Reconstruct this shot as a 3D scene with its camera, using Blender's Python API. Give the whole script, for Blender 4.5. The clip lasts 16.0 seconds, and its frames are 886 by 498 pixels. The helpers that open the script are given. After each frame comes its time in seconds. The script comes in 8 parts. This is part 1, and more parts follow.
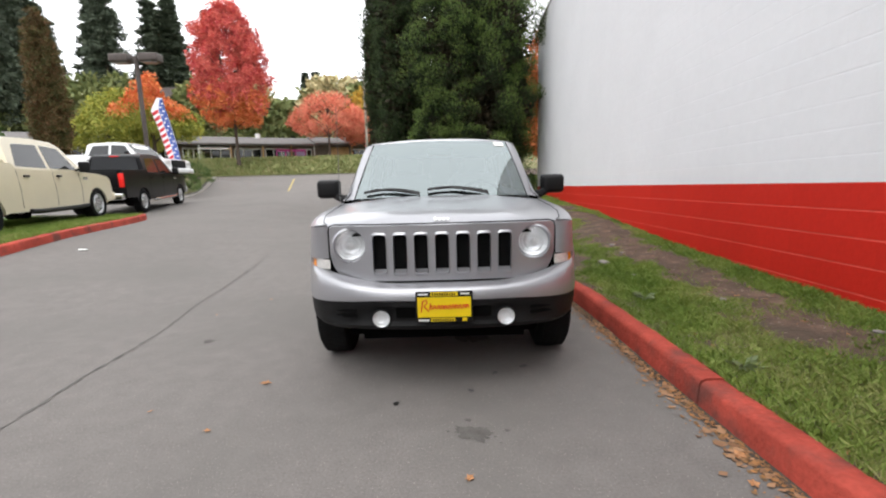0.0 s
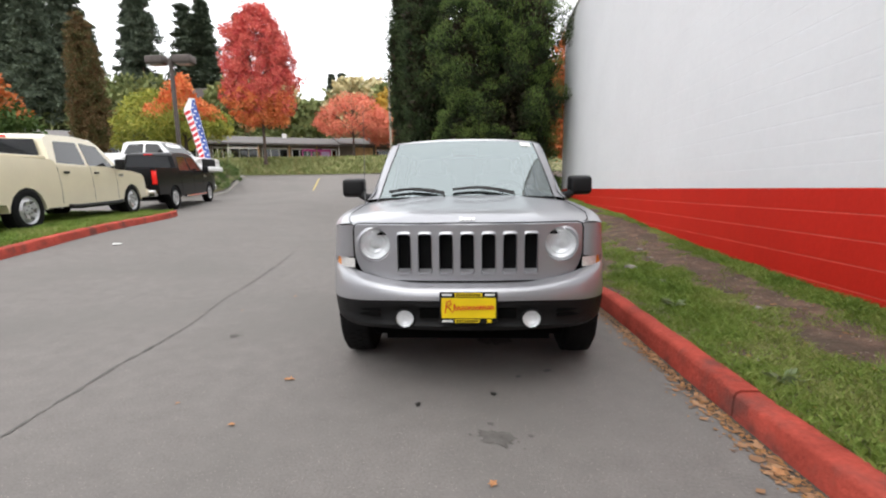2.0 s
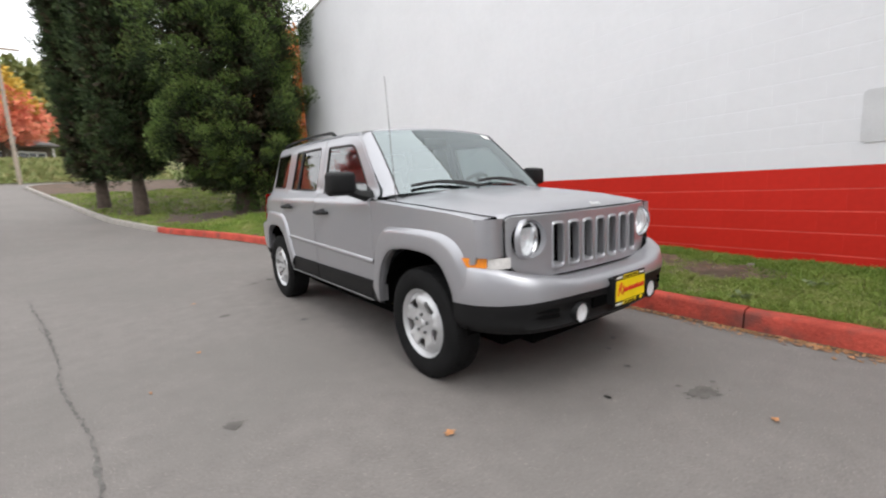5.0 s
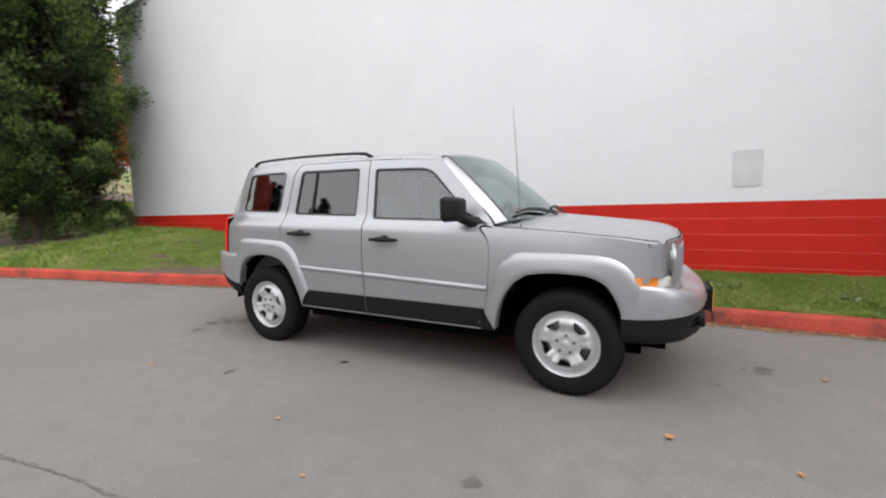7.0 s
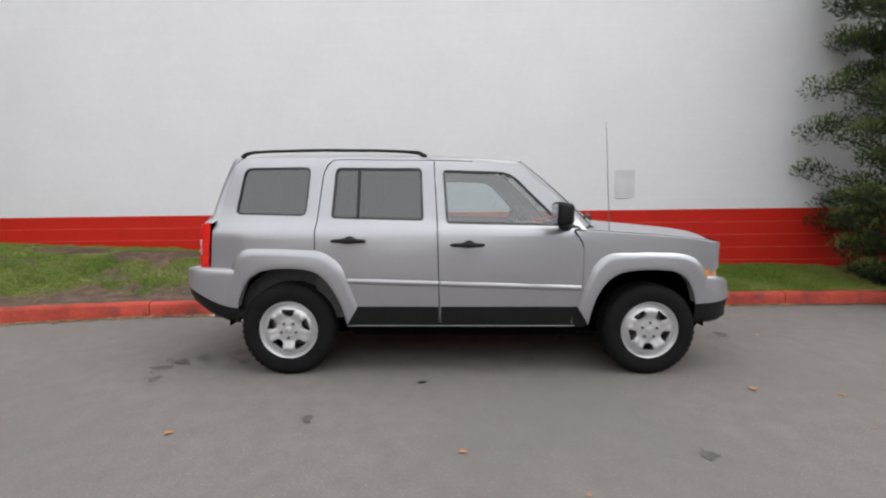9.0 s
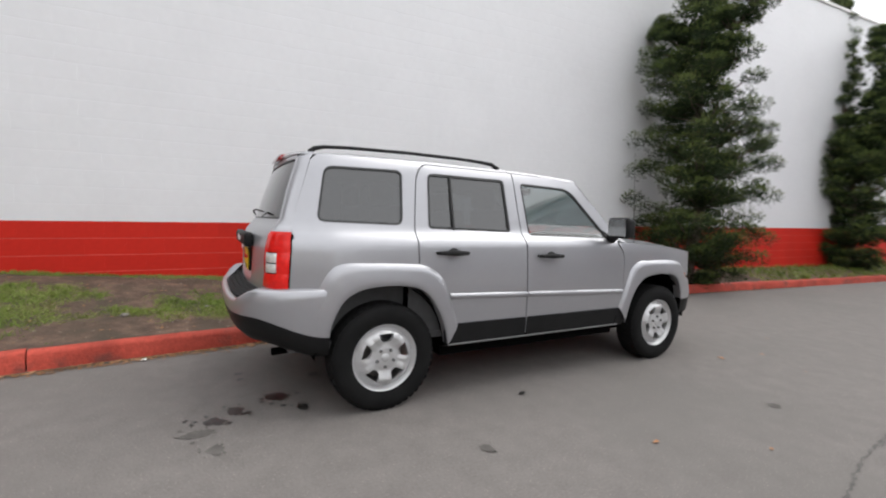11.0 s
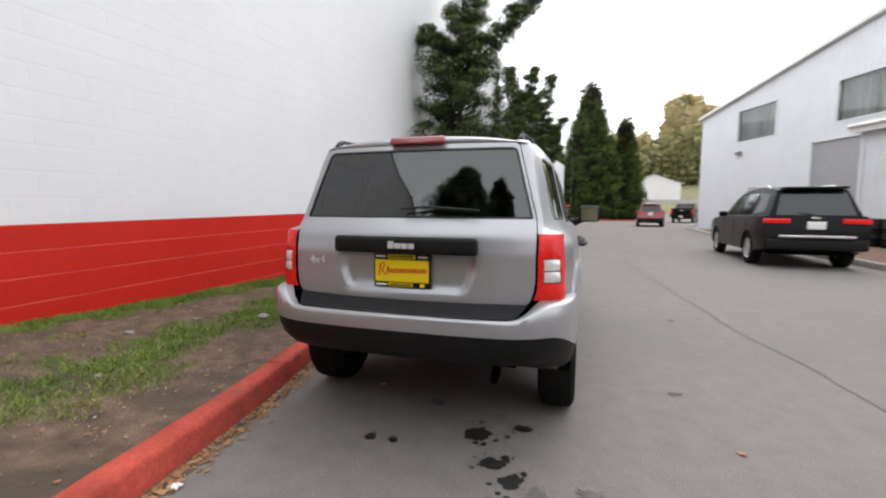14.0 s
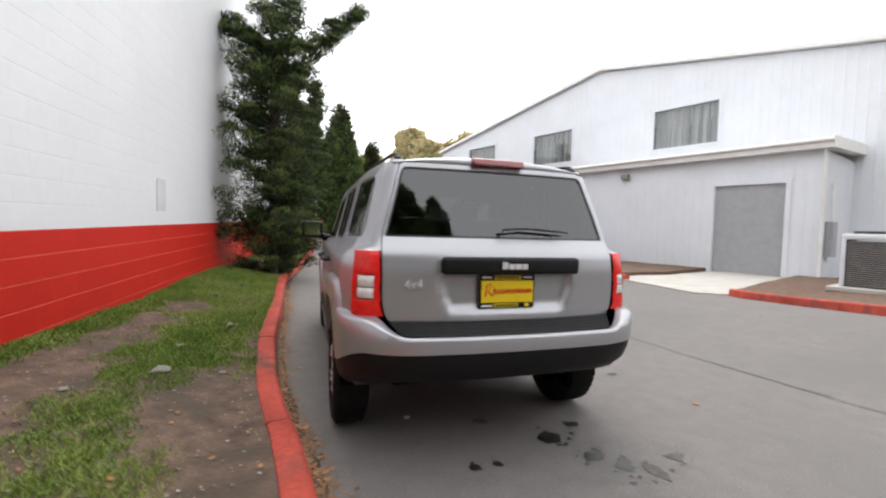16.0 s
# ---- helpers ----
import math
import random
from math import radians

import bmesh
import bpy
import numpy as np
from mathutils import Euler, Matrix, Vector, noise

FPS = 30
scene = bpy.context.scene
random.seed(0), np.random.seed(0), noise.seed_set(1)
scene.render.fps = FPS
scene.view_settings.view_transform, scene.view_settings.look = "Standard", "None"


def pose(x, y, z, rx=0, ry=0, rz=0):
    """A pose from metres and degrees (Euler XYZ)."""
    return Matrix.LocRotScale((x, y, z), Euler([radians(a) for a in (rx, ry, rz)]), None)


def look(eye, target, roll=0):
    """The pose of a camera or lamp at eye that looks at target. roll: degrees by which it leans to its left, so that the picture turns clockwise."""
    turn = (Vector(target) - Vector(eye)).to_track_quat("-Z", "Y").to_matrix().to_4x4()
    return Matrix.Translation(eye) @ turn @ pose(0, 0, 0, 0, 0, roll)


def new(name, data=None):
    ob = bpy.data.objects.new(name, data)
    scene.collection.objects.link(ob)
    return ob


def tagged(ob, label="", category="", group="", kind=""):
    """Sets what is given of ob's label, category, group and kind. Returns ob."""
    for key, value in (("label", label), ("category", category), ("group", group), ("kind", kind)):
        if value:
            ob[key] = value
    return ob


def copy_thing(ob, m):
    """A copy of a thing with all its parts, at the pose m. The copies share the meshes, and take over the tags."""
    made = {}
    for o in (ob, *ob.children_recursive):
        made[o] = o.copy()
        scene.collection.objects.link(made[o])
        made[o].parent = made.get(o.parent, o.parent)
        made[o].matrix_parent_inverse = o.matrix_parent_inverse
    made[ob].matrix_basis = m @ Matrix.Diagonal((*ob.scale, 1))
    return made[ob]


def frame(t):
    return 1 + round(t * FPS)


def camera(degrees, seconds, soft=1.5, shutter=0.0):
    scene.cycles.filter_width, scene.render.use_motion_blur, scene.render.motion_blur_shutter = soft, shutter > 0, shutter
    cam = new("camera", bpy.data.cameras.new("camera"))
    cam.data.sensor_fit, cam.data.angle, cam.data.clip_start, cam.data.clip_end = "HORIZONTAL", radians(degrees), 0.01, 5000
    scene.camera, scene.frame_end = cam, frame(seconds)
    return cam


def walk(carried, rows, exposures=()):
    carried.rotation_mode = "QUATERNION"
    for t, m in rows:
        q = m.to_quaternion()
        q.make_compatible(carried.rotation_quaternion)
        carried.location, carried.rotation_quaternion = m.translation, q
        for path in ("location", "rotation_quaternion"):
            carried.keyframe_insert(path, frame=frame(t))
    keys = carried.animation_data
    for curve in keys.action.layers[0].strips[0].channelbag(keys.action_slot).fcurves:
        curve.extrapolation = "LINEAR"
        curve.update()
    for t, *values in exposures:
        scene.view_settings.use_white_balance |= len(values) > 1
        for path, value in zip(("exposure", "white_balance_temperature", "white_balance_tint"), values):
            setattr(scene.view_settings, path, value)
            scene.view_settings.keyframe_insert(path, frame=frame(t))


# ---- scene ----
cam = camera(91.3, 16.0, soft=2.1, shutter=0.5)
PATH = [
    (0, (0.003, -3.152, 1.236), (0.005, -1.177, 0.923), -1.5),
    (0.5, (0.004, -3.155, 1.235), (0.01, -1.179, 0.926), -1.5),
    (1, (0.009, -3.16, 1.236), (0.018, -1.184, 0.923), -1.5),
    (1.5, (0.016, -3.149, 1.231), (0.015, -1.173, 0.92), -1.4),
    (2, (-0.021, -3.125, 1.225), (-0.116, -1.151, 0.92), -0.8),
    (2.5, (-0.239, -3.076, 1.21), (-0.161, -1.094, 0.956), 1.6),
    (3, (-0.614, -2.979, 1.2), (-0.238, -1.028, 0.975), 0.7),
    (3.5, (-1.008, -2.763, 1.19), (-0.35, -0.894, 0.925), -1.0),
    (3.7, (-1.149, -2.7, 1.188), (-0.416, -0.858, 0.923), -0.6),
    (5.8, (-2.895, -1.516, 1.175), (-1.433, -0.173, 0.932), -2.1),
    (6, (-3.02, -1.362, 1.208), (-1.501, -0.075, 1.018), -1.6),
    (6.5, (-3.296, -1.009, 1.209), (-1.656, 0.117, 1.009), -1.5),
    (7, (-3.541, -0.531, 1.245), (-1.774, 0.379, 1.021), -0.9),
    (7.5, (-3.795, -0.004, 1.236), (-1.928, 0.685, 1.032), -1.7),
    (8, (-3.864, 0.465, 1.239), (-1.925, 0.913, 1.04), -1.3),
    (8.5, (-3.953, 1.033, 1.256), (-1.972, 1.222, 1.059), -0.6),
    (9, (-3.935, 1.55, 1.245), (-1.946, 1.528, 1.041), 0.2),
    (9.2, (-3.906, 1.772, 1.254), (-1.918, 1.678, 1.056), 1.6),
    (11.5, (-3.051, 4.066, 1.181), (-1.446, 2.883, 1.031), 0.6),
    (12, (-2.689, 4.475, 1.199), (-1.226, 3.122, 1.033), 0.3),
    (12.5, (-2.229, 4.803, 1.205), (-0.904, 3.309, 1.093), 0.3),
    (13, (-1.766, 5.089, 1.202), (-0.713, 3.396, 1.04), 0.7),
    (13.5, (-1.281, 5.251, 1.217), (-0.412, 3.456, 1.064), 1.5),
    (14, (-0.832, 5.431, 1.224), (-0.26, 3.523, 1.041), 0.3),
    (14.5, (-0.362, 5.495, 1.217), (-0.055, 3.523, 1.084), 1.7),
    (15, (0.088, 5.572, 1.208), (0.031, 3.58, 1.042), 2.6),
    (15.5, (0.542, 5.52, 1.218), (0.137, 3.567, 1.075), 1.4),
    (16, (1.004, 5.417, 1.222), (0.418, 3.508, 1.129), 1.6),
]
walk(cam, [(t, look(eye, target, roll)) for t, eye, target, roll in PATH], exposures=[(0, 0.81), (3.5, 0.80), (7, 0.82), (9, 0.54), (12.5, 0.62), (14.5, 0.86), (16, 0.90)])

# ---------------------------------------------------------------- world, sun, exposure
world = bpy.data.worlds.new("overcast")
scene.world = world
world.use_nodes = True
wn, wl = world.node_tree.nodes, world.node_tree.links
wn.clear()
sky = wn.new("ShaderNodeTexSky")
sky.sky_type, sky.sun_disc = "NISHITA", False
sky.sun_elevation, sky.sun_rotation = radians(38), radians(200)
sky.air_density, sky.dust_density = 1.0, 3.0
grey = wn.new("ShaderNodeHueSaturation")
grey.inputs["Saturation"].default_value = 0.10
cloud = wn.new("ShaderNodeMix")
cloud.data_type = "RGBA"
cloud.inputs[0].default_value = 0.86
cloud.inputs[7].default_value = (10.3, 10.45, 10.8, 1)
back = wn.new("ShaderNodeBackground")
back.inputs["Strength"].default_value = 0.125
outw = wn.new("ShaderNodeOutputWorld")
wl.new(sky.outputs[0], grey.inputs["Color"])
wl.new(grey.outputs[0], cloud.inputs[6])
wl.new(cloud.outputs[2], back.inputs["Color"])
wl.new(back.outputs[0], outw.inputs["Surface"])
lamp = bpy.data.lights.new("sun", "SUN")
lamp.energy, lamp.angle, lamp.color = 0.7, radians(40), (1.0, 0.97, 0.93)
new("sun", lamp).matrix_world = look((0, 0, 26), (3, 15, 0))

# ---------------------------------------------------------------- mesh helpers


def smooth(me, angle=None):
    me.polygons.foreach_set("use_smooth", [True] * len(me.polygons))
    if angle is not None:
        me.set_sharp_from_angle(angle=radians(angle))


def mesh_part(name, verts, faces, material, parent=None, label="", shade=35):
    """One mesh object from vertices and faces."""
    me = bpy.data.meshes.new(name)
    me.from_pydata([tuple(v) for v in verts], [], [tuple(f) for f in faces])
    me.update()
    if shade:
        smooth(me, shade)
    me.materials.append(material)
    ob = new(name, me)
    if parent is not None:
        ob.parent = parent
    return tagged(ob, label)


def part(name, bm, material, parent=None, label="", shade=35):
    """Links a bmesh as one mesh object."""
    me = bpy.data.meshes.new(name)
    bm.to_mesh(me)
    bm.free()
    if shade:
        smooth(me, shade)
    me.materials.append(material)
    ob = new(name, me)
    if parent is not None:
        ob.parent = parent
    return tagged(ob, label)


def thing(name, label, category, group="", at=None, kind=""):
    """A top-level Empty for a thing of several parts."""
    ob = new(name)
    ob.empty_display_size = 0.2
    if at is not None:
        ob.matrix_world = at
    return tagged(ob, label, category, group, kind)


def box_bm(size, at=(0, 0, 0), bevel=0.0, bm=None, turn=None, segments=2):
    """A bevelled box in a bmesh."""
    bm = bm or bmesh.new()
    made = bmesh.ops.create_cube(bm, size=1.0)["verts"]
    m = Matrix.LocRotScale(at, turn.to_quaternion() if turn else None, size)
    bmesh.ops.transform(bm, matrix=m, verts=made)
    if bevel > 0:
        edges = {e for v in made for e in v.link_edges}
        bmesh.ops.bevel(bm, geom=list(edges), offset=bevel, segments=segments, profile=0.5, affect="EDGES")
    return bm


def cyl_bm(r1, r2, depth, m=None, seg=16, bm=None, caps=True):
    """A cone or cylinder along z, moved by m."""
    bm = bm or bmesh.new()
    bmesh.ops.create_cone(bm, cap_ends=caps, segments=seg, radius1=r1, radius2=r2, depth=depth, matrix=m or Matrix())
    return bm


def lathe(profile, seg=32, axis="x"):
    """Vertices and faces of a profile of (radius, along) turned round an axis."""
    v, f, n = [], [], len(profile)
    for i in range(seg):
        a = 2 * math.pi * i / seg
        for r, h in profile:
            p = (h, r * math.cos(a), r * math.sin(a))
            v.append(p if axis == "x" else (p[1], p[2], p[0]))
    for i in range(seg):
        j = (i + 1) % seg
        for k in range(n - 1):
            f.append((i * n + k, i * n + k + 1, j * n + k + 1, j * n + k))
    return v, f


def grid(fn, nu, nv):
    """A sheet fn(u, v), u and v from 0 to 1."""
    v = [fn(i / nu, j / nv) for i in range(nu + 1) for j in range(nv + 1)]
    f = [(i * (nv + 1) + j, (i + 1) * (nv + 1) + j, (i + 1) * (nv + 1) + j + 1, i * (nv + 1) + j + 1)
         for i in range(nu) for j in range(nv)]
    return v, f


def tube(points, radius, seg=8, radii=None):
    """A tube along points."""
    pts = [Vector(p) for p in points]
    v, f = [], []
    side = None
    for i, p in enumerate(pts):
        d = (pts[min(i + 1, len(pts) - 1)] - pts[max(i - 1, 0)]).normalized()
        if side is None:
            side = d.orthogonal().normalized()
        side = (side - d * side.dot(d)).normalized()
        up = d.cross(side)
        r = radii[i] if radii else radius
        for k in range(seg):
            a = 2 * math.pi * k / seg
            v.append(p + (side * math.cos(a) + up * math.sin(a)) * r)
    for i in range(len(pts) - 1):
        for k in range(seg):
            l = (k + 1) % seg
            f.append((i * seg + k, i * seg + l, (i + 1) * seg + l, (i + 1) * seg + k))
    f.append(tuple(range(seg))[::-1])
    f.append(tuple((len(pts) - 1) * seg + k for k in range(seg)))
    return v, f


def joined(*pieces):
    """Several (verts, faces) as one."""
    v, f = [], []
    for pv, pf in pieces:
        o = len(v)
        v += [tuple(p) for p in pv]
        f += [tuple(i + o for i in q) for q in pf]
    return v, f


def boxes(items):
    """Vertices and faces of plain boxes (x0, x1, y0, y1, z0, z1)."""
    v, f = [], []
    for x0, x1, y0, y1, z0, z1 in items:
        o = len(v)
        v += [(x0, y0, z0), (x1, y0, z0), (x1, y1, z0), (x0, y1, z0), (x0, y0, z1), (x1, y0, z1), (x1, y1, z1), (x0, y1, z1)]
        f += [tuple(i + o for i in q) for q in ((3, 2, 1, 0), (4, 5, 6, 7), (0, 1, 5, 4), (1, 2, 6, 5), (2, 3, 7, 6), (3, 0, 4, 7))]
    return v, f


def ss(a, b, x):
    t = min(1.0, max(0.0, (x - a) / (b - a)))
    return t * t * (3 - 2 * t)


def lerp_table(table, x):
    """Straight-line interpolation in rows of (x, y)."""
    if x <= table[0][0]:
        return table[0][1]
    for a, b in zip(table, table[1:]):
        if x <= b[0]:
            return a[1] + (b[1] - a[1]) * (x - a[0]) / (b[0] - a[0])
    return table[-1][1]


from mathutils import geometry


def fillet(points, n=4):
    """A closed outline from (a, b, radius) corners."""
    out = []
    m = len(points)
    for i in range(m):
        p = Vector(points[i][:2])
        r = points[i][2] if len(points[i]) > 2 else 0.0
        if r <= 0:
            out.append(tuple(p))
            continue
        a, b = Vector(points[i - 1][:2]), Vector(points[(i + 1) % m][:2])
        da, db = (a - p), (b - p)
        k = min(r, da.length * 0.48, db.length * 0.48)
        pa, pb = p + da.normalized() * k, p + db.normalized() * k
        for j in range(n + 1):
            t = j / n
            out.append(tuple(pa * (1 - t) ** 2 + p * 2 * t * (1 - t) + pb * t * t))
    return out


def dense(outline, step):
    out = []
    for a, b in zip(outline, outline[1:] + outline[:1]):
        a, b = Vector(a), Vector(b)
        n = max(1, math.ceil((b - a).length / step))
        out += [tuple(a.lerp(b, i / n)) for i in range(n)]
    return out


def inside(poly, pts):
    """Which of pts lie in the outline, and how far from its edge."""
    p = np.array(poly)
    q = np.roll(p, -1, 0)
    x, y = pts[:, None, 0], pts[:, None, 1]
    cond = (p[:, 1] > y) != (q[:, 1] > y)
    with np.errstate(divide="ignore", invalid="ignore"):
        cross = (q[:, 0] - p[:, 0]) * (y - p[:, 1]) / (q[:, 1] - p[:, 1]) + p[:, 0]
    odd = (cond & (x < cross)).sum(1) % 2 == 1
    d = q - p
    t = np.clip(((x - p[:, 0]) * d[:, 0] + (y - p[:, 1]) * d[:, 1]) / np.maximum(1e-12, (d ** 2).sum(1)), 0, 1)
    dist = np.sqrt((x - p[:, 0] - t * d[:, 0]) ** 2 + (y - p[:, 1] - t * d[:, 1]) ** 2).min(1)
    return odd, dist


def panel(outline, surf, holes=(), step=0.04, lip=None, lip_depth=0.015, facing=None):
    """A sheet with an outline and holes, in a plane of two coordinates, laid on a surface; its edges fold in along lip."""
    loops = [dense(outline, step)] + [dense(h, step * 0.7) for h in holes]
    pts, edges = [], []
    for lp in loops:
        o = len(pts)
        pts += lp
        edges += [(o + i, o + (i + 1) % len(lp)) for i in range(len(lp))]
    arr = np.array(loops[0])
    lo, hi = arr.min(0), arr.max(0)
    ga = np.array([(a, b) for a in np.arange(lo[0], hi[0], step) for b in np.arange(lo[1], hi[1], step)])
    ok, dist = inside(loops[0], ga)
    keep = ok & (dist > step * 0.45)
    for lp in loops[1:]:
        inn, dist = inside(lp, ga)
        keep &= ~inn & (dist > step * 0.45)
    pts = [Vector(p) for p in pts] + [Vector(p) for p in ga[keep]]
    v2, _, faces, *_ = geometry.delaunay_2d_cdt(pts, edges, [], 1, 1e-6)
    cen = np.array([[sum(v2[i][0] for i in f) / len(f), sum(v2[i][1] for i in f) / len(f)] for f in faces])
    good = inside(loops[0], cen)[0]
    for lp in loops[1:]:
        good &= ~inside(lp, cen)[0]
    faces = [tuple(f) for f, g in zip(faces, good) if g]
    v3 = [Vector(surf(p[0], p[1])) for p in v2]
    facing = Vector(facing) if facing else (-Vector(lip) if lip is not None else None)
    if facing is not None:
        total = sum((v3[f[1]] - v3[f[0]]).cross(v3[f[2]] - v3[f[0]]).dot(facing) for f in faces)
        if total < 0:
            faces = [tuple(reversed(f)) for f in faces]
    if lip is not None:
        seen = {}
        for f in faces:
            for a, b in zip(f, f[1:] + f[:1]):
                seen[(a, b)] = True
        rim = [(a, b) for (a, b) in seen if (b, a) not in seen]
        dup, lipv = {}, Vector(lip) * lip_depth
        for a, b in rim:
            for i in (a, b):
                if i not in dup:
                    dup[i] = len(v3)
                    v3.append(v3[i] + lipv)
            faces.append((b, a, dup[a], dup[b]))
    return v3, faces


# ---------------------------------------------------------------- materials


def material(name, colour, rough=0.5, metal=0.0, vary=0.12, scale=6.0, bump=0.0, bump_scale=60.0, coat=0.0, second=None,
             second_scale=1.2, second_at=(0.45, 0.6), spec=0.5, island=0.0, rand=0.0, grain=0.0):
    """A node material: a base colour with variation at two scales, fine relief, wear."""
    m = bpy.data.materials.new(name)
    m.use_nodes = True
    n, l = m.node_tree.nodes, m.node_tree.links
    b = n["Principled BSDF"]
    b.inputs["Roughness"].default_value, b.inputs["Metallic"].default_value = rough, metal
    b.inputs["Specular IOR Level"].default_value = spec
    b.inputs["Coat Weight"].default_value = coat
    b.inputs["Coat Roughness"].default_value = 0.06
    co = n.new("ShaderNodeTexCoord")
    col = None

    def mixer(kind, fac, a, c):
        mx = n.new("ShaderNodeMix")
        mx.data_type, mx.blend_type = "RGBA", kind
        for socket, val in ((mx.inputs[0], fac), (mx.inputs[6], a), (mx.inputs[7], c)):
            if hasattr(val, "links"):
                l.new(val, socket)
            else:
                socket.default_value = val
        return mx.outputs[2]

    def noised(sc, detail=4.0):
        t = n.new("ShaderNodeTexNoise")
        t.inputs["Scale"].default_value, t.inputs["Detail"].default_value = sc, detail
        l.new(co.outputs["Object"], t.inputs["Vector"])
        return t.outputs["Fac"]

    def ramp(fac, lo, hi, c0, c1):
        r = n.new("ShaderNodeValToRGB")
        r.color_ramp.elements[0].position, r.color_ramp.elements[1].position = lo, hi
        r.color_ramp.elements[0].color, r.color_ramp.elements[1].color = c0, c1
        l.new(fac, r.inputs[0])
        return r.outputs[0]

    c = (*colour, 1)
    col = c
    if vary:
        lo, hi = 1 - vary, 1 + vary
        shade = ramp(noised(scale), 0.3, 0.7, (lo, lo, lo, 1), (hi, hi, hi, 1))
        col = mixer("MULTIPLY", 1.0, c, shade)
        g_ = grain or vary / 2
        fine = ramp(noised(scale * 12, 2.0), 0.3, 0.7, (1 - g_,) * 3 + (1,), (1 + g_,) * 3 + (1,))
        col = mixer("MULTIPLY", 1.0, col, fine)
    if second:
        f = ramp(noised(second_scale, 5.0), *second_at, (0, 0, 0, 1), (1, 1, 1, 1))
        col = mixer("MIX", f, col, (*second, 1))
    if island or rand:
        if island:
            src = n.new("ShaderNodeNewGeometry").outputs["Random Per Island"]
        else:
            src = n.new("ShaderNodeObjectInfo").outputs["Random"]
        k = island or rand
        col = mixer("MULTIPLY", 1.0, col, ramp(src, 0.0, 1.0, (1 - k,) * 3 + (1,), (1 + k,) * 3 + (1,)))
    if hasattr(col, "links"):
        l.new(col, b.inputs["Base Color"])
    else:
        b.inputs["Base Color"].default_value = col
    if bump:
        bp = n.new("ShaderNodeBump")
        bp.inputs["Strength"].default_value, bp.inputs["Distance"].default_value = bump, 0.01
        l.new(noised(bump_scale, 3.0), bp.inputs["Height"])
        l.new(bp.outputs[0], b.inputs["Normal"])
    return m


def glass_material(name, tint, face, rough=0.02, shine=(1, 1, 1)):
    """Glass: clear through a tint; face is the share that it mirrors head-on, rising to all at a glance."""
    m = bpy.data.materials.new(name)
    m.use_nodes = True
    n, l = m.node_tree.nodes, m.node_tree.links
    n.clear()
    tr, gl, mx, lw, po, ma, ot = (n.new("ShaderNode" + k) for k in ("BsdfTransparent", "BsdfGlossy", "MixShader", "LayerWeight", "Math", "Math", "OutputMaterial"))
    tr.inputs["Color"].default_value = (*tint, 1)
    gl.inputs["Roughness"].default_value = rough
    gl.inputs["Color"].default_value = (*shine, 1)
    lw.inputs["Blend"].default_value = 0.5
    po.operation, ma.operation = "POWER", "MULTIPLY_ADD"
    po.inputs[1].default_value = 5.0
    ma.inputs[1].default_value, ma.inputs[2].default_value = 1 - face, face
    l.new(lw.outputs["Facing"], po.inputs[0])
    l.new(po.outputs[0], ma.inputs[0])
    l.new(ma.outputs[0], mx.inputs[0])
    l.new(tr.outputs[0], mx.inputs[1])
    l.new(gl.outputs[0], mx.inputs[2])
    l.new(mx.outputs[0], ot.inputs["Surface"])
    return m


ASPHALT = material("asphalt", (0.170, 0.156, 0.146), 0.9, vary=0.08, scale=7, grain=0.13, bump=0.40, bump_scale=150, second=(0.150, 0.140, 0.130), second_scale=0.6, second_at=(0.46, 0.70), spec=0.35)
n_, l_ = ASPHALT.node_tree.nodes, ASPHALT.node_tree.links
co_, vo_ = n_.new("ShaderNodeTexCoord"), n_.new("ShaderNodeTexVoronoi")
vo_.inputs["Scale"].default_value = 62
rp_ = n_.new("ShaderNodeValToRGB")
rp_.color_ramp.elements[0].position, rp_.color_ramp.elements[1].position = 0.03, 0.16
rp_.color_ramp.elements[0].color, rp_.color_ramp.elements[1].color = (2.6, 2.5, 2.35, 1), (1, 1, 1, 1)
mx_ = n_.new("ShaderNodeMix")
mx_.data_type, mx_.blend_type = "RGBA", "MULTIPLY"
mx_.inputs[0].default_value = 1.0
bs_ = n_["Principled BSDF"].inputs["Base Color"]
l_.new(co_.outputs["Object"], vo_.inputs["Vector"])
l_.new(vo_.outputs["Distance"], rp_.inputs[0])
l_.new(bs_.links[0].from_socket, mx_.inputs[6])
l_.new(rp_.outputs[0], mx_.inputs[7])
l_.new(mx_.outputs[2], bs_)
TAR = material("tar_crack", (0.112, 0.105, 0.098), 0.9, vary=0.35, scale=9)
OIL = material("oil_stain", (0.022, 0.021, 0.02), 0.4, vary=0.2, scale=20)
DAMP = material("damp_stain", (0.12, 0.112, 0.104), 0.95, spec=0.1, vary=0.2, scale=14)
SOIL = material("lawn_soil", (0.100, 0.064, 0.044), 0.95, vary=0.5, scale=7, bump=1.0, bump_scale=30, second=(0.062, 0.045, 0.030), second_scale=3.0, second_at=(0.45, 0.66))
FARGRASS = material("far_grass", (0.13, 0.15, 0.05), 0.95, vary=0.3, scale=1.5, bump=0.6, bump_scale=20, second=(0.2, 0.16, 0.09), second_scale=0.35, second_at=(0.5, 0.7))
BARK_MULCH = material("bark_mulch", (0.12, 0.07, 0.045), 0.95, vary=0.35, scale=9, bump=0.9, bump_scale=60)
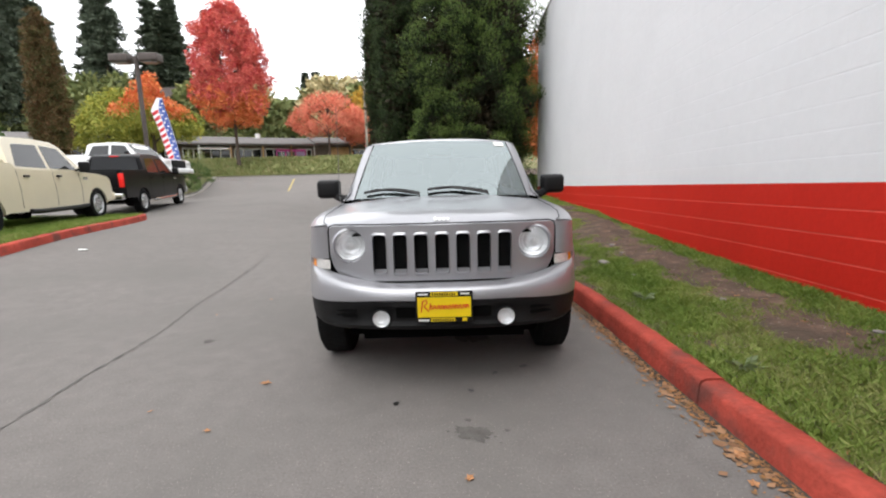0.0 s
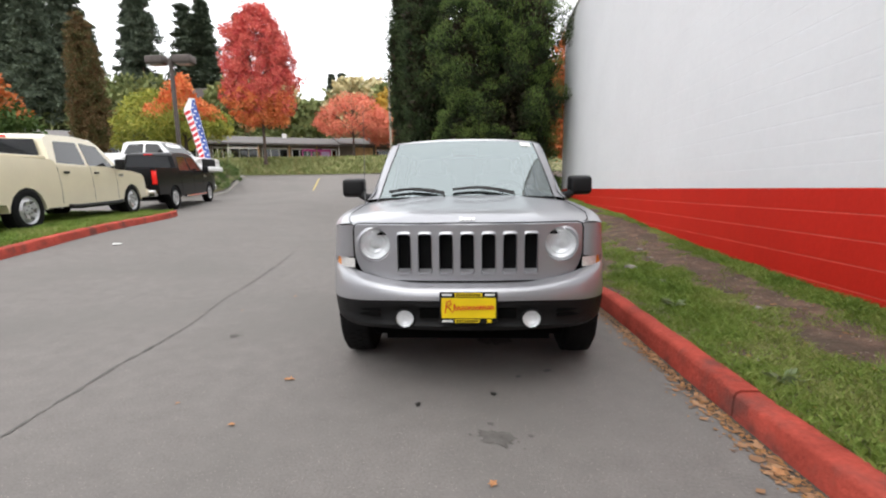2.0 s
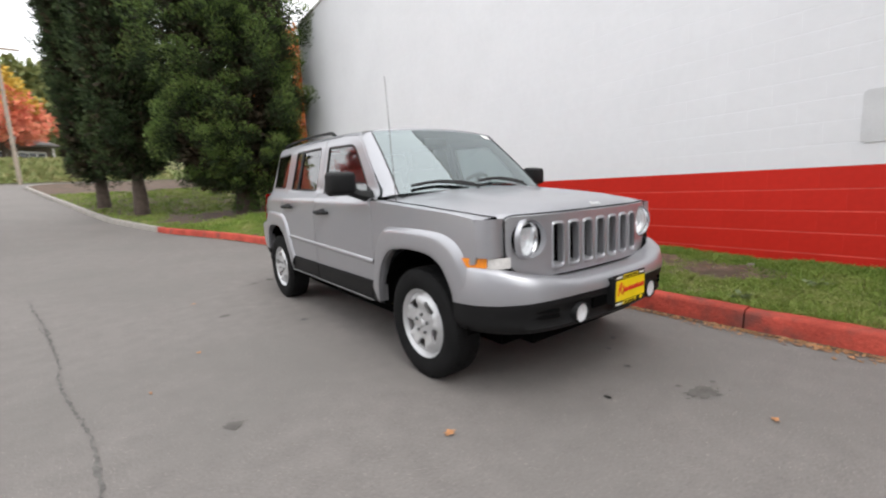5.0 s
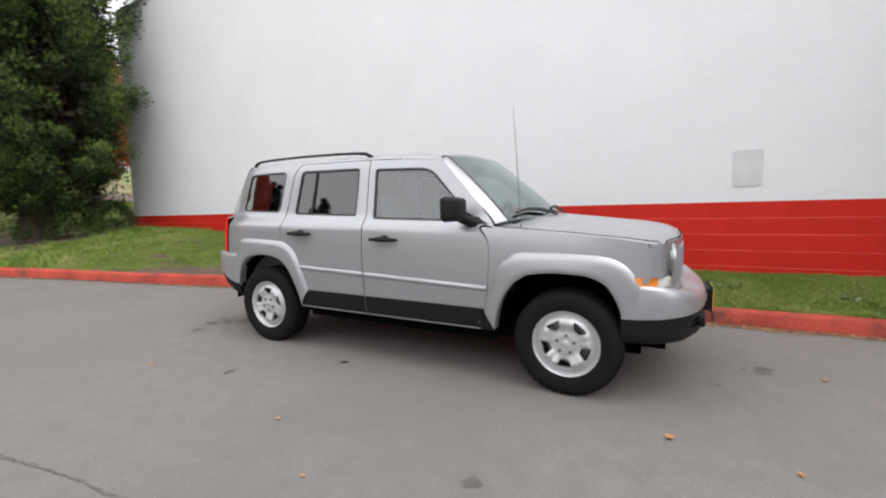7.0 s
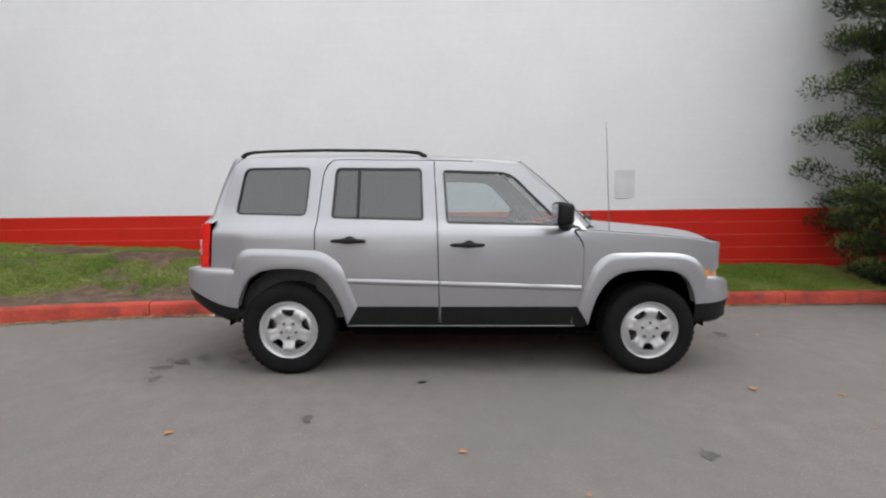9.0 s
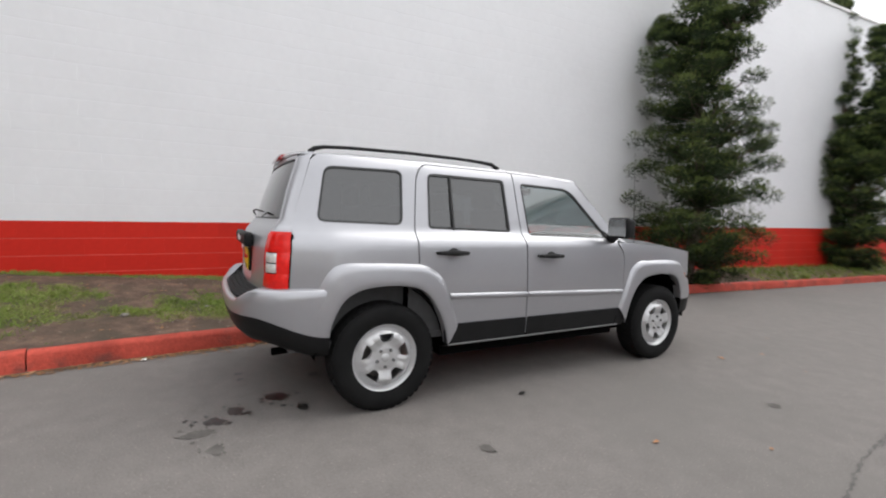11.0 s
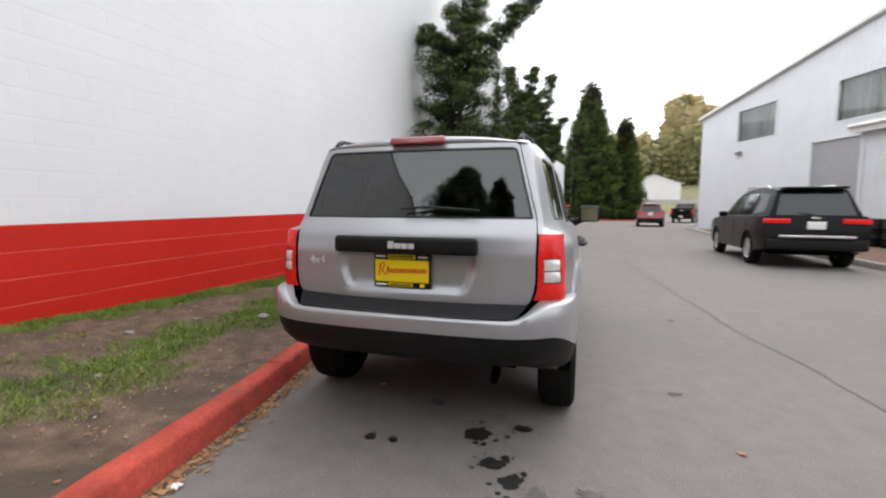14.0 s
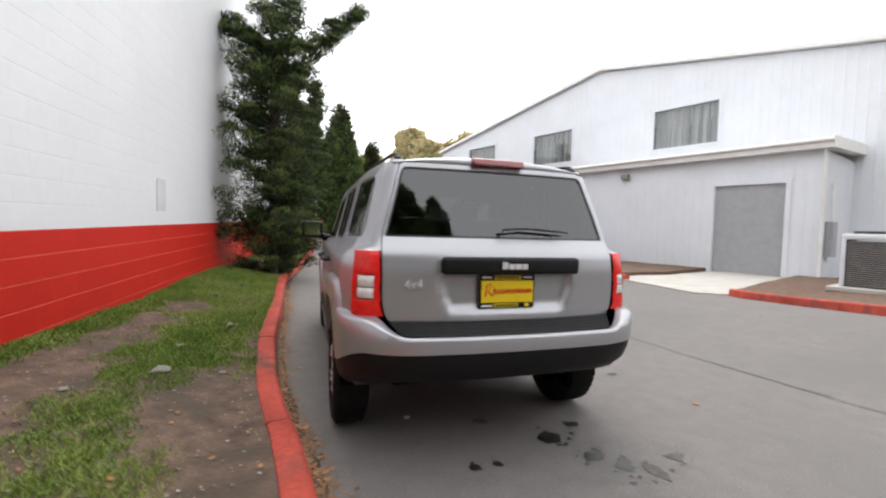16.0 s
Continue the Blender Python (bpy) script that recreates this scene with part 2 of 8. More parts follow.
KERB_RED = material("kerb_red_paint", (0.40, 0.066, 0.045), 0.8, spec=0.2, vary=0.28, scale=3, bump=0.7, bump_scale=55, second=(0.16, 0.055, 0.045), second_scale=4, second_at=(0.52, 0.70))
KERB_GREY = material("kerb_concrete", (0.28, 0.26, 0.235), 0.85, vary=0.18, scale=4, bump=0.5, bump_scale=90)
CONCRETE = material("concrete", (0.42, 0.395, 0.355), 0.8, vary=0.1, scale=2, bump=0.3, bump_scale=90)
WALL_WHITE = material("painted_block_white", (0.75, 0.75, 0.765), 0.55, vary=0.025, scale=0.9, bump=0.07, bump_scale=50, rand=0.005)
# paler red: the highlights along the course joints are put into this colour
JOINT_RED = material("highlit_red_joint", (0.62, 0.085, 0.062), 0.7, spec=0.2, vary=0.25, scale=2.0)
WALL_RED = material("painted_block_red", (0.56, 0.020, 0.010), 0.6, spec=0.22, vary=0.08, scale=1.3, bump=0.12, bump_scale=45, rand=0.03)
PATCH = material("hatch_grey", (0.62, 0.62, 0.625), 0.75, vary=0.05, scale=6, spec=0.2)
METAL_WALL = material("ribbed_steel_siding", (0.63, 0.645, 0.675), 0.45, vary=0.04, scale=1.0, bump=0.05, bump_scale=30)
TRIM_WHITE = material("white_trim", (0.72, 0.71, 0.69), 0.5, vary=0.06, scale=4)
ROLLUP = material("roll_up_door_grey", (0.32, 0.32, 0.33), 0.5, vary=0.06, scale=5)
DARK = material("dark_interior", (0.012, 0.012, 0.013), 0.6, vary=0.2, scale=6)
CURTAIN = material("strip_curtain", (0.26, 0.245, 0.235), 0.5, vary=0.2, scale=7, island=0.4)
CLEAR_PANE = glass_material("clear_pane", (0.86, 0.88, 0.88), 0.05)
BLACK_PLASTIC = material("black_plastic", (0.009, 0.009, 0.0095), 0.55, vary=0.12, scale=12, bump=0.12, bump_scale=220, spec=0.2)
RUBBER = material("tyre_rubber", (0.009, 0.009, 0.0092), 0.85, spec=0.15, vary=0.2, scale=8, bump=0.2, bump_scale=120)
CHROME = material("chrome", (0.75, 0.75, 0.76), 0.12, 1.0, vary=0.03, scale=5)
PLAIN_GLASS = glass_material("window_glass", (0.58, 0.65, 0.65), 0.13)
DARK_GLASS = glass_material("tinted_glass", (0.05, 0.055, 0.06), 0.10)
SCREEN_GLASS = glass_material("windscreen_glass", (0.34, 0.41, 0.40), 0.30, shine=(0.86, 0.96, 0.96))

# ---------------------------------------------------------------- ground

RISE = [(-400, 0.0), (8, 0.0), (12, 0.05), (16, 0.25), (21, 0.8), (30, 1.72), (36, 1.95), (400, 1.95)]
MOUND = [(-400, 0), (36.5, 0), (37.5, 0.2), (41, 1.7), (44, 1.9), (54, 2.2), (90, 6), (140, 26), (260, 42), (900, 42)]


def ground_z(x, y):
    """Height of the land in metres."""
    z = lerp_table(RISE, y) + 0.37 * ss(3, 7, -x) * ss(-2, 6, y) * (1 - ss(14, 22, y))
    z += lerp_table(MOUND, y) + 0.62 * ss(12.0, 13.4, -x) * ss(16.0, 17.2, y) * (1 - ss(23, 28, y))
    z += 14 * ss(60, 160, -y) * ss(-30, 60, -x + 20) + 2.3 * ss(57, 72, -y) * ss(2, 10, -x)
    return z


def spaced(stops):
    """Coordinates from (start, end, step) stretches."""
    out = []
    for a, b, s in stops:
        out += list(np.arange(a, b - 1e-6, s))
    return out + [stops[-1][1]]


gx = spaced([(-900, -100, 80), (-100, -30, 5), (-30, 12, 1.0), (12, 60, 6), (60, 900, 84)])
gy = spaced([(-900, -100, 80), (-100, -14, 4), (-14, 46, 1.0), (46, 150, 8), (150, 900, 75)])
gv = [(x, y, ground_z(x, y)) for x in gx for y in gy]
gf = [(i * len(gy) + j, (i + 1) * len(gy) + j, (i + 1) * len(gy) + j + 1, i * len(gy) + j + 1) for i in range(len(gx) - 1) for j in range(len(gy) - 1)]
ground = mesh_part("road", gv, gf, ASPHALT, shade=180)
tagged(ground, "worn grey asphalt driveway running out to the land around", "road", kind="structure")

# line of the kerb beside the parked car: y, x of the foot of its face
KERB = [(-37, 0.2), (-35, 0.75), (-25, 0.78), (-14, 0.86), (-10, 1.08), (-6.7, 1.30), (-4.3, 1.47), (-2.3, 1.42), (-1.0, 1.345), (0.8, 1.325), (2.2, 1.21), (2.75, 1.10), (3.4, 0.965), (4.3, 0.89), (5.1, 0.76), (6.0, 0.52), (8.5, 0.02), (10.5, -0.6), (12.2, -1.2), (14, -1.75), (18, -2.9), (24, -4.4), (29, -5.6), (31.5, -4.4)]
BASE = [(-41, 0.2), (-11, 0.22), (-3, 0.28), (-0.5, 0.22), (1, 0.25), (2.5, 0.28), (4.7, 0.39), (6, 0.47), (8.8, 0.53), (13, 0.55), (18, 0.9), (31.5, 2.0)]


_k = sorted(KERB)
_ky = np.arange(-40, 33, 0.05)
_kx = np.mean([np.interp(_ky + d, [p[0] for p in _k], [p[1] for p in _k]) for d in (-0.5, -0.25, 0, 0.25, 0.5)], axis=0)


def kerb_x(y):
    f = (y + 40) / 0.05
    i = min(len(_kx) - 2, max(0, int(f)))
    return float(_kx[i] + (_kx[i + 1] - _kx[i]) * min(1.0, max(0.0, f - i)))


def wall_x(y):
    return 3.0304 + 0.045 * y


def lawn_z(x, y):
    """Height of the lawn between kerb and wall."""
    kx = kerb_x(y) + 0.16
    far = wall_x(y) if y < 13 else wall_x(13) + 4
    k = ss(0, 1, (x - kx) / max(0.3, far - kx))
    edge = ground_z(kx, y) + 0.125
    bumps = 0.018 * noise.noise((x * 2.3, y * 2.3, 0)) + 0.01 * noise.noise((x * 7, y * 7, 3))
    return edge + (lerp_table(BASE, y) - edge + 0.02) * k + bumps * min(1, max(0, (x - kx) * 4))


def sheet_lawn():
    ys = spaced([(-36, -8, 0.5), (-8, 13, 0.14), (13, 31, 0.5)])
    nx = 26
    v = []
    for y in ys:
        a = kerb_x(y) + 0.14
        b = wall_x(y) + 0.05 if y < 13.2 else wall_x(13) + 14
        v += [(a + (b - a) * i / nx, y, lawn_z(a + (b - a) * i / nx, y)) for i in range(nx + 1)]
    f = [(i * (nx + 1) + j, i * (nx + 1) + j + 1, (i + 1) * (nx + 1) + j + 1, (i + 1) * (nx + 1) + j) for i in range(len(ys) - 1) for j in range(nx)]
    return v, f


lawn = mesh_part("lawn", *sheet_lawn(), SOIL, shade=180)
tagged(lawn, "patchy lawn of green grass and bare brown soil beside the wall", "lawn", kind="structure")

# ---------------------------------------------------------------- kerbs


def kerb_run(points, mat, name, label, height=0.145, width=0.16, step=1.85, seed=3, side=1):
    """Precast kerb stones along (x, y) points; each stone a part with rounded top edges."""
    root = thing(name, label, "kerb", kind="structure")
    rnd = random.Random(seed)
    pts = [Vector((x, y, 0)) for x, y in points]
    cum = [0.0]
    for a, b in zip(pts, pts[1:]):
        cum.append(cum[-1] + (b - a).length)

    def at(s):
        s = min(max(s, 0), cum[-1])
        i = min(len(cum) - 2, max(0, int(np.searchsorted(cum, s)) - 1))
        k = (s - cum[i]) / max(1e-6, cum[i + 1] - cum[i])
        return pts[i].lerp(pts[i + 1], k)
    section = [(0.0, -0.05), (0.012, height - 0.03), (0.022, height - 0.010), (0.045, height), (width - 0.03, height), (width - 0.008, height - 0.008), (width, height - 0.03), (width, -0.05)]
    s = 0.0
    while s < cum[-1] - 0.05:
        ln = min(step * rnd.uniform(0.92, 1.08), cum[-1] - s)
        n = max(2, int(ln / 0.11))
        lift, shift = rnd.uniform(-0.005, 0.005), rnd.uniform(-0.003, 0.003)
        v, f = [], []
        for i in range(n + 1):
            q = s + 0.005 + (ln - 0.010) * i / n
            p, d = at(q), (at(q + 0.2) - at(q - 0.2)).normalized()
            out = Vector((d.y, -d.x, 0)) * side
            g = ground_z(p.x, p.y)
            w = 0.006 * noise.noise((p.x * 5, p.y * 5, 1)) + 0.007 * min(0.0, noise.noise((p.x * 2.1, p.y * 2.1, 7)) + 0.1)
            for o, z in section:
                c = p + out * (o + shift + w * (z > 0.05))
                v.append((c.x, c.y, g + z + (lift if z > 0.02 else 0) + w))
        m = len(section)
        for i in range(n):
            for k in range(m - 1):
                f.append((i * m + k, (i + 1) * m + k, (i + 1) * m + k + 1, i * m + k + 1)[::side])
        f.append(tuple(range(m))[::side])
        f.append(tuple(n * m + k for k in range(m))[::-side])
        mesh_part("kerb_stone", v, f, mat, root, shade=40)
        s += ln
    return root


ky = spaced([(-36, 12.4, 0.25)])
kerb_run([(kerb_x(y), y) for y in ky], KERB_RED, "kerb_1", "red painted concrete kerb with chipped worn edges")
kerb_run([(kerb_x(y), y) for y in spaced([(12.4, 31, 0.3)])], KERB_GREY, "kerb_2", "bare grey concrete kerb beside the lawn")
# ---------------------------------------------------------------- block wall beside the car
# its courses are level while the driveway climbs slightly along +y
WALL_U = Vector((0.045, 1.0, -0.017)).normalized()
WALL_N = Vector((-1.0, 0.045, 0.0)).normalized()
WALL_W = WALL_N.cross(WALL_U).normalized() * -1
if WALL_W.z < 0:
    WALL_W = -WALL_W


def wall_pt(u, h, out=0.0):
    """A point of the wall: metres along it, up it, and out of its face."""
    return Vector((3.0304, 0, 0)) + WALL_U * u + WALL_W * h + WALL_N * out


COURSE, BLOCK, RED_TOP = 0.2032, 0.4064, 1.145
U0, U1 = -35.0, 13.25


def wall_top(u):
    return 7.05 - 0.024 * u


def wall_slab(u0, u1, h0, h1a, h1b, d0, d1):
    v = [wall_pt(u, h, o) for u, h in ((u0, h0), (u1, h0), (u1, h1b), (u0, h1a)) for o in (d0, d1)]
    f = [(0, 2, 4, 6), (7, 5, 3, 1), (0, 1, 3, 2), (2, 3, 5, 4), (4, 5, 7, 6), (6, 7, 1, 0)]
    return v, f


big_wall = mesh_part("wall_east", *wall_slab(U0, U1, RED_TOP, wall_top(U0), wall_top(U1), -0.4, -0.0004), WALL_WHITE, shade=0)
tagged(big_wall, "tall windowless wall of painted concrete blocks, white above red", "wall", kind="structure")
mesh_part("lower_wall", *wall_slab(U0 + 0.6, U1, -0.4, RED_TOP, RED_TOP, -0.4, -0.0009), JOINT_RED, big_wall, "red painted foot of the wall with paler joints", shade=0)
mesh_part("lower_wall_end", *wall_slab(U0, U0 + 0.6, -0.4, RED_TOP, RED_TOP, -0.4, -0.0009), WALL_WHITE, big_wall, shade=0)
cv = [wall_pt(u, wall_top(u) + h, o) for u in (U0 - 0.04, U1 + 0.04) for h, o in ((0, 0.035), (0.07, 0.035), (0.07, -0.43), (0, -0.43))]
mesh_part("coping", cv, [(0, 1, 5, 4), (1, 2, 6, 5), (2, 3, 7, 6), (3, 0, 4, 7), (3, 2, 1, 0), (4, 5, 6, 7)], TRIM_WHITE, big_wall, shade=0)
# the building goes on behind the wall, and a lower wing stands past its far end
far_v = [(wall_pt(U0, 0).x + 0.3, wall_pt(U0, 0).y - 0.02, -0.2), (0.35, -47, -0.2), (9, -48, -0.2), (9, -36, -0.2)]
fv = far_v + [(x, y, 6.3) for x, y, _ in far_v]
wing = mesh_part("wall_wing", fv, [(0, 1, 5, 4), (1, 2, 6, 5), (2, 3, 7, 6), (3, 0, 4, 7), (4, 5, 6, 7)], WALL_WHITE, shade=0)
tagged(wing, "plain white end wall of a lower wing", "wall", kind="structure")
rb = boxes([(3.95, 22, -34.5, 13.2, -0.2, 6.4)])
mesh_part("building_body", *rb, WALL_WHITE, big_wall, shade=0)

# patch over an old opening
HATCH = fillet([(-0.155, -0.22, 0.045), (0.155, -0.22, 0.045), (0.155, 0.22, 0.045), (-0.155, 0.22, 0.045)])
hv_, hf_ = panel(HATCH, lambda a, b: (a, b, 0.0), step=0.1, lip=(0, 0, -1), lip_depth=0.012)
hm = Matrix.Identity(4)
for i, col in enumerate((WALL_U, WALL_W, WALL_N)):
    for k in range(3):
        hm[k][i] = col[k]
hm.translation = wall_pt(-1.43, 1.555, 0.012)
tagged(mesh_part("wall_hatch", [hm @ p for p in hv_], hf_, PATCH, shade=0), "flat grey cover plate painted onto the white block wall", "cover plate")

# ---------------------------------------------------------------- grey steel building across the driveway
BA = radians(19)
BD = Vector((-math.sin(BA), math.cos(BA), 0))
BN = Vector((math.cos(BA), math.sin(BA), 0))
BO = Vector((-12.28, -6.15, 0.0))


def bld(s, z, out=0.0):
    return BO + BD * s + BN * out + Vector((0, 0, z))


def bld_box(s0, s1, z0, z1, o0, o1):
    v = [bld(s, z, o) for z in (z0, z1) for s, o in ((s0, o0), (s1, o0), (s1, o1), (s0, o1))]
    return v, [(3, 2, 1, 0), (4, 5, 6, 7), (0, 1, 5, 4), (1, 2, 6, 5), (2, 3, 7, 6), (3, 0, 4, 7)]


def ribbed(s0, s1, z0, ztop, out, holes=(), pitch=0.30, depth=0.010, rib=0.05):
    """Ribbed steel siding with real openings; ztop is a function of s."""
    cuts = sorted({s0, s1, *[h[0] for h in holes], *[h[1] for h in holes]})
    v, f = [], []

    def strip(a, b, za, zb):
        o = len(v)
        n = max(1, round((b - a) / pitch))
        w = (b - a) / n
        xs = []
        for i in range(n):
            c = a + w * i
            xs += [(c, 0), (c + w * 0.45, 0), (c + w * 0.5, depth), (c + w * 0.5 + rib, depth), (min(b, c + w * 0.55 + rib), 0)]
        xs.append((b, 0))
        for s, d in xs:
            v.append(bld(s, za, out + d))
            v.append(bld(s, zb(s) if callable(zb) else zb, out + d))
        for i in range(len(xs) - 1):
            f.append((o + 2 * i, o + 2 * i + 2, o + 2 * i + 3, o + 2 * i + 1))
    for a, b in zip(cuts, cuts[1:]):
        mine = sorted([h for h in holes if h[0] <= a + 1e-6 and h[1] >= b - 1e-6], key=lambda h: h[2])
        z = z0
        for h in mine:
            if h[2] > z + 0.01:
                strip(a, b, z, h[2])
            z = h[3]
        strip(a, b, z, ztop)
    return v, f


S_L, S_R, S_RIDGE, Z_EAVE, Z_RIDGE, BACK = -21.0, 6.8, -7.1, 7.05, 9.5, -3.5


def gable(s):
    return Z_EAVE + (Z_RIDGE - Z_EAVE) * (1 - abs(s - S_RIDGE) / ((S_RIDGE - S_L) if s < S_RIDGE else (S_R - S_RIDGE)))


WINS = [(-17.75, -14.95), (-11.65, -8.75), (-4.25, -1.4)]
shed = thing("warehouse", "large pale grey ribbed steel warehouse with a low gable", "building", kind="structure")
mesh_part("wall", *ribbed(S_L, S_R, 0.0, gable, BACK, [(a, b, 5.12, 6.95) for a, b in WINS] + [(-12.7, -9.9, 0.0, 4.45)]), METAL_WALL, shed, shade=0)
sv = [bld(S_L, 0, BACK), bld(S_L, 0, BACK - 22), bld(S_L, Z_EAVE, BACK - 22), bld(S_L, Z_EAVE, BACK), bld(S_R, 0, BACK), bld(S_R, 0, BACK - 22), bld(S_R, Z_EAVE, BACK - 22), bld(S_R, Z_EAVE, BACK)]
mesh_part("side_wall", sv, [(0, 1, 2, 3), (7, 6, 5, 4), (1, 5, 6, 2)], METAL_WALL, shed, shade=0)
rv = [bld(s, z, o) for o in (BACK + 0.25, BACK - 22) for s, z in ((S_L - 0.15, Z_EAVE + 0.0), (S_RIDGE, Z_RIDGE + 0.05), (S_R + 0.15, Z_EAVE), (S_R + 0.15, Z_EAVE + 0.16), (S_RIDGE, Z_RIDGE + 0.22), (S_L - 0.15, Z_EAVE + 0.16))]
mesh_part("roof", rv, [(0, 1, 7, 6), (1, 2, 8, 7), (2, 3, 9, 8), (3, 4, 10, 9), (4, 5, 11, 10), (5, 0, 6, 11), (0, 5, 4, 1), (1, 4, 3, 2)], TRIM_WHITE, shed, "pale grey roof edge trim", shade=0)
# upright near-black sheets behind the openings stand for the unlit inside
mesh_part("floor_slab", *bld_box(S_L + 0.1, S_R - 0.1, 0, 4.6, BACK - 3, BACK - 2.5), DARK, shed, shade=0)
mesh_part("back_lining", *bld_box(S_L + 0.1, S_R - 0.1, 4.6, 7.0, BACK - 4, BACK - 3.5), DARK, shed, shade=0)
for a, b in WINS:
    win = mesh_part("window", *joined(bld_box(a - 0.05, a + 0.06, 5.07, 7.0, BACK - 0.08, BACK + 0.03), bld_box(b - 0.06, b + 0.05, 5.07, 7.0, BACK - 0.08, BACK + 0.03), bld_box(a + 0.06, b - 0.06, 5.07, 5.17, BACK - 0.08, BACK + 0.03), bld_box(a + 0.06, b - 0.06, 6.9, 7.0, BACK - 0.08, BACK + 0.03)), METAL_WALL, shed, "grey framed high window", shade=0)
    mesh_part("pane", *bld_box(a + 0.06, b - 0.06, 5.17, 6.9, BACK - 0.06, BACK - 0.05), CLEAR_PANE, win, shade=0)
    cv, cf = [], []
    n = 16
    for i in range(n):
        s = a + 0.07 + (b - a - 0.14) * i / n
        e = s + (b - a - 0.14) / n * (0.72 if i % 5 == 3 else 0.97)
        o = len(cv)
        cv += [bld(q, z, BACK - 0.22 - 0.03 * (i % 2)) for q in (s, e) for z in (5.18, 6.89)]
        cf.append((o, o + 2, o + 3, o + 1))
    tagged(mesh_part("blind", cv, cf, CURTAIN, win, "grey vertical blinds", shade=0), kind="stuff")


def roll_door(root, s0, s1, z1, out, name, label):
    """A roll-up door of interlocking slats in a white frame."""
    d = mesh_part(name, *joined(bld_box(s0 - 0.14, s0, 0, z1 + 0.14, out - 0.1, out + 0.05), bld_box(s1, s1 + 0.14, 0, z1 + 0.14, out - 0.1, out + 0.05), bld_box(s0, s1, z1, z1 + 0.14, out - 0.1, out + 0.03)), METAL_WALL, root, label, shade=0)
    n = int((z1 - 0.03) / 0.095)
    for i in range(n):
        z0 = 0.03 + (z1 - 0.03) * i / n
        zz = 0.03 + (z1 - 0.03) * (i + 1) / n
        v = [bld(s, z, out + o) for s in (s0, s1) for z, o in ((z0, -0.062), (z0 + 0.008, -0.056), (zz - 0.008, -0.056), (zz, -0.062))]
        mesh_part("slat", v, [(0, 4, 5, 1), (1, 5, 6, 2), (2, 6, 7, 3)], ROLLUP, d, shade=0)
    return d


roll_door(shed, -12.7, -9.9, 4.4, BACK, "roll_up_door", "tall pale roll-up door")
annex = thing("annex", "low pale grey steel annex in front of the warehouse", "building", kind="structure")
A_L, A_R, A_Z = -6.95, 2.82, 3.85
mesh_part("wall", *ribbed(A_L, A_R, 0.0, lambda s: A_Z, 0.0, [(-0.02, 1.98, 0.0, 2.93)]), METAL_WALL, annex, shade=0)
av = [bld(A_R, 0, 0), bld(A_R, 0, BACK), bld(A_R, A_Z, BACK), bld(A_R, A_Z, 0), bld(A_L, 0, 0), bld(A_L, 0, BACK), bld(A_L, A_Z, BACK), bld(A_L, A_Z, 0)]
mesh_part("side_wall", av, [(0, 1, 2, 3), (7, 6, 5, 4)], METAL_WALL, annex, shade=0)
mesh_part("roof", [bld(s, z, o) for s in (A_L - 0.15, A_R + 0.3) for z, o in ((A_Z - 0.02, 0.32), (A_Z + 0.30, 0.36), (A_Z + 0.55, BACK), (A_Z + 0.2, BACK))], [(0, 4, 5, 1), (1, 5, 6, 2), (3, 7, 4, 0), (0, 1, 2, 3), (7, 6, 5, 4)], TRIM_WHITE, annex, "white metal roof edge", shade=0)
mesh_part("gutter", *tube([bld(A_L - 0.15, A_Z + 0.2, 0.38), bld(A_R + 0.3, A_Z + 0.2, 0.38)], 0.06), TRIM_WHITE, annex)
mesh_part("corner_trim", *joined(bld_box(A_L - 0.03, A_L + 0.10, 0, A_Z, 0.015, 0.035), bld_box(A_R - 0.1, A_R + 0.03, 0, A_Z, 0.015, 0.035)), METAL_WALL, annex, shade=0)
roll_door(annex, -0.02, 1.98, 2.93, 0.0, "roll_up_door", "grey roll-up door, shut")
mesh_part("downpipe", *tube([bld(A_R + 0.1, A_Z, 0.2), bld(A_R + 0.06, A_Z - 0.3, 0.06), bld(A_R + 0.06, 0.1, 0.06)], 0.045), TRIM_WHITE, annex)
# ---------------------------------------------------------------- silver sport utility vehicle
# its frame: front axle at y = 0, front towards -y, wheels on z = 0
SILVER = material("silver_metallic_paint", (0.375, 0.375, 0.395), 0.35, 0.58, vary=0.02, scale=2, bump=0.02, bump_scale=900, coat=0.5)
SILVER_WHEEL = material("silver_wheel_paint", (0.52, 0.52, 0.525), 0.38, 0.40, vary=0.05, scale=10, coat=0.2)
# near-black without gloss: shade of the underside and gaps is in this colour
LINER = material("shade_and_liner_black", (0.004, 0.004, 0.004), 0.95, spec=0.0, vary=0.2, scale=9)
SEAL = material("window_seal", (0.012, 0.012, 0.012), 0.45, vary=0.1, scale=9)
SEAT = material("grey_seat_cloth", (0.16, 0.16, 0.165), 0.9, vary=0.15, scale=30, bump=0.3, bump_scale=300)
DASH = material("dashboard_grey", (0.06, 0.06, 0.062), 0.7, vary=0.1, scale=20)
PALE_TRIM = material("pale_roof_lining", (0.4, 0.4, 0.39), 0.9, vary=0.06, scale=9)
RED_LENS = material("red_lens", (0.72, 0.016, 0.012), 0.25, vary=0.12, scale=40, coat=0.25, spec=0.3)
DARK_RED = material("dark_red_lens", (0.22, 0.012, 0.014), 0.15, vary=0.08, scale=14, coat=0.8)
CLEAR_LENS = material("clear_lens", (0.72, 0.70, 0.68), 0.12, 0.2, vary=0.15, scale=60, coat=0.8)
AMBER = material("amber_lens", (0.85, 0.26, 0.015), 0.15, vary=0.12, scale=50, coat=0.8)
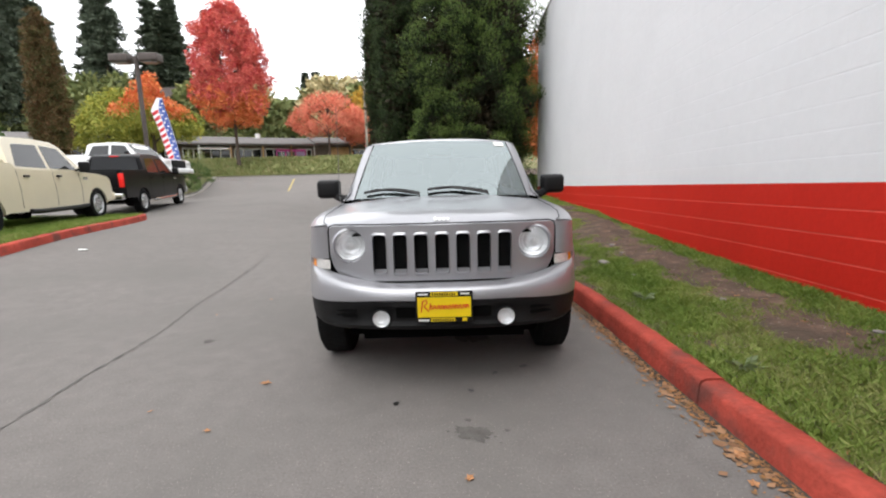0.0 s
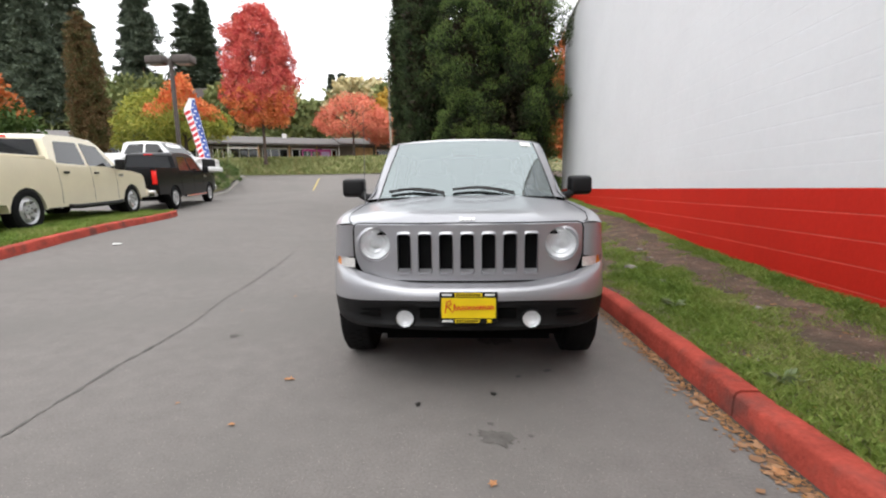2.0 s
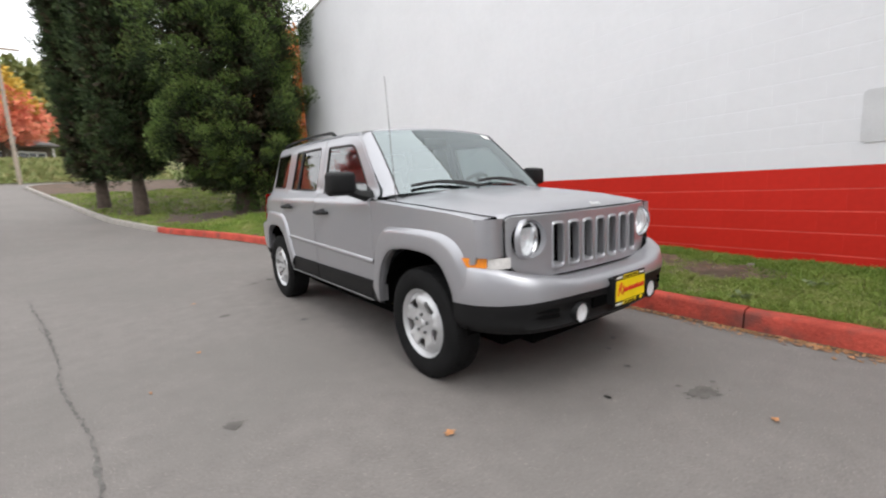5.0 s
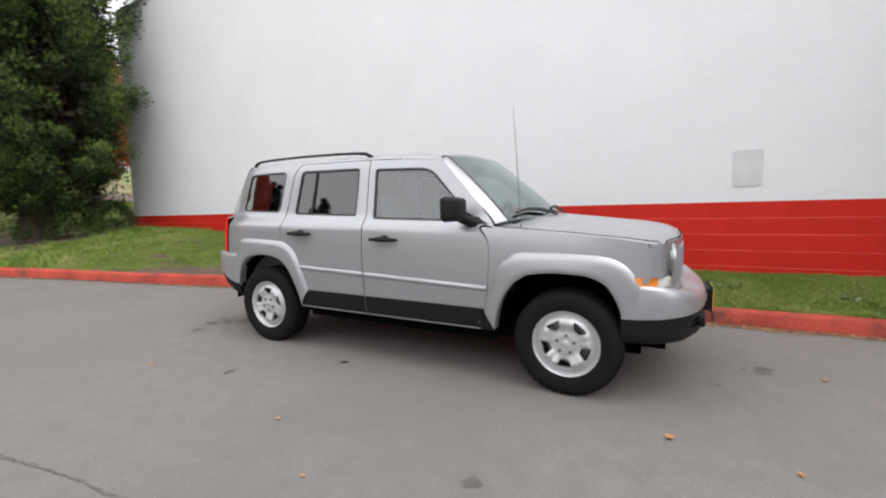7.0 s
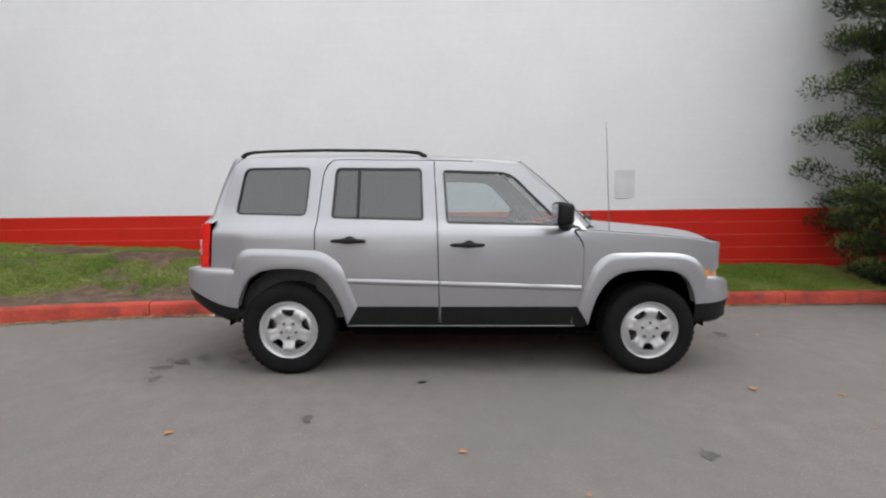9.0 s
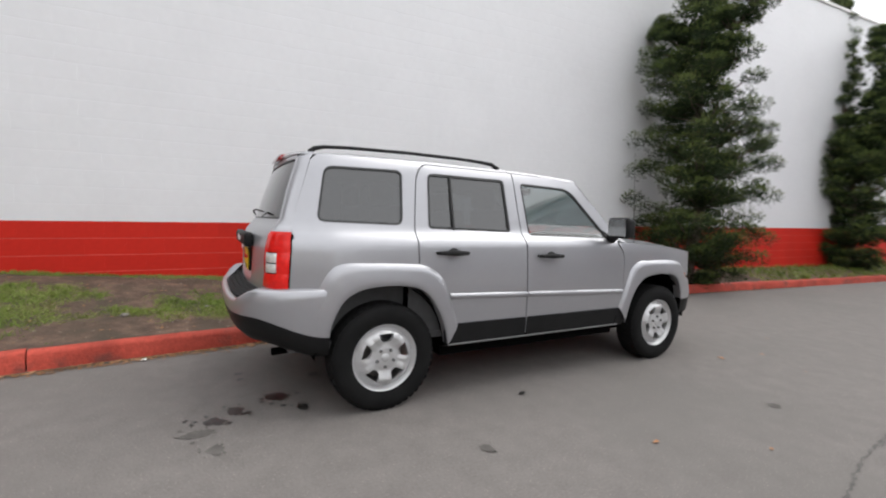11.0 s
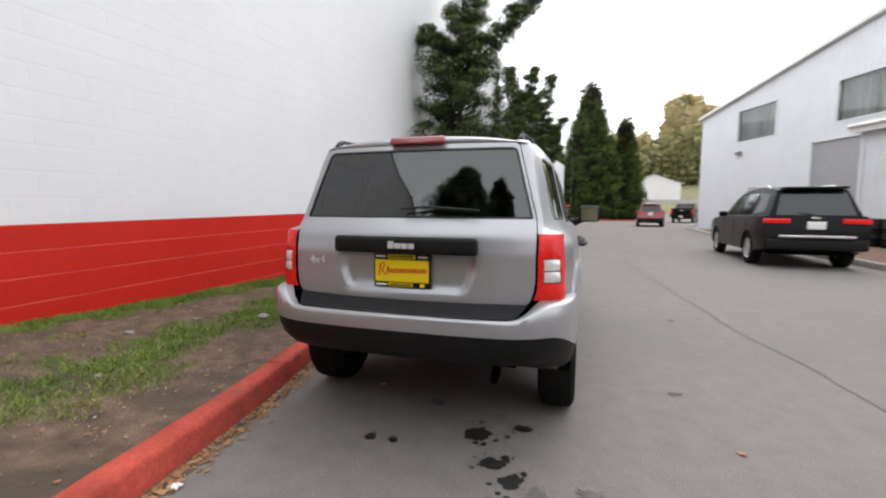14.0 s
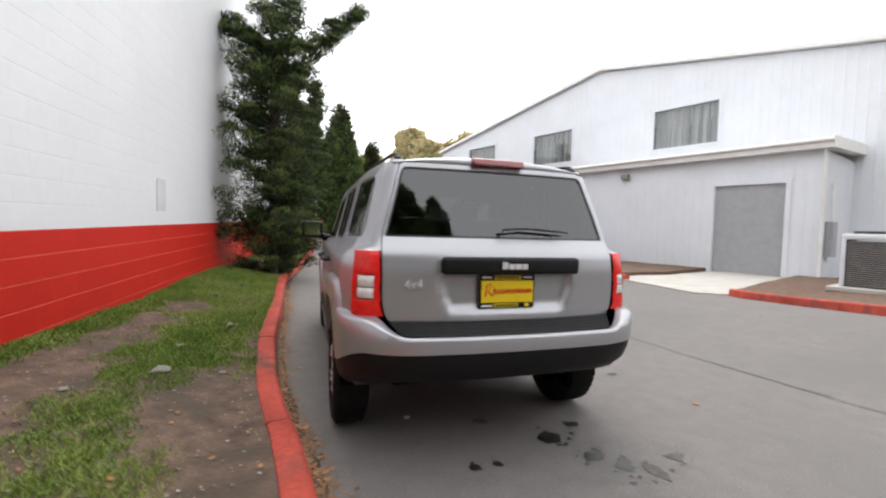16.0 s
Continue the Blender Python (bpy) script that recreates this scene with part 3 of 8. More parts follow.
LAMP_BOWL = material("lamp_reflector", (0.88, 0.89, 0.90), 0.25, 0.32, vary=0.05, scale=8)
LAMP_GLASS = glass_material("lamp_glass", (0.93, 0.94, 0.95), 0.05)
YELLOW = material("yellow_plate", (0.80, 0.58, 0.005), 0.4, vary=0.05, scale=9)
PLATE_RED = material("plate_red_script", (0.6, 0.02, 0.015), 0.4, vary=0.05, scale=9)
WHITE_PAINT = material("white_sticker", (0.75, 0.75, 0.72), 0.5, vary=0.05, scale=9)
EMBLEM = material("emblem_metal", (0.72, 0.72, 0.72), 0.35, 0.4, vary=0.05, scale=30)
STEP_PAD = material("step_pad_rubber", (0.020, 0.020, 0.021), 0.75, spec=0.25, vary=0.15, scale=14)
SILL_GREY = material("sill_grey", (0.13, 0.13, 0.13), 0.5, 0.2, vary=0.1, scale=9)
STEEL = material("bare_steel", (0.35, 0.34, 0.33), 0.4, 0.8, vary=0.2, scale=12)


def mirrored(vf):
    v, f = vf
    return [(-p[0], p[1], p[2]) for p in v], [tuple(reversed(q)) for q in f]


PROFILE = [(0.28, 0.835), (0.36, 0.852), (0.45, 0.862), (0.60, 0.872), (0.75, 0.877), (0.90, 0.873), (1.00, 0.866), (1.05, 0.859), (1.066, 0.850), (1.08, 0.834), (1.10, 0.814), (1.125, 0.791), (1.30, 0.746), (1.50, 0.697), (1.555, 0.676), (1.59, 0.648), (1.615, 0.61), (1.64, 0.55)]


def side_x(y, z):
    """Half width of the body."""
    x = sum(lerp_table(PROFILE, z + d) for d in (-0.007, 0, 0.007)) / 3
    x -= (0.036 + 0.016 * ss(1.08, 1.25, z)) * max(0, (y - 2.15) / 1.0) ** 2
    x -= 0.05 * max(0, (0.12 - y) / 0.56) ** 2
    x -= 0.040 * ss(2.92, 3.24, y) * ss(0.66, 0.76, z)
    return x


def on_side(out=0.0):
    return lambda y, z: (-(side_x(y, z) + out), y, z)


def roof_edge(y):
    return lerp_table([(0.9, 1.555), (1.0, 1.566), (1.3, 1.584), (2.2, 1.593), (2.9, 1.584), (3.2, 1.570)], y)


def both(name, vf, mat, root, label="", shade=30):
    """The same part on either side."""
    a = mesh_part(name, *vf, mat, root, label, shade)
    b = mesh_part(name, *mirrored(vf), mat, root, label, shade)
    return a, b


suv = thing("sport_utility_vehicle", "silver boxy four-door sport utility vehicle parked beside the red kerb", "car")
IN_R = (1, 0, 0)
ARCH_F = [(-0.335, 0.40), (-0.325, 0.52), (-0.29, 0.64), (-0.235, 0.725), (-0.14, 0.775), (0.0, 0.788), (0.12, 0.785), (0.25, 0.762), (0.34, 0.70), (0.40, 0.61), (0.44, 0.50), (0.462, 0.38)]
ARCH_FF = [(-0.322, 0.545), (-0.312, 0.585)] + ARCH_F[2:]
ARCH_R = [(2.205, 0.38), (2.235, 0.50), (2.285, 0.61), (2.345, 0.70), (2.43, 0.765), (2.55, 0.788), (2.70, 0.788), (2.82, 0.765), (2.91, 0.705), (2.965, 0.60), (3.0, 0.48), (3.015, 0.40)]
DOOR_F = fillet([(0.585, 0.385, 0.03), (0.512, 0.62, 0.1), (0.508, 0.97, 0.08), (0.60, 1.070, 0.05), (0.50, 1.085, 0.02), (0.955, 1.530, 0.12), (1.20, 1.560, 0.2), (1.579, 1.570, 0.01), (1.552, 1.09, 0.1), (1.534, 0.385, 0.01)])
WIN_F = fillet([(1.492, 1.108, 0.03), (1.520, 1.500, 0.035), (1.02, 1.487, 0.09), (0.705, 1.170, 0.05), (0.655, 1.093, 0.02)])
DOOR_R = fillet([(1.542, 0.385, 0.01), (1.560, 1.09, 0.1), (1.587, 1.570, 0.01), (2.33, 1.571, 0.09), (2.385, 1.49, 0.06), (2.428, 1.09, 0.1), (2.418, 0.80, 0.02), (2.345, 0.70), (2.285, 0.61), (2.235, 0.50), (2.208, 0.385)])
WIN_R = fillet([(1.655, 1.127, 0.03), (1.672, 1.513, 0.035), (2.305, 1.514, 0.045), (2.328, 1.142, 0.03)])
FENDER = fillet([(0.581, 0.385), (0.508, 0.62, 0.1), (0.504, 0.97, 0.06), (0.57, 1.064, 0.02), (0.45, 1.056, 0.1), (0.0, 1.028, 0.1), (-0.30, 1.003, 0.1), (-0.455, 0.977, 0.03), (-0.47, 0.80, 0.02), (-0.455, 0.745, 0.01), (-0.24, 0.735)]) + ARCH_F[4:]
QUARTER = fillet([(2.425, 0.805), (2.436, 1.09, 0.1), (2.393, 1.49, 0.06), (2.338, 1.577, 0.09), (1.62, 1.576), (1.62, 1.5925), (2.2, 1.593), (2.9, 1.584), (3.02, 1.579), (3.06, 1.54), (3.16, 1.20), (3.182, 1.105), (3.20, 0.785), (3.135, 0.782), (3.10, 0.50, 0.03), (3.01, 0.47)]) + ARCH_R[9:3:-1]
WIN_Q = fillet([(2.508, 1.158, 0.05), (2.484, 1.517, 0.05), (2.985, 1.511, 0.06), (3.042, 1.168, 0.05)])
CANT = [(0.955, 1.539), (1.20, 1.567), (1.614, 1.577), (1.614, 1.593), (1.30, 1.584), (1.0, 1.567), (0.92, 1.552)]


def shrink(loop, d):
    """An outline moved in (d > 0) or out by d metres."""
    pts = [Vector(p) for p in loop]
    n = len(pts)
    area = sum(pts[i].x * pts[(i + 1) % n].y - pts[(i + 1) % n].x * pts[i].y for i in range(n))
    sgn = 1 if area > 0 else -1
    out = []
    for i in range(n):
        t = (pts[(i + 1) % n] - pts[i - 1])
        t = t.normalized() if t.length > 1e-9 else Vector((1, 0))
        out.append(tuple(pts[i] + Vector((-t.y, t.x)) * d * sgn))
    return out


def side_set(mirror):
    put = (lambda vf: mirrored(vf)) if mirror else (lambda vf: vf)
    mesh_part("front_fender", *put(panel(FENDER, on_side(), step=0.035, lip=IN_R)), SILVER, suv)
    q = mesh_part("rear_quarter_panel", *put(panel(QUARTER, on_side(), [WIN_Q], 0.035, IN_R)), SILVER, suv)
    mesh_part("quarter_window", *put(panel(shrink(WIN_Q, -0.004), on_side(-0.010), step=0.06, facing=(-1, 0, 0))), DARK_GLASS, q, "dark tinted glass")
    mesh_part("window_seal", *put(panel(WIN_Q, on_side(-0.003), [shrink(WIN_Q, 0.013)], 0.05, IN_R, 0.01)), SEAL, q)
    mesh_part("door_surround", *put(panel([(0.475, 1.066), (0.935, 1.552), (1.30, 1.572), (1.30, 1.545), (1.02, 1.505), (0.60, 1.11), (0.52, 1.070)], on_side(-0.003), step=0.03)), SILVER, suv)
    mesh_part("roof_side", *put(panel(CANT, on_side(), step=0.035, lip=IN_R)), SILVER, suv)
    for name, outline, win, glass, hy, hz in (("front_door", DOOR_F, WIN_F, PLAIN_GLASS, 1.342, 0.960), ("rear_door", DOOR_R, WIN_R, DARK_GLASS, 2.188, 0.987)):
        d = mesh_part(name, *put(panel(outline, on_side(), [win], 0.035, IN_R)), SILVER, suv)
        mesh_part("window", *put(panel(shrink(win, -0.004), on_side(-0.012), step=0.06, facing=(-1, 0, 0))), glass, d, "tinted glass" if glass is DARK_GLASS else "clear glass")
        mesh_part("window_seal", *put(panel(win, on_side(-0.003), [shrink(win, 0.016)], 0.05, IN_R, 0.012)), SEAL, d)
        # handle: a bar on two feet over a shallow cup
        x = side_x(hy, hz)
        bar = []
        for i in range(13):
            t = i / 12
            bow = 0.038 + 0.012 * math.sin(math.pi * t)
            bar.append((-(x + bow - (0.03 if i in (0, 12) else 0)), hy - 0.118 + 0.236 * t, hz + 0.003 * math.sin(math.pi * t)))
        hv, hf = tube(bar, 0.0135, 8, [0.009] + [0.0135 + 0.006 * math.exp(-((i - 5) / 2.2) ** 2) for i in range(11)] + [0.009])
        handle = mesh_part("handle", *put((hv, hf)), BLACK_PLASTIC, d, "black door handle")
        mesh_part("handle_grip", *put(grid(lambda u, w, x=x, hy=hy, hz=hz: (-(x + 0.008 + 0.040 * math.sin(math.pi * u) ** 0.5 * math.sin(math.pi * w) ** 0.5), hy - 0.062 + 0.104 * u, hz - 0.008 + (0.016 + 0.026 * math.sin(math.pi * u)) * w), 14, 8)), BLACK_PLASTIC, handle, shade=60)
        mesh_part("handle_cup", *put(panel(fillet([(hy - 0.070, hz - 0.034, 0.02), (hy + 0.050, hz - 0.034, 0.02), (hy + 0.055, hz + 0.03, 0.025), (hy - 0.075, hz + 0.03, 0.025)]), lambda a, b, hy=hy, hz=hz: (-(side_x(a, b) + 0.003 - 0.0022 * max(0, 1 - ((a - hy) / 0.06) ** 2)), a, b), step=0.02)), SILVER, d, "shallow recess behind the handle")
    # rear door's fixed pane divider
    mesh_part("divider", *put(tube([(-(side_x(2.13, 1.13) - 0.004), 2.135, 1.135), (-(side_x(2.13, 1.51) - 0.004), 2.130, 1.505)], 0.010, 6)), SEAL, d)
    # black cladding under the doors and behind the front wheel, with a sill below
    for a, b in ((0.592, 1.530), (1.546, 2.215), (0.468, 0.572)):
        top = 0.512
        mesh_part("cladding", *put(panel(fillet([(a + (0.0 if a > 0.5 else 0.0), 0.372, 0.005), (a - (0.03 if a > 0.55 and a < 1 else 0), top, 0.012), (b + (0.018 if b > 2 else 0), top, 0.012), (b, 0.372, 0.005)]), on_side(0.010), step=0.05, lip=IN_R, lip_depth=0.02)), BLACK_PLASTIC, suv, "black plastic cladding")
    mesh_part("sill", *put(grid(lambda u, w: (-(0.862 - 0.10 * w ** 1.5), 0.47 + 1.74 * u, 0.376 - 0.035 * math.sin(w * math.pi / 2)), 12, 5)), BLACK_PLASTIC, suv)
    mesh_part("sill_strip", *put(tube([(-0.872, 0.56, 0.372), (-0.872, 2.2, 0.372)], 0.006, 6)), SILL_GREY, suv)
    # rub strip along both doors
    for a, b in ((0.520, 1.530), (1.546, 2.195)):
        def strip(u, w, a=a, b=b):
            y = a + (b - a) * u
            zc = 0.652 + 0.05 * (y - 0.5) / 1.7
            h = 0.013 * math.sin(math.pi * w) ** 0.6
            return (-(side_x(y, zc) + h), y, zc - 0.022 + 0.040 * w)
        mesh_part("rub_strip", *put(grid(strip, 20, 8)), SILVER, suv, "silver side moulding")
    # flares round the wheel openings
    for arch, outer in ((ARCH_FF, [(-0.440, 0.585), (-0.435, 0.64), (-0.415, 0.735), (-0.345, 0.845), (-0.22, 0.900), (0.0, 0.912), (0.16, 0.910), (0.32, 0.902), (0.42, 0.835), (0.47, 0.72), (0.515, 0.60), (0.545, 0.515)]),
                        (ARCH_R[:-2] + [(2.992, 0.505)], [(2.125, 0.515), (2.16, 0.60), (2.205, 0.72), (2.262, 0.835), (2.38, 0.910), (2.55, 0.925), (2.75, 0.93), (2.93, 0.925), (3.01, 0.86), (3.06, 0.74), (3.10, 0.60), (3.115, 0.52)])):
        av, ov = [Vector(p) for p in arch], [Vector(p) for p in outer]

        def flare(u, w, av=av, ov=ov):
            def on(c):
                s = u * (len(c) - 1)
                i = min(len(c) - 2, int(s))
                # smooth through the points
                p0, p1, p2, p3 = c[max(i - 1, 0)], c[i], c[i + 1], c[min(i + 2, len(c) - 1)]
                t = s - i
                return 0.5 * ((2 * p1) + (p2 - p0) * t + (2 * p0 - 5 * p1 + 4 * p2 - p3) * t * t + (3 * p1 - p0 - 3 * p2 + p3) * t ** 3)
            o, a = on(ov), on(av)
            lift = [(0.0, -0.004), (0.10, 0.012), (0.28, 0.024), (0.6, 0.028), (0.88, 0.030), (1.0, 0.024), (1.25, -0.045)]
            k = min(w * 1.25, 1.0)
            p = o.lerp(a, k)
            return (-(side_x(p.x, p.y) + lerp_table(lift, w * 1.25)), p.x, p.y)
        mesh_part("wheel_arch_flare", *put(grid(flare, 40, 15)), SILVER, suv, "silver flared wheel arch", shade=50)
        cy = 0.03 if arch is ARCH_FF else 2.63

        def well(u, w, cy=cy):
            a = math.pi * u
            return (-(0.84 - 0.40 * w), cy - 0.425 * math.cos(a) * (1.02 - 0.0 * w), 0.36 + 0.43 * math.sin(a))
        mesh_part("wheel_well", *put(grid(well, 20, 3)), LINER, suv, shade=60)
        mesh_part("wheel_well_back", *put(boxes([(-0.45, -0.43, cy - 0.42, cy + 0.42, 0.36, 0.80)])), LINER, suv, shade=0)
    # mirror: housing on a foot, with a real mirror face
    hb = box_bm((0.205, 0.115, 0.165), (-0.985, 0.700, 1.185), 0.030, segments=3)
    for vert in hb.verts:
        if vert.co.y < 0.70:
            vert.co.x += (vert.co.x + 0.985) * -0.10
            vert.co.z += (vert.co.z - 1.185) * -0.12
    me_v, me_f = [tuple(p.co) for p in hb.verts], [tuple(q.index for q in fc.verts) for fc in hb.faces]
    hb.free()
    mir = mesh_part("side_mirror", *put((me_v, me_f)), BLACK_PLASTIC, suv, "black mirror housing", shade=40)
    mesh_part("mirror_glass", *put(([(-1.068, 0.7590, 1.118), (-0.905, 0.7590, 1.118), (-0.905, 0.7590, 1.252), (-1.068, 0.7590, 1.252)], [(0, 1, 2, 3)])), CHROME, mir, "mirror glass")
    mesh_part("mirror_foot", *put(joined(tube([(-0.80, 0.62, 1.085), (-0.86, 0.655, 1.10), (-0.93, 0.69, 1.13)], 0.04, 10, [0.05, 0.035, 0.032]))), BLACK_PLASTIC, mir)
    mesh_part("mirror_sail", *put(panel(fillet([(0.52, 1.083), (0.715, 1.168, 0.02), (0.665, 1.083)]), on_side(0.004), step=0.04, lip=IN_R)), BLACK_PLASTIC, mir)
    # roof rail
    ry = [3.05, 3.02, 2.96, 2.8, 2.4, 2.0, 1.80, 1.70, 1.64]
    rz = [-0.005, 0.02, 0.032, 0.037, 0.040, 0.038, 0.034, 0.026, -0.005]
    rail = [(-(0.575 - 0.03 * max(0, (y - 2.15)) ** 2), y, roof_edge(y) + 0.022 + dz) for y, dz in zip(ry, rz)]
    mesh_part("roof_rail", *put(tube(rail, 0.014, 8, [0.018, 0.015, 0.011, 0.011, 0.011, 0.011, 0.012, 0.015, 0.018])), BLACK_PLASTIC, suv, "black roof rail")


side_set(False)
side_set(True)

# roof
def roof_pt(u, w):
    y = 0.950 + 2.145 * u
    z0 = roof_edge(y)
    xe = side_x(y, z0)
    k = 2 * w - 1
    zc = lerp_table([(0.89, 1.597), (1.3, 1.640), (2.0, 1.655), (2.8, 1.648), (3.2, 1.615)], y)
    yy = y - 0.035 * (1 - abs(k) ** 2) * max(0, 1 - u * 6)
    rib = 0.006 * math.cos(k * 14) * ss(0.1, 0.16, u) * (1 - ss(0.85, 0.92, u)) if abs(k) < 0.7 else 0
    return (xe * k, yy, z0 + (zc - z0) * (1 - abs(k) ** 2.6) + rib)


mesh_part("roof", *grid(roof_pt, 46, 40), SILVER, suv, shade=60)
mesh_part("roof_lining", *grid(lambda u, w: (lambda p: (p[0] * 0.96, p[1], p[2] - 0.035))(roof_pt(0.03 + 0.94 * u, w)), 10, 10), PALE_TRIM, suv)

# windscreen and its pillars
def screen_pt(u, w, grow=0.0):
    k = 2 * u - 1
    xb, xt = 0.706 + grow, 0.604 + grow
    yb = 0.42 - 0.16 * (1 - abs(k) ** 2.2)
    yt = 0.925 - 0.045 * (1 - abs(k) ** 2)
    zb, zt = 1.100 + 0.020 * (1 - k * k), 1.566 + 0.024 * (1 - k * k)
    bow = 0.012 * math.sin(math.pi * w)
    return ((xb + (xt - xb) * w) * k, yb + (yt - yb) * w - bow, zb + (zt - zb) * w + bow * 0.8)


screen = mesh_part("windscreen", *grid(screen_pt, 24, 16), SCREEN_GLASS, suv, "clear windscreen", shade=60)


def pillar_pt(u, w):
    a = Vector(screen_pt(0.0, u))
    y = 0.482 + (0.943 - 0.482) * u
    z = 1.070 + (1.551 - 1.070) * u
    b = Vector((-side_x(y, z) + 0.045 * (1 - u) ** 3, y, z + 0.012 * (1 - u) ** 3))
    p = a.lerp(b, w)
    out = Vector((-0.6, -0.55, 0.45)).normalized()
    return p + out * 0.006 * math.sin(math.pi * min(1, w * 1.02)) ** 0.8


both("windscreen_pillar", grid(pillar_pt, 18, 8), SILVER, suv, shade=60)
both("screen_seal", tube([screen_pt(0.0, i / 10) for i in range(11)], 0.006, 6), SEAL, suv)
mesh_part("roof_front_edge", *grid(lambda u, w: Vector(roof_pt(0, u)).lerp(Vector(screen_pt(u, 1.0)), w) + Vector((0, -0.004, 0.010)) * math.sin(math.pi * w), 30, 6), SILVER, suv, shade=60)
mesh_part("cowl", *grid(lambda u, w: (lambda a: (a[0], a[1] - 0.11 * w + 0.02, a[2] - 0.012 - 0.02 * w))(screen_pt(u, 0.0)), 20, 3), BLACK_PLASTIC, suv, "black cowl grille")
mesh_part("inspection_sticker", *grid(lambda u, w: (lambda a: (a[0], a[1] - 0.004, a[2] + 0.002))(screen_pt(0.90 + 0.075 * u, 0.90 + 0.09 * w)), 2, 2), WHITE_PAINT, screen, "small white sticker")
for x0, y0, x1, y1 in ((-0.16, 0.225, -0.60, 0.345), (0.36, 0.255, -0.10, 0.225)):
    def on_glass(x, lift):
        return Vector(screen_pt((x / 0.68 + 1) / 2, lift)) + Vector((0, -0.022, 0.016))
    wp = mesh_part("wiper", *joined(tube([on_glass(x0 + (x1 - x0) * t, 0.02 + 0.05 * math.sin(math.pi * t) + 0.045 * t) for t in (0, 0.25, 0.5, 0.75, 1.0)], 0.011, 6), tube([on_glass(x0, 0.0) + Vector((0, -0.03, -0.02)), on_glass(x0, 0.0), on_glass(x0 + (x1 - x0) * 0.35, 0.06), on_glass(x0 + (x1 - x0) * 0.6, 0.085)], 0.008, 6)), SEAL, screen, "black wiper")

# bonnet
def hood_edge(y):
    return lerp_table([(-0.56, 0.665), (-0.45, 0.735), (-0.2, 0.785), (0.2, 0.795), (0.46, 0.790)], y)


def hood_pt(u, w):
    k = 2 * w - 1
    front = -0.628 + 0.105 * abs(k) ** 3.2
    back = 0.335 + 0.125 * abs(k) ** 2.2
    y = front + (back - front) * u
    xe = hood_edge(y)
    ze = lerp_table([(-0.56, 0.976), (-0.3, 1.010), (0.0, 1.036), (0.46, 1.066)], y)
    zc = lerp_table([(-0.64, 0.993), (-0.56, 1.024), (-0.4, 1.050), (0.0, 1.086), (0.3, 1.112)], y)
    x = xe * k
    plateau = 0.010 * (1 - ss(0.40, 0.50, abs(x))) * ss(0.0, 0.12, u)
    z = ze + (zc - ze) * (1 - abs(k) ** 3.0) + plateau
    return (x, y, z - 0.020 * (1 - ss(0, 0.035, u)))


hood = mesh_part("bonnet", *grid(hood_pt, 44, 44), SILVER, suv, "silver bonnet", shade=60)
mesh_part("bonnet_lip", *grid(lambda u, w: (lambda p: (p[0], p[1] + 0.02 * w, p[2] - 0.03 * w))(hood_pt(0, u)), 44, 2), SILVER, hood, shade=60)
mesh_part("bonnet_gap", *grid(lambda u, w: (lambda p: (p[0] * 0.985, p[1] + 0.018 + 0.02 * w, p[2] - 0.004 - 0.06 * w))(hood_pt(0, u)), 44, 2), LINER, suv)


def fender_top(u, w):
    y = -0.50 + 0.99 * u
    h = Vector((-hood_edge(y) - 0.002, y, lerp_table([(-0.56, 0.975), (-0.3, 1.009), (0.0, 1.035), (0.46, 1.065)], y) - 0.003))
    zs = lerp_table([(-0.47, 0.974), (-0.30, 1.001), (0.0, 1.026), (0.45, 1.054), (0.57, 1.064)], y)
    s = Vector((-side_x(y, zs), y, zs))
    p = h.lerp(s, w)
    p.z += 0.006 * math.sin(math.pi * w)
    return p


both("bonnet_side_gap", tube([fender_top(i / 12, 0.0) + Vector((0, 0, 0.003)) for i in range(13)], 0.003, 5), LINER, suv)
both("fender_top", grid(fender_top, 24, 5), SILVER, suv, shade=60)

# front face: panel with seven slots and two round lamps
def face_y(x, z):
    return -0.640 + 0.02 * (abs(x) / 0.4) ** 3 + 0.10 * max(0, 0.80 - z) ** 2 - 0.02 * (0.85 - z)


def on_face(out=0.0):
    return lambda x, z: (x, face_y(x, z) - out, z)


SLOTS = [fillet([(c - 0.039, 0.702, 0.02), (c + 0.039, 0.702, 0.02), (c + 0.039, 0.926, 0.02), (c - 0.039, 0.926, 0.02)], 3) for c in [0.1235 * i for i in range(-3, 4)]]


def circle(cx, cz, r, n=28):
    return [(cx + r * math.cos(2 * math.pi * i / n), cz + r * math.sin(2 * math.pi * i / n)) for i in range(n)]


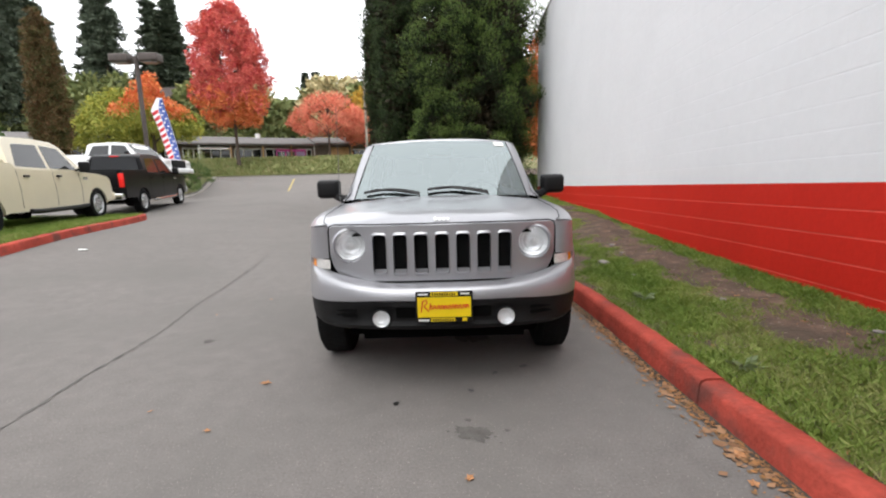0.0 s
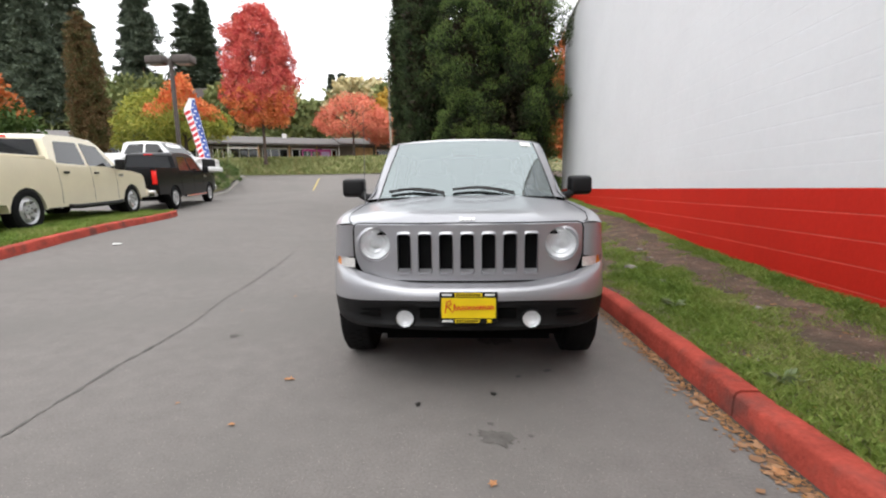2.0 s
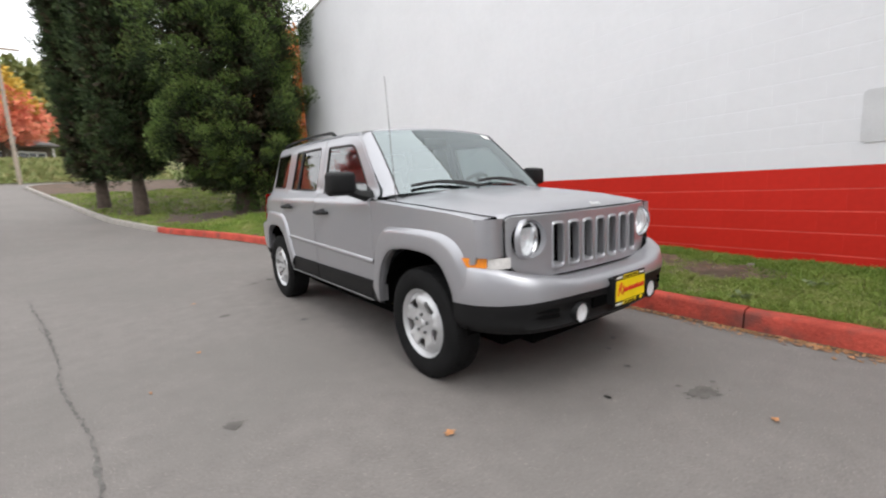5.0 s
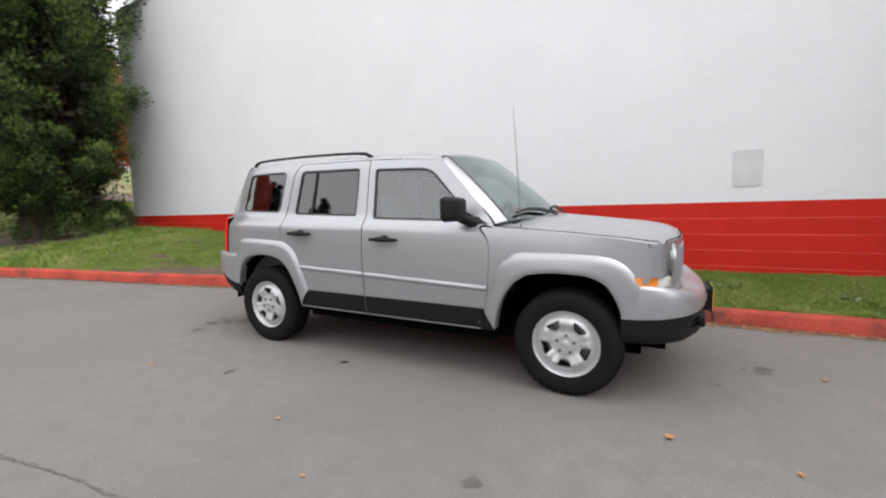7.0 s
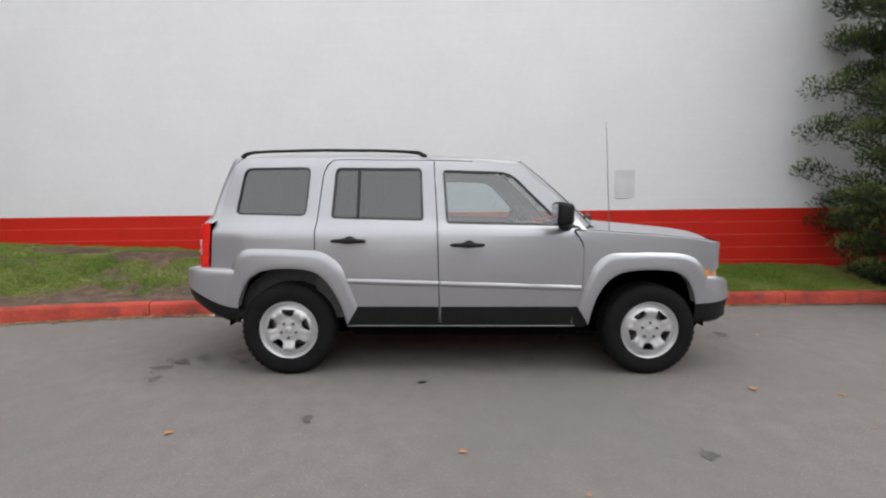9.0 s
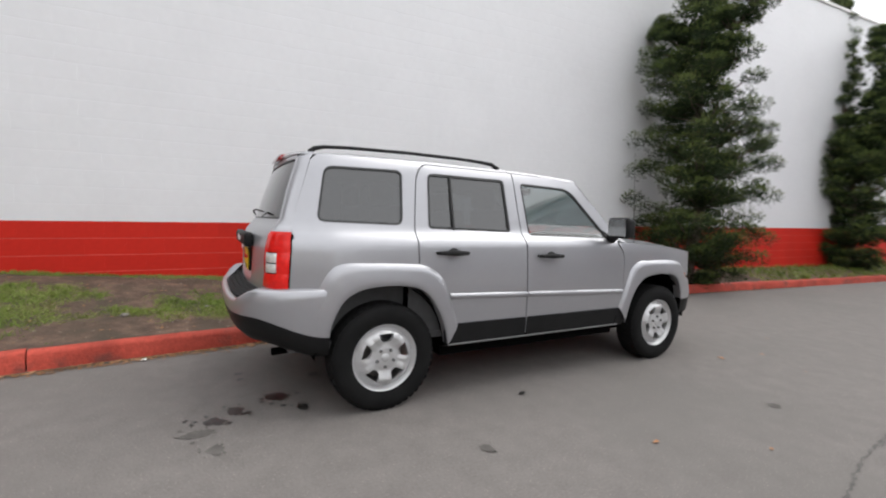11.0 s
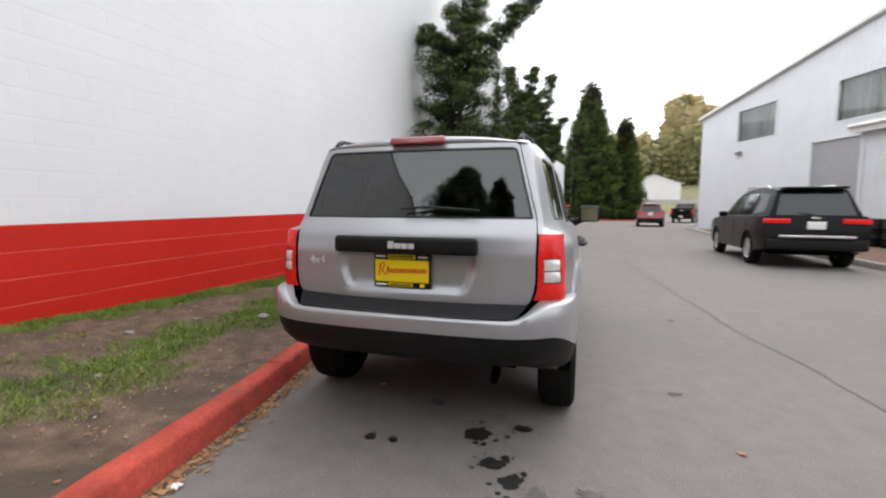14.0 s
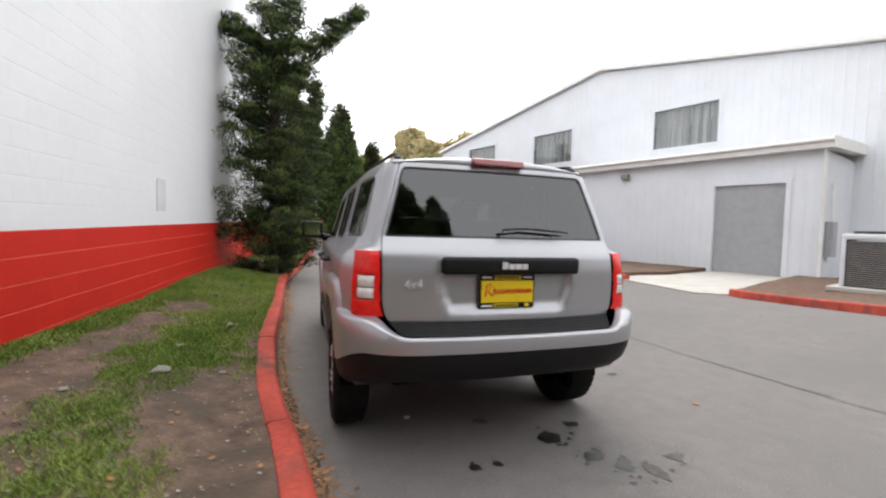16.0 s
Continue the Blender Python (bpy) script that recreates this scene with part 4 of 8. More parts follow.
FACE = fillet([(-0.605, 0.652, 0.06), (0.605, 0.652, 0.06), (0.683, 0.76, 0.08), (0.683, 0.980, 0.04), (-0.683, 0.980, 0.04), (-0.683, 0.76, 0.08)])
LAMP_X, LAMP_Z, LAMP_R = 0.552, 0.860, 0.098
face = mesh_part("grille_panel", *panel(FACE, on_face(), SLOTS + [circle(s * LAMP_X, LAMP_Z, LAMP_R + 0.004) for s in (-1, 1)], 0.03, (0, 1, 0), 0.035), SILVER, suv, "silver panel with seven upright slots")
for c in [0.1235 * i for i in range(-3, 4)]:
    y0 = face_y(c, 0.82)
    def slot_ring(u, w, c=c):
        loop = SLOTS[round(c / 0.1235) + 3]
        i = round(u * len(loop)) % len(loop)
        a = Vector(loop[i])
        m = Vector((c, 0.814))
        p = m + (a - m) * (1 + (0.14 if w == 0 else 0.03 if w < 0.6 else -0.02))
        d = (0.001, 0.010, 0.0)[round(w * 2)]
        return (p.x, face_y(p.x, p.y) - d, p.y)
    mesh_part("slot_surround", *grid(slot_ring, len(SLOTS[0]), 2), SILVER, face, shade=50)
    sill = grid(lambda u, w, c=c: (c - 0.037 + 0.074 * u, face_y(c, 0.71) - 0.012 + 0.055 * w, 0.690 + 0.026 * w), 2, 3)
    mesh_part("slot_sill", *sill, SILVER, face)
    bars = [(c - 0.045, c + 0.045, y0 + 0.058, y0 + 0.066, z, z + 0.004) for z in np.arange(0.70, 0.95, 0.014)] + [(c - 0.04 + 0.014 * i, c - 0.037 + 0.014 * i, y0 + 0.060, y0 + 0.068, 0.70, 0.95) for i in range(6)]
    mesh_part("grille_mesh", *boxes(bars), BLACK_PLASTIC, face, "black honeycomb mesh", shade=0)
mesh_part("panel_gap", *tube([(x, face_y(x, z) + 0.002, z) for x, z in [(-0.615, 0.662), (-0.655, 0.70), (-0.690, 0.76), (-0.690, 0.945), (-0.680, 0.978), (-0.645, 0.988), (-0.4, 0.990), (0.0, 0.991), (0.4, 0.990), (0.645, 0.988), (0.680, 0.978), (0.690, 0.945), (0.690, 0.76), (0.655, 0.70), (0.615, 0.662), (0.56, 0.649), (0.3, 0.647), (0.0, 0.647), (-0.3, 0.647), (-0.56, 0.649), (-0.61, 0.660)]], 0.004, 6), LINER, suv)
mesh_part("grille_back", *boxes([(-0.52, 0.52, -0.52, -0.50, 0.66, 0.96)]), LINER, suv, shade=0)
for sgn in (-1, 1):
    cy = face_y(LAMP_X, LAMP_Z)
    m = Matrix.Translation((sgn * LAMP_X, cy + 0.022, LAMP_Z)) @ Euler((0, 0, radians(-sgn * 14))).to_matrix().to_4x4()

    def turned(profile, seg=32):
        v, f = lathe([(r, -h) for r, h in profile], seg, "y")
        return [m @ Vector((p[0], p[2], p[1])) for p in v], [tuple(reversed(q)) for q in f]
    lampo = mesh_part("headlamp", *turned([(0.112, -0.010), (0.108, 0.012), (0.100, 0.016), (0.094, 0.008), (0.092, -0.02)]), SILVER, suv, "round headlamp in a silver ring", shade=60)
    mesh_part("bezel", *turned([(0.096, 0.010), (0.092, 0.013), (0.088, 0.006), (0.086, -0.02)]), CHROME, lampo, shade=60)
    mesh_part("reflector", *turned([(0.088, -0.002), (0.082, -0.014), (0.073, -0.018), (0.064, -0.028), (0.050, -0.032), (0.036, -0.040), (0.020, -0.041), (0.0, -0.043)], 18), LAMP_BOWL, lampo, shade=0)
    mesh_part("bulb_shield", *turned([(0.0, -0.012), (0.014, -0.014), (0.017, -0.022), (0.016, -0.042)], 20), LAMP_BOWL, lampo)
    mesh_part("lens", *turned([(0.090, 0.004), (0.07, 0.016), (0.04, 0.022), (0.0, 0.024)]), LAMP_GLASS, lampo, "clear lens", shade=60).visible_shadow = False

# corners between fender and front panel
def corner_pt(u, w, out=0.0):
    z = 0.782 + (0.977 - 0.782) * u
    a = Vector((-side_x(-0.455, z), -0.458, z))
    x = 0.686
    b = Vector((-x, face_y(x, z) + 0.006, z))
    c = Vector((-0.785, -0.565, z))
    p = a * (1 - w) ** 2 + c * 2 * w * (1 - w) + b * w * w
    return p + Vector((-0.7, -0.7, 0)) * out


both("fender_corner", grid(corner_pt, 8, 10), SILVER, suv, shade=60)


def marker_pt(u, w, w0=0.0, w1=1.0):
    z = 0.722 + (0.779 - 0.722) * u
    k = w0 + (w1 - w0) * w
    a, b, c = Vector((-side_x(-0.375, z) - 0.004, -0.375, z)), Vector((-0.675, -0.565, z)), Vector((-0.795, -0.525, z))
    return a * (1 - k) ** 2 + c * 2 * k * (1 - k) + b * k * k + Vector((-0.004, -0.006, 0))


both("turn_signal", grid(lambda u, w: marker_pt(u, w, 0.0, 0.50), 4, 8), AMBER, suv, "amber turn signal lens", shade=60)
both("marker_lamp", grid(lambda u, w: marker_pt(u, w, 0.51, 1.0), 4, 8), CLEAR_LENS, suv, "clear marker lamp", shade=60)


# bumpers: a plan curve from the middle to the side, with sections that change on the way
def sweep(plan, mid, end, n=30, blend=(0.25, 1.0), low=None, split=4):
    """plan: (x, y, outward x, outward y) by t; mid and end: sections of (out, z) at t = 0 and 1."""
    def at(u, w):
        t = abs(2 * u - 1)
        sgn = -1 if u < 0.5 else 1
        x, y, ox, oy = plan(t)
        s = w * (len(mid) - 1)
        i = min(len(mid) - 2, int(s))
        f = s - i
        sec = []
        for j in (i, i + 1):
            a, b = mid[j], end[j]
            k = ss(*(low if low and j >= split else blend), t)
            sec.append((a[0] + (b[0] - a[0]) * k, a[1] + (b[1] - a[1]) * k))
        o = sec[0][0] + (sec[1][0] - sec[0][0]) * f
        z = sec[0][1] + (sec[1][1] - sec[0][1]) * f
        return (sgn * (x + ox * o), y + oy * o, z)
    return grid(at, n * 2, len(mid) - 1)


def plan_from(table):
    t_ = [p[0] for p in table]
    def at(t):
        x, y = np.interp(t, t_, [p[1] for p in table]), np.interp(t, t_, [p[2] for p in table])
        e = 0.03
        xa, ya = np.interp(max(0, t - e), t_, [p[1] for p in table]), np.interp(max(0, t - e), t_, [p[2] for p in table])
        xb, yb = np.interp(min(1, t + e), t_, [p[1] for p in table]), np.interp(min(1, t + e), t_, [p[2] for p in table])
        d = Vector((xb - xa, yb - ya)).normalized()
        o = Vector((d.y, -d.x))
        if o.x < -1e-6:
            o = -o
        if t < 0.02:
            o = Vector((0, math.copysign(1, table[0][2] - 0.5)))
        return x, y, o.x, o.y
    return at


def rounded_plan(pts, n=60):
    """A plan curve through points, smoothed, by even steps."""
    p = np.array(pts, float)
    s = np.r_[0, np.cumsum(np.hypot(*np.diff(p, axis=0).T))]
    ts = np.linspace(0, s[-1], n)
    x, y = np.interp(ts, s, p[:, 0]), np.interp(ts, s, p[:, 1])
    for _ in range(10):
        x[1:-1] = (x[:-2] + 2 * x[1:-1] + x[2:]) / 4
        y[1:-1] = (y[:-2] + 2 * y[1:-1] + y[2:]) / 4
    return [(i / (n - 1), x[i], y[i]) for i in range(n)]


PLAN_F = plan_from(rounded_plan([(0, -0.805), (0.2, -0.802), (0.36, -0.785), (0.52, -0.755), (0.66, -0.705), (0.76, -0.62), (0.83, -0.51), (0.862, -0.40), (0.868, -0.32)]))
bump_f = mesh_part("front_bumper", *sweep(PLAN_F, [(-0.17, 0.640), (-0.12, 0.643), (-0.05, 0.642), (-0.024, 0.636), (-0.014, 0.618), (-0.002, 0.588), (-0.004, 0.572), (-0.035, 0.566)], [(-0.05, 0.748), (-0.034, 0.744), (-0.022, 0.736), (-0.016, 0.715), (-0.010, 0.66), (-0.001, 0.59), (-0.004, 0.535), (-0.03, 0.530)], 36), SILVER, suv, "silver upper bumper", shade=50)
mesh_part("lower_bumper", *sweep(PLAN_F, [(-0.03, 0.570), (-0.012, 0.566), (-0.012, 0.535), (-0.03, 0.52), (-0.035, 0.45), (-0.02, 0.42), (-0.06, 0.385), (-0.2, 0.36)], [(-0.025, 0.535), (-0.006, 0.530), (-0.006, 0.50), (-0.008, 0.47), (-0.012, 0.44), (-0.02, 0.41), (-0.04, 0.385), (-0.12, 0.37)], 36), BLACK_PLASTIC, suv, "black textured lower bumper", shade=50)
for sgn in (-1, 1):
    fx = 0.357 * sgn
    def fog(profile, seg=24):
        v, f = lathe([(r, -h) for r, h in profile], seg, "y")
        return [Vector((fx + p[0], -0.768 - p[1] * -1.0, 0.462 + p[2])) for p in [(q[0], q[2], q[1]) for q in v]], [tuple(reversed(q)) for q in f]
    fl = mesh_part("fog_lamp", *fog([(0.060, -0.07), (0.058, 0.004), (0.052, 0.010), (0.048, 0.0)]), BLACK_PLASTIC, suv, "round fog lamp in the black bumper", shade=60)
    mesh_part("reflector", *fog([(0.050, 0.002), (0.041, -0.003), (0.032, -0.004), (0.02, -0.009), (0.0, -0.010)], 14), LAMP_BOWL, fl, shade=0)
    mesh_part("lens", *fog([(0.049, 0.004), (0.033, 0.009), (0.0, 0.011)]), LAMP_GLASS, fl, "clear lens", shade=60).visible_shadow = False
    # blind vents beside the fog lamps
    for z in (0.475, 0.505):
        mesh_part("vent_slot", *grid(lambda u, w, z=z, sgn=sgn: (sgn * (0.50 + 0.17 * u), -0.770 + 0.085 * u ** 1.6 + 0.024 + 0.012 * w, z + 0.016 * (w - 0.5)), 6, 2), LINER, bump_f)
mesh_part("intake", *boxes([(-0.27, 0.27, -0.785, -0.770, 0.47, 0.525)]), LINER, bump_f, "dark lower intake", shade=0)


def number_plate(m, parent_root, rear=False):
    """A yellow dealer plate in a black frame; its script is a plain red squiggle."""
    fr = box_bm((0.318, 0.014, 0.175), (0, 0, 0), 0.006)
    bmesh.ops.transform(fr, matrix=m, verts=fr.verts)
    frame_ob = part("plate_frame", fr, BLACK_PLASTIC, parent_root, "black plate frame")
    def put(name, items, mat, label=""):
        v, f = boxes(items)
        return mesh_part(name, [m @ Vector(p) for p in v], f, mat, frame_ob, label, 0)
    put("plate", [(-0.148, 0.148, -0.0105, -0.0075, -0.058, 0.056)], YELLOW, "yellow dealer plate")
    for piece in ((-0.075, 0.075, -0.010, -0.0072, 0.062, 0.083), (-0.075, 0.060, -0.010, -0.0072, -0.083, -0.064), (0.10, 0.125, -0.010, -0.0072, -0.083, -0.064)):
        put("frame_band", [piece], YELLOW)
    for piece in ((-0.145, -0.09, -0.0098, -0.0072, 0.068, 0.078), (0.09, 0.14, -0.0098, -0.0072, 0.068, 0.078), (-0.145, -0.085, -0.0098, -0.0072, -0.080, -0.070)):
        put("frame_mark", [piece], WHITE_PAINT)
    tagged(put("frame_letters", [(-0.068 + 0.0135 * i, -0.059 + 0.0135 * i, -0.0112, -0.0098, 0.066, 0.079) for i in range(10)] + [(-0.066 + 0.0135 * i, -0.057 + 0.0135 * i, -0.0112, -0.0098, -0.080, -0.068) for i in range(9)], BLACK_PLASTIC), kind="stuff")
    rnd = random.Random(5)
    pts = [(-0.128, -0.028), (-0.118, 0.034), (-0.100, 0.042), (-0.094, 0.024), (-0.112, 0.006), (-0.088, -0.024)]
    x = -0.080
    while x < 0.125:
        hgt = rnd.choice((0.018, 0.020, 0.040, 0.016))
        pts += [(x, -0.010 + 0.02 * (x + 0.08)), (x + 0.004, hgt * 0.6 + 0.02 * (x + 0.08)), (x + 0.011, 0.004 + 0.02 * (x + 0.08)), (x + 0.013, -0.012 + 0.02 * (x + 0.08))]
        x += rnd.uniform(0.017, 0.023)
    pts = [m @ Vector((px, -0.0115, pz)) for px, pz in pts]
    mesh_part("script", *tube(pts, 0.0036, 5), PLATE_RED, frame_ob, "red script line")
    return frame_ob


number_plate(pose(0.004, -0.828, 0.545), suv)
mesh_part("plate_bracket", *boxes([(-0.15, 0.16, -0.82, -0.77, 0.47, 0.615)]), BLACK_PLASTIC, suv, shade=0)
bd = boxes([(-0.048 + 0.025 * i, -0.034 + 0.025 * i, -0.003, 0.003, -0.012, 0.010 if i == 0 else 0.005) for i in range(4)] + [(-0.046, 0.04, -0.002, 0.002, -0.003, 0.001)])
bm_ = Matrix.Translation((0.005, -0.602, 1.014)) @ Euler((radians(-40), 0, 0)).to_matrix().to_4x4()
mesh_part("bonnet_emblem", [bm_ @ Vector(p) for p in bd[0]], bd[1], EMBLEM, hood, "small chrome emblem")

# ---- tail
def tail_y(x, z):
    y = lerp_table([(0.70, 3.368), (0.80, 3.374), (1.0, 3.370), (1.09, 3.352), (1.13, 3.325), (1.17, 3.290), (1.35, 3.235), (1.525, 3.172), (1.60, 3.135)], z)
    return y - 0.05 * (abs(x) / 0.64) ** 2.4


def tail_pt(out=0.0):
    def at(x, z):
        y = tail_y(x, z)
        half = 0.385 - 0.35 * max(0, 0.92 - z)
        rec = ss(0, 0.05, half - abs(x)) * ss(0.785, 0.835, z) * (1 - ss(0.985, 1.0, z))
        return (x, y + out - 0.040 * rec, z)
    return at


TAIL = fillet([(-0.640, 0.755, 0.05), (0.640, 0.755, 0.05), (0.664, 0.85, 0.05), (0.664, 1.12, 0.03), (0.655, 1.19, 0.05), (0.550, 1.575, 0.03), (-0.550, 1.575, 0.03), (-0.655, 1.19, 0.05), (-0.664, 1.12, 0.03), (-0.664, 0.85, 0.05)])
WIN_T = fillet([(-0.644, 1.176, 0.012), (0.644, 1.176, 0.012), (0.543, 1.550, 0.03), (-0.543, 1.550, 0.03)])
gate = mesh_part("tailgate", *[panel(TAIL, tail_pt(), [WIN_T], 0.022, (0, -1, 0), 0.02)][0], SILVER, suv, "silver tailgate", shade=40)
TAIL_GLASS = glass_material("privacy_glass", (0.07, 0.075, 0.08), 0.085)
rg = mesh_part("rear_window", *panel(shrink(WIN_T, -0.004), lambda x, z: (x, tail_y(x, z) - 0.006, z), step=0.06, facing=(0, 1, 0)), TAIL_GLASS, gate, "dark privacy glass")
mesh_part("window_seal", *panel(shrink(WIN_T, -0.003), lambda x, z: (x, tail_y(x, z) - 0.002, z), [shrink(WIN_T, 0.010)], 0.05), SEAL, gate)
mesh_part("rear_wiper", *joined(tube([(0.02 - 0.0, 3.300, 1.195), (0.03, 3.315, 1.225), (-0.10, 3.310, 1.235), (-0.33, 3.300, 1.222)], 0.006, 6), tube([(-0.09, 3.303, 1.236), (-0.20, 3.302, 1.232), (-0.38, 3.292, 1.218)], 0.005, 6)), SEAL, rg, "black rear wiper")
bar = box_bm((0.775, 0.055, 0.088), (-0.005, 3.378, 1.040), 0.02, segments=3)
part("grab_bar", bar, BLACK_PLASTIC, gate, "black tailgate grab bar")
bd2 = boxes([(-0.073 + 0.037 * i, -0.043 + 0.037 * i, -0.004, 0.004, -0.016, 0.020 if i == 3 else 0.010) for i in range(4)] + [(-0.07, 0.066, -0.003, 0.003, -0.003, 0.003)])
mesh_part("tailgate_emblem", [Vector((p[0], p[1] + 3.409, p[2] + 1.041)) for p in bd2[0]], bd2[1], EMBLEM, gate, "small chrome emblem")
number_plate(pose(0.012, 3.352, 0.905, 0, 0, 180), gate, True)
txt = bpy.data.curves.new("badge", "FONT")
txt.body, txt.size, txt.extrude, txt.align_x = "4x4", 0.062, 0.003, "CENTER"
tob = new("badge_4x4", txt)
tmesh = bpy.data.meshes.new_from_object(tob)
bpy.data.objects.remove(tob)
tm = pose(0.515, 3.352, 0.925, 90, 0, 180)
badge = new("badge", tmesh)
tmesh.transform(tm)
tmesh.materials.append(EMBLEM)
badge.parent = gate
tagged(badge, "chrome four-wheel-drive badge")
lampt = box_bm((0.315, 0.05, 0.042), (0.0, 3.150, 1.598), 0.012, segments=3)
for vert in lampt.verts:
    vert.co.y -= 0.03 * (vert.co.z - 1.598) / 0.02 * 0.3
part("high_brake_lamp", lampt, DARK_RED, suv, "red high brake lamp")
def roof_tail(u, w):
    """The rounded rear edge of the roof, down to the tailgate."""
    a = Vector(roof_pt(1, u))
    k = 2 * u - 1
    x = 0.56 * k
    b = Vector((x, tail_y(x, 1.577) + 0.002, 1.577))
    c = Vector((a.x * 0.97, b.y + 0.012, a.z - 0.003))
    return a * (1 - w) ** 2 + c * 2 * w * (1 - w) + b * w * w


mesh_part("roof_rear_edge", *grid(roof_tail, 30, 10), SILVER, suv, shade=60)


def tail_corner(u, w, z0=1.10, z1=1.60, out=0.0):
    z = z0 + (z1 - z0) * u
    ys = lerp_table([(0.775, 3.20), (1.105, 3.182), (1.20, 3.16), (1.55, 3.06), (1.60, 3.02)], z)
    zs = 1.05 if 1.05 < z < 1.1065 else z
    a = Vector((-side_x(ys, zs), ys, z))
    xt = lerp_table([(0.755, 0.644), (0.85, 0.668), (1.12, 0.668), (1.19, 0.659), (1.575, 0.554), (1.62, 0.50)], z)
    b = Vector((-xt, tail_y(xt, z) - 0.004, z))
    c = Vector((-max(side_x(ys + 0.07, zs), xt + 0.04), tail_y(xt, z) - 0.012, z))
    p = a * (1 - w) ** 2 + c * 2 * w * (1 - w) + b * w * w
    return p + Vector((-0.7, 0.7, 0)) * out


both("rear_pillar", grid(lambda u, w: tail_corner(u, w, 1.105, 1.592), 24, 10), SILVER, suv, shade=60)
both("lamp_housing", grid(lambda u, w: tail_corner(u, w, 0.76, 1.11, -0.012), 10, 10), LINER, suv, shade=60)


def lens_strip(z0, z1, w0, w1, mat, root, name, label, out):
    vf = grid(lambda u, w: tail_corner(u, w0 + (w1 - w0) * w, z0, z1, out + 0.004 * math.sin(math.pi * u)), 8, 10)
    return both(name, vf, mat, root, label, 50)


la = lens_strip(0.785, 0.868, 0.01, 1.0, RED_LENS, suv, "tail_lamp", "red tail lamp with clear squares", 0.010)
lens_strip(0.990, 1.106, 0.01, 1.0, RED_LENS, suv, "brake_lens", "red lens", 0.010)
lens_strip(0.868, 0.990, 0.01, 0.37, RED_LENS, suv, "side_lens", "red lens", 0.010)
lens_strip(0.874, 0.924, 0.38, 0.86, CLEAR_LENS, suv, "reversing_lens", "clear lens", 0.008)
lens_strip(0.930, 0.984, 0.38, 0.86, CLEAR_LENS, suv, "reversing_lens", "clear lens", 0.008)
lens_strip(0.868, 0.990, 0.87, 1.0, RED_LENS, suv, "lens_edge", "red lens", 0.010)
PLAN_R = plan_from(rounded_plan([(0, 3.515), (0.3, 3.510), (0.55, 3.490), (0.70, 3.44), (0.80, 3.35), (0.850, 3.22), (0.866, 3.10), (0.868, 3.04), (0.868, 2.985)]))
bump_r = mesh_part("rear_bumper", *sweep(PLAN_R, [(-0.045, 0.700), (-0.030, 0.706), (-0.016, 0.708), (-0.004, 0.702), (0.0, 0.690), (0.0, 0.652), (-0.004, 0.628), (-0.03, 0.622)], [(-0.09, 0.788), (-0.05, 0.786), (-0.012, 0.780), (-0.002, 0.768), (0.0, 0.735), (0.0, 0.62), (-0.004, 0.500), (-0.03, 0.495)], 40, (0.46, 0.66), (0.62, 1.0)), SILVER, suv, "silver rear bumper", shade=50)
mesh_part("bumper_step", *grid(lambda u, w: ((2 * u - 1) * (0.645 - 0.06 * w), 3.330 + 0.150 * w - 0.03 * abs(2 * u - 1) ** 3 * (1 + w), 0.772 - 0.060 * w + 0.006 * math.cos(w * 38) * (w > 0.3) - (0.020 * ss(0.93, 1, w))), 30, 60), STEP_PAD, bump_r, "black ribbed step pad", shade=40)
mesh_part("pad_edge", *grid(lambda u, w: ((2 * u - 1) * (0.588 - 0.008 * w), 3.480 + 0.018 * math.sin(math.pi * w) - 0.06 * abs(2 * u - 1) ** 3, 0.706 - 0.030 * w), 30, 5), LINER, bump_r, "black front edge of the step pad")
mesh_part("lower_bumper", *sweep(PLAN_R, [(-0.03, 0.628), (-0.012, 0.622), (-0.014, 0.59), (-0.04, 0.52), (-0.09, 0.47), (-0.18, 0.44), (-0.3, 0.42)], [(-0.025, 0.500), (-0.006, 0.494), (-0.008, 0.47), (-0.014, 0.44), (-0.025, 0.41), (-0.045, 0.385), (-0.10, 0.365)], 40, (0.62, 1.0)), BLACK_PLASTIC, suv, "black textured lower bumper", shade=50)

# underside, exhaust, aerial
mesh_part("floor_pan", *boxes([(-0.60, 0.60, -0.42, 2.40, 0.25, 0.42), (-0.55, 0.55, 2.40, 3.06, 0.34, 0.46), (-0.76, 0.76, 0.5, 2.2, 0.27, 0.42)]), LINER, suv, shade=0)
# two boxes added behind the bumpers to keep light out from under the car
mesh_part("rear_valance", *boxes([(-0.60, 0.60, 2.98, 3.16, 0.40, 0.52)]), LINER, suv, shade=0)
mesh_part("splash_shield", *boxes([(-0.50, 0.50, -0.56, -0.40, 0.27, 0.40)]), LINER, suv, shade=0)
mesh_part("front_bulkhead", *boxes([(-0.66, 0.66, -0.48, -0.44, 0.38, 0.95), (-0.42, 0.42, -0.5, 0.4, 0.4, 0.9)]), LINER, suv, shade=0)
# pipe takes the near-black so that it sinks into the shade below the car
mesh_part("exhaust_pipe", *tube([(-0.42, 2.9, 0.33), (-0.45, 3.1, 0.34), (-0.46, 3.25, 0.335)], 0.024, 12), LINER, suv, "sooty exhaust tip")
mesh_part("silencer", *tube([(0.35, 2.98, 0.42), (-0.3, 2.98, 0.42)], 0.09, 14), LINER, suv)
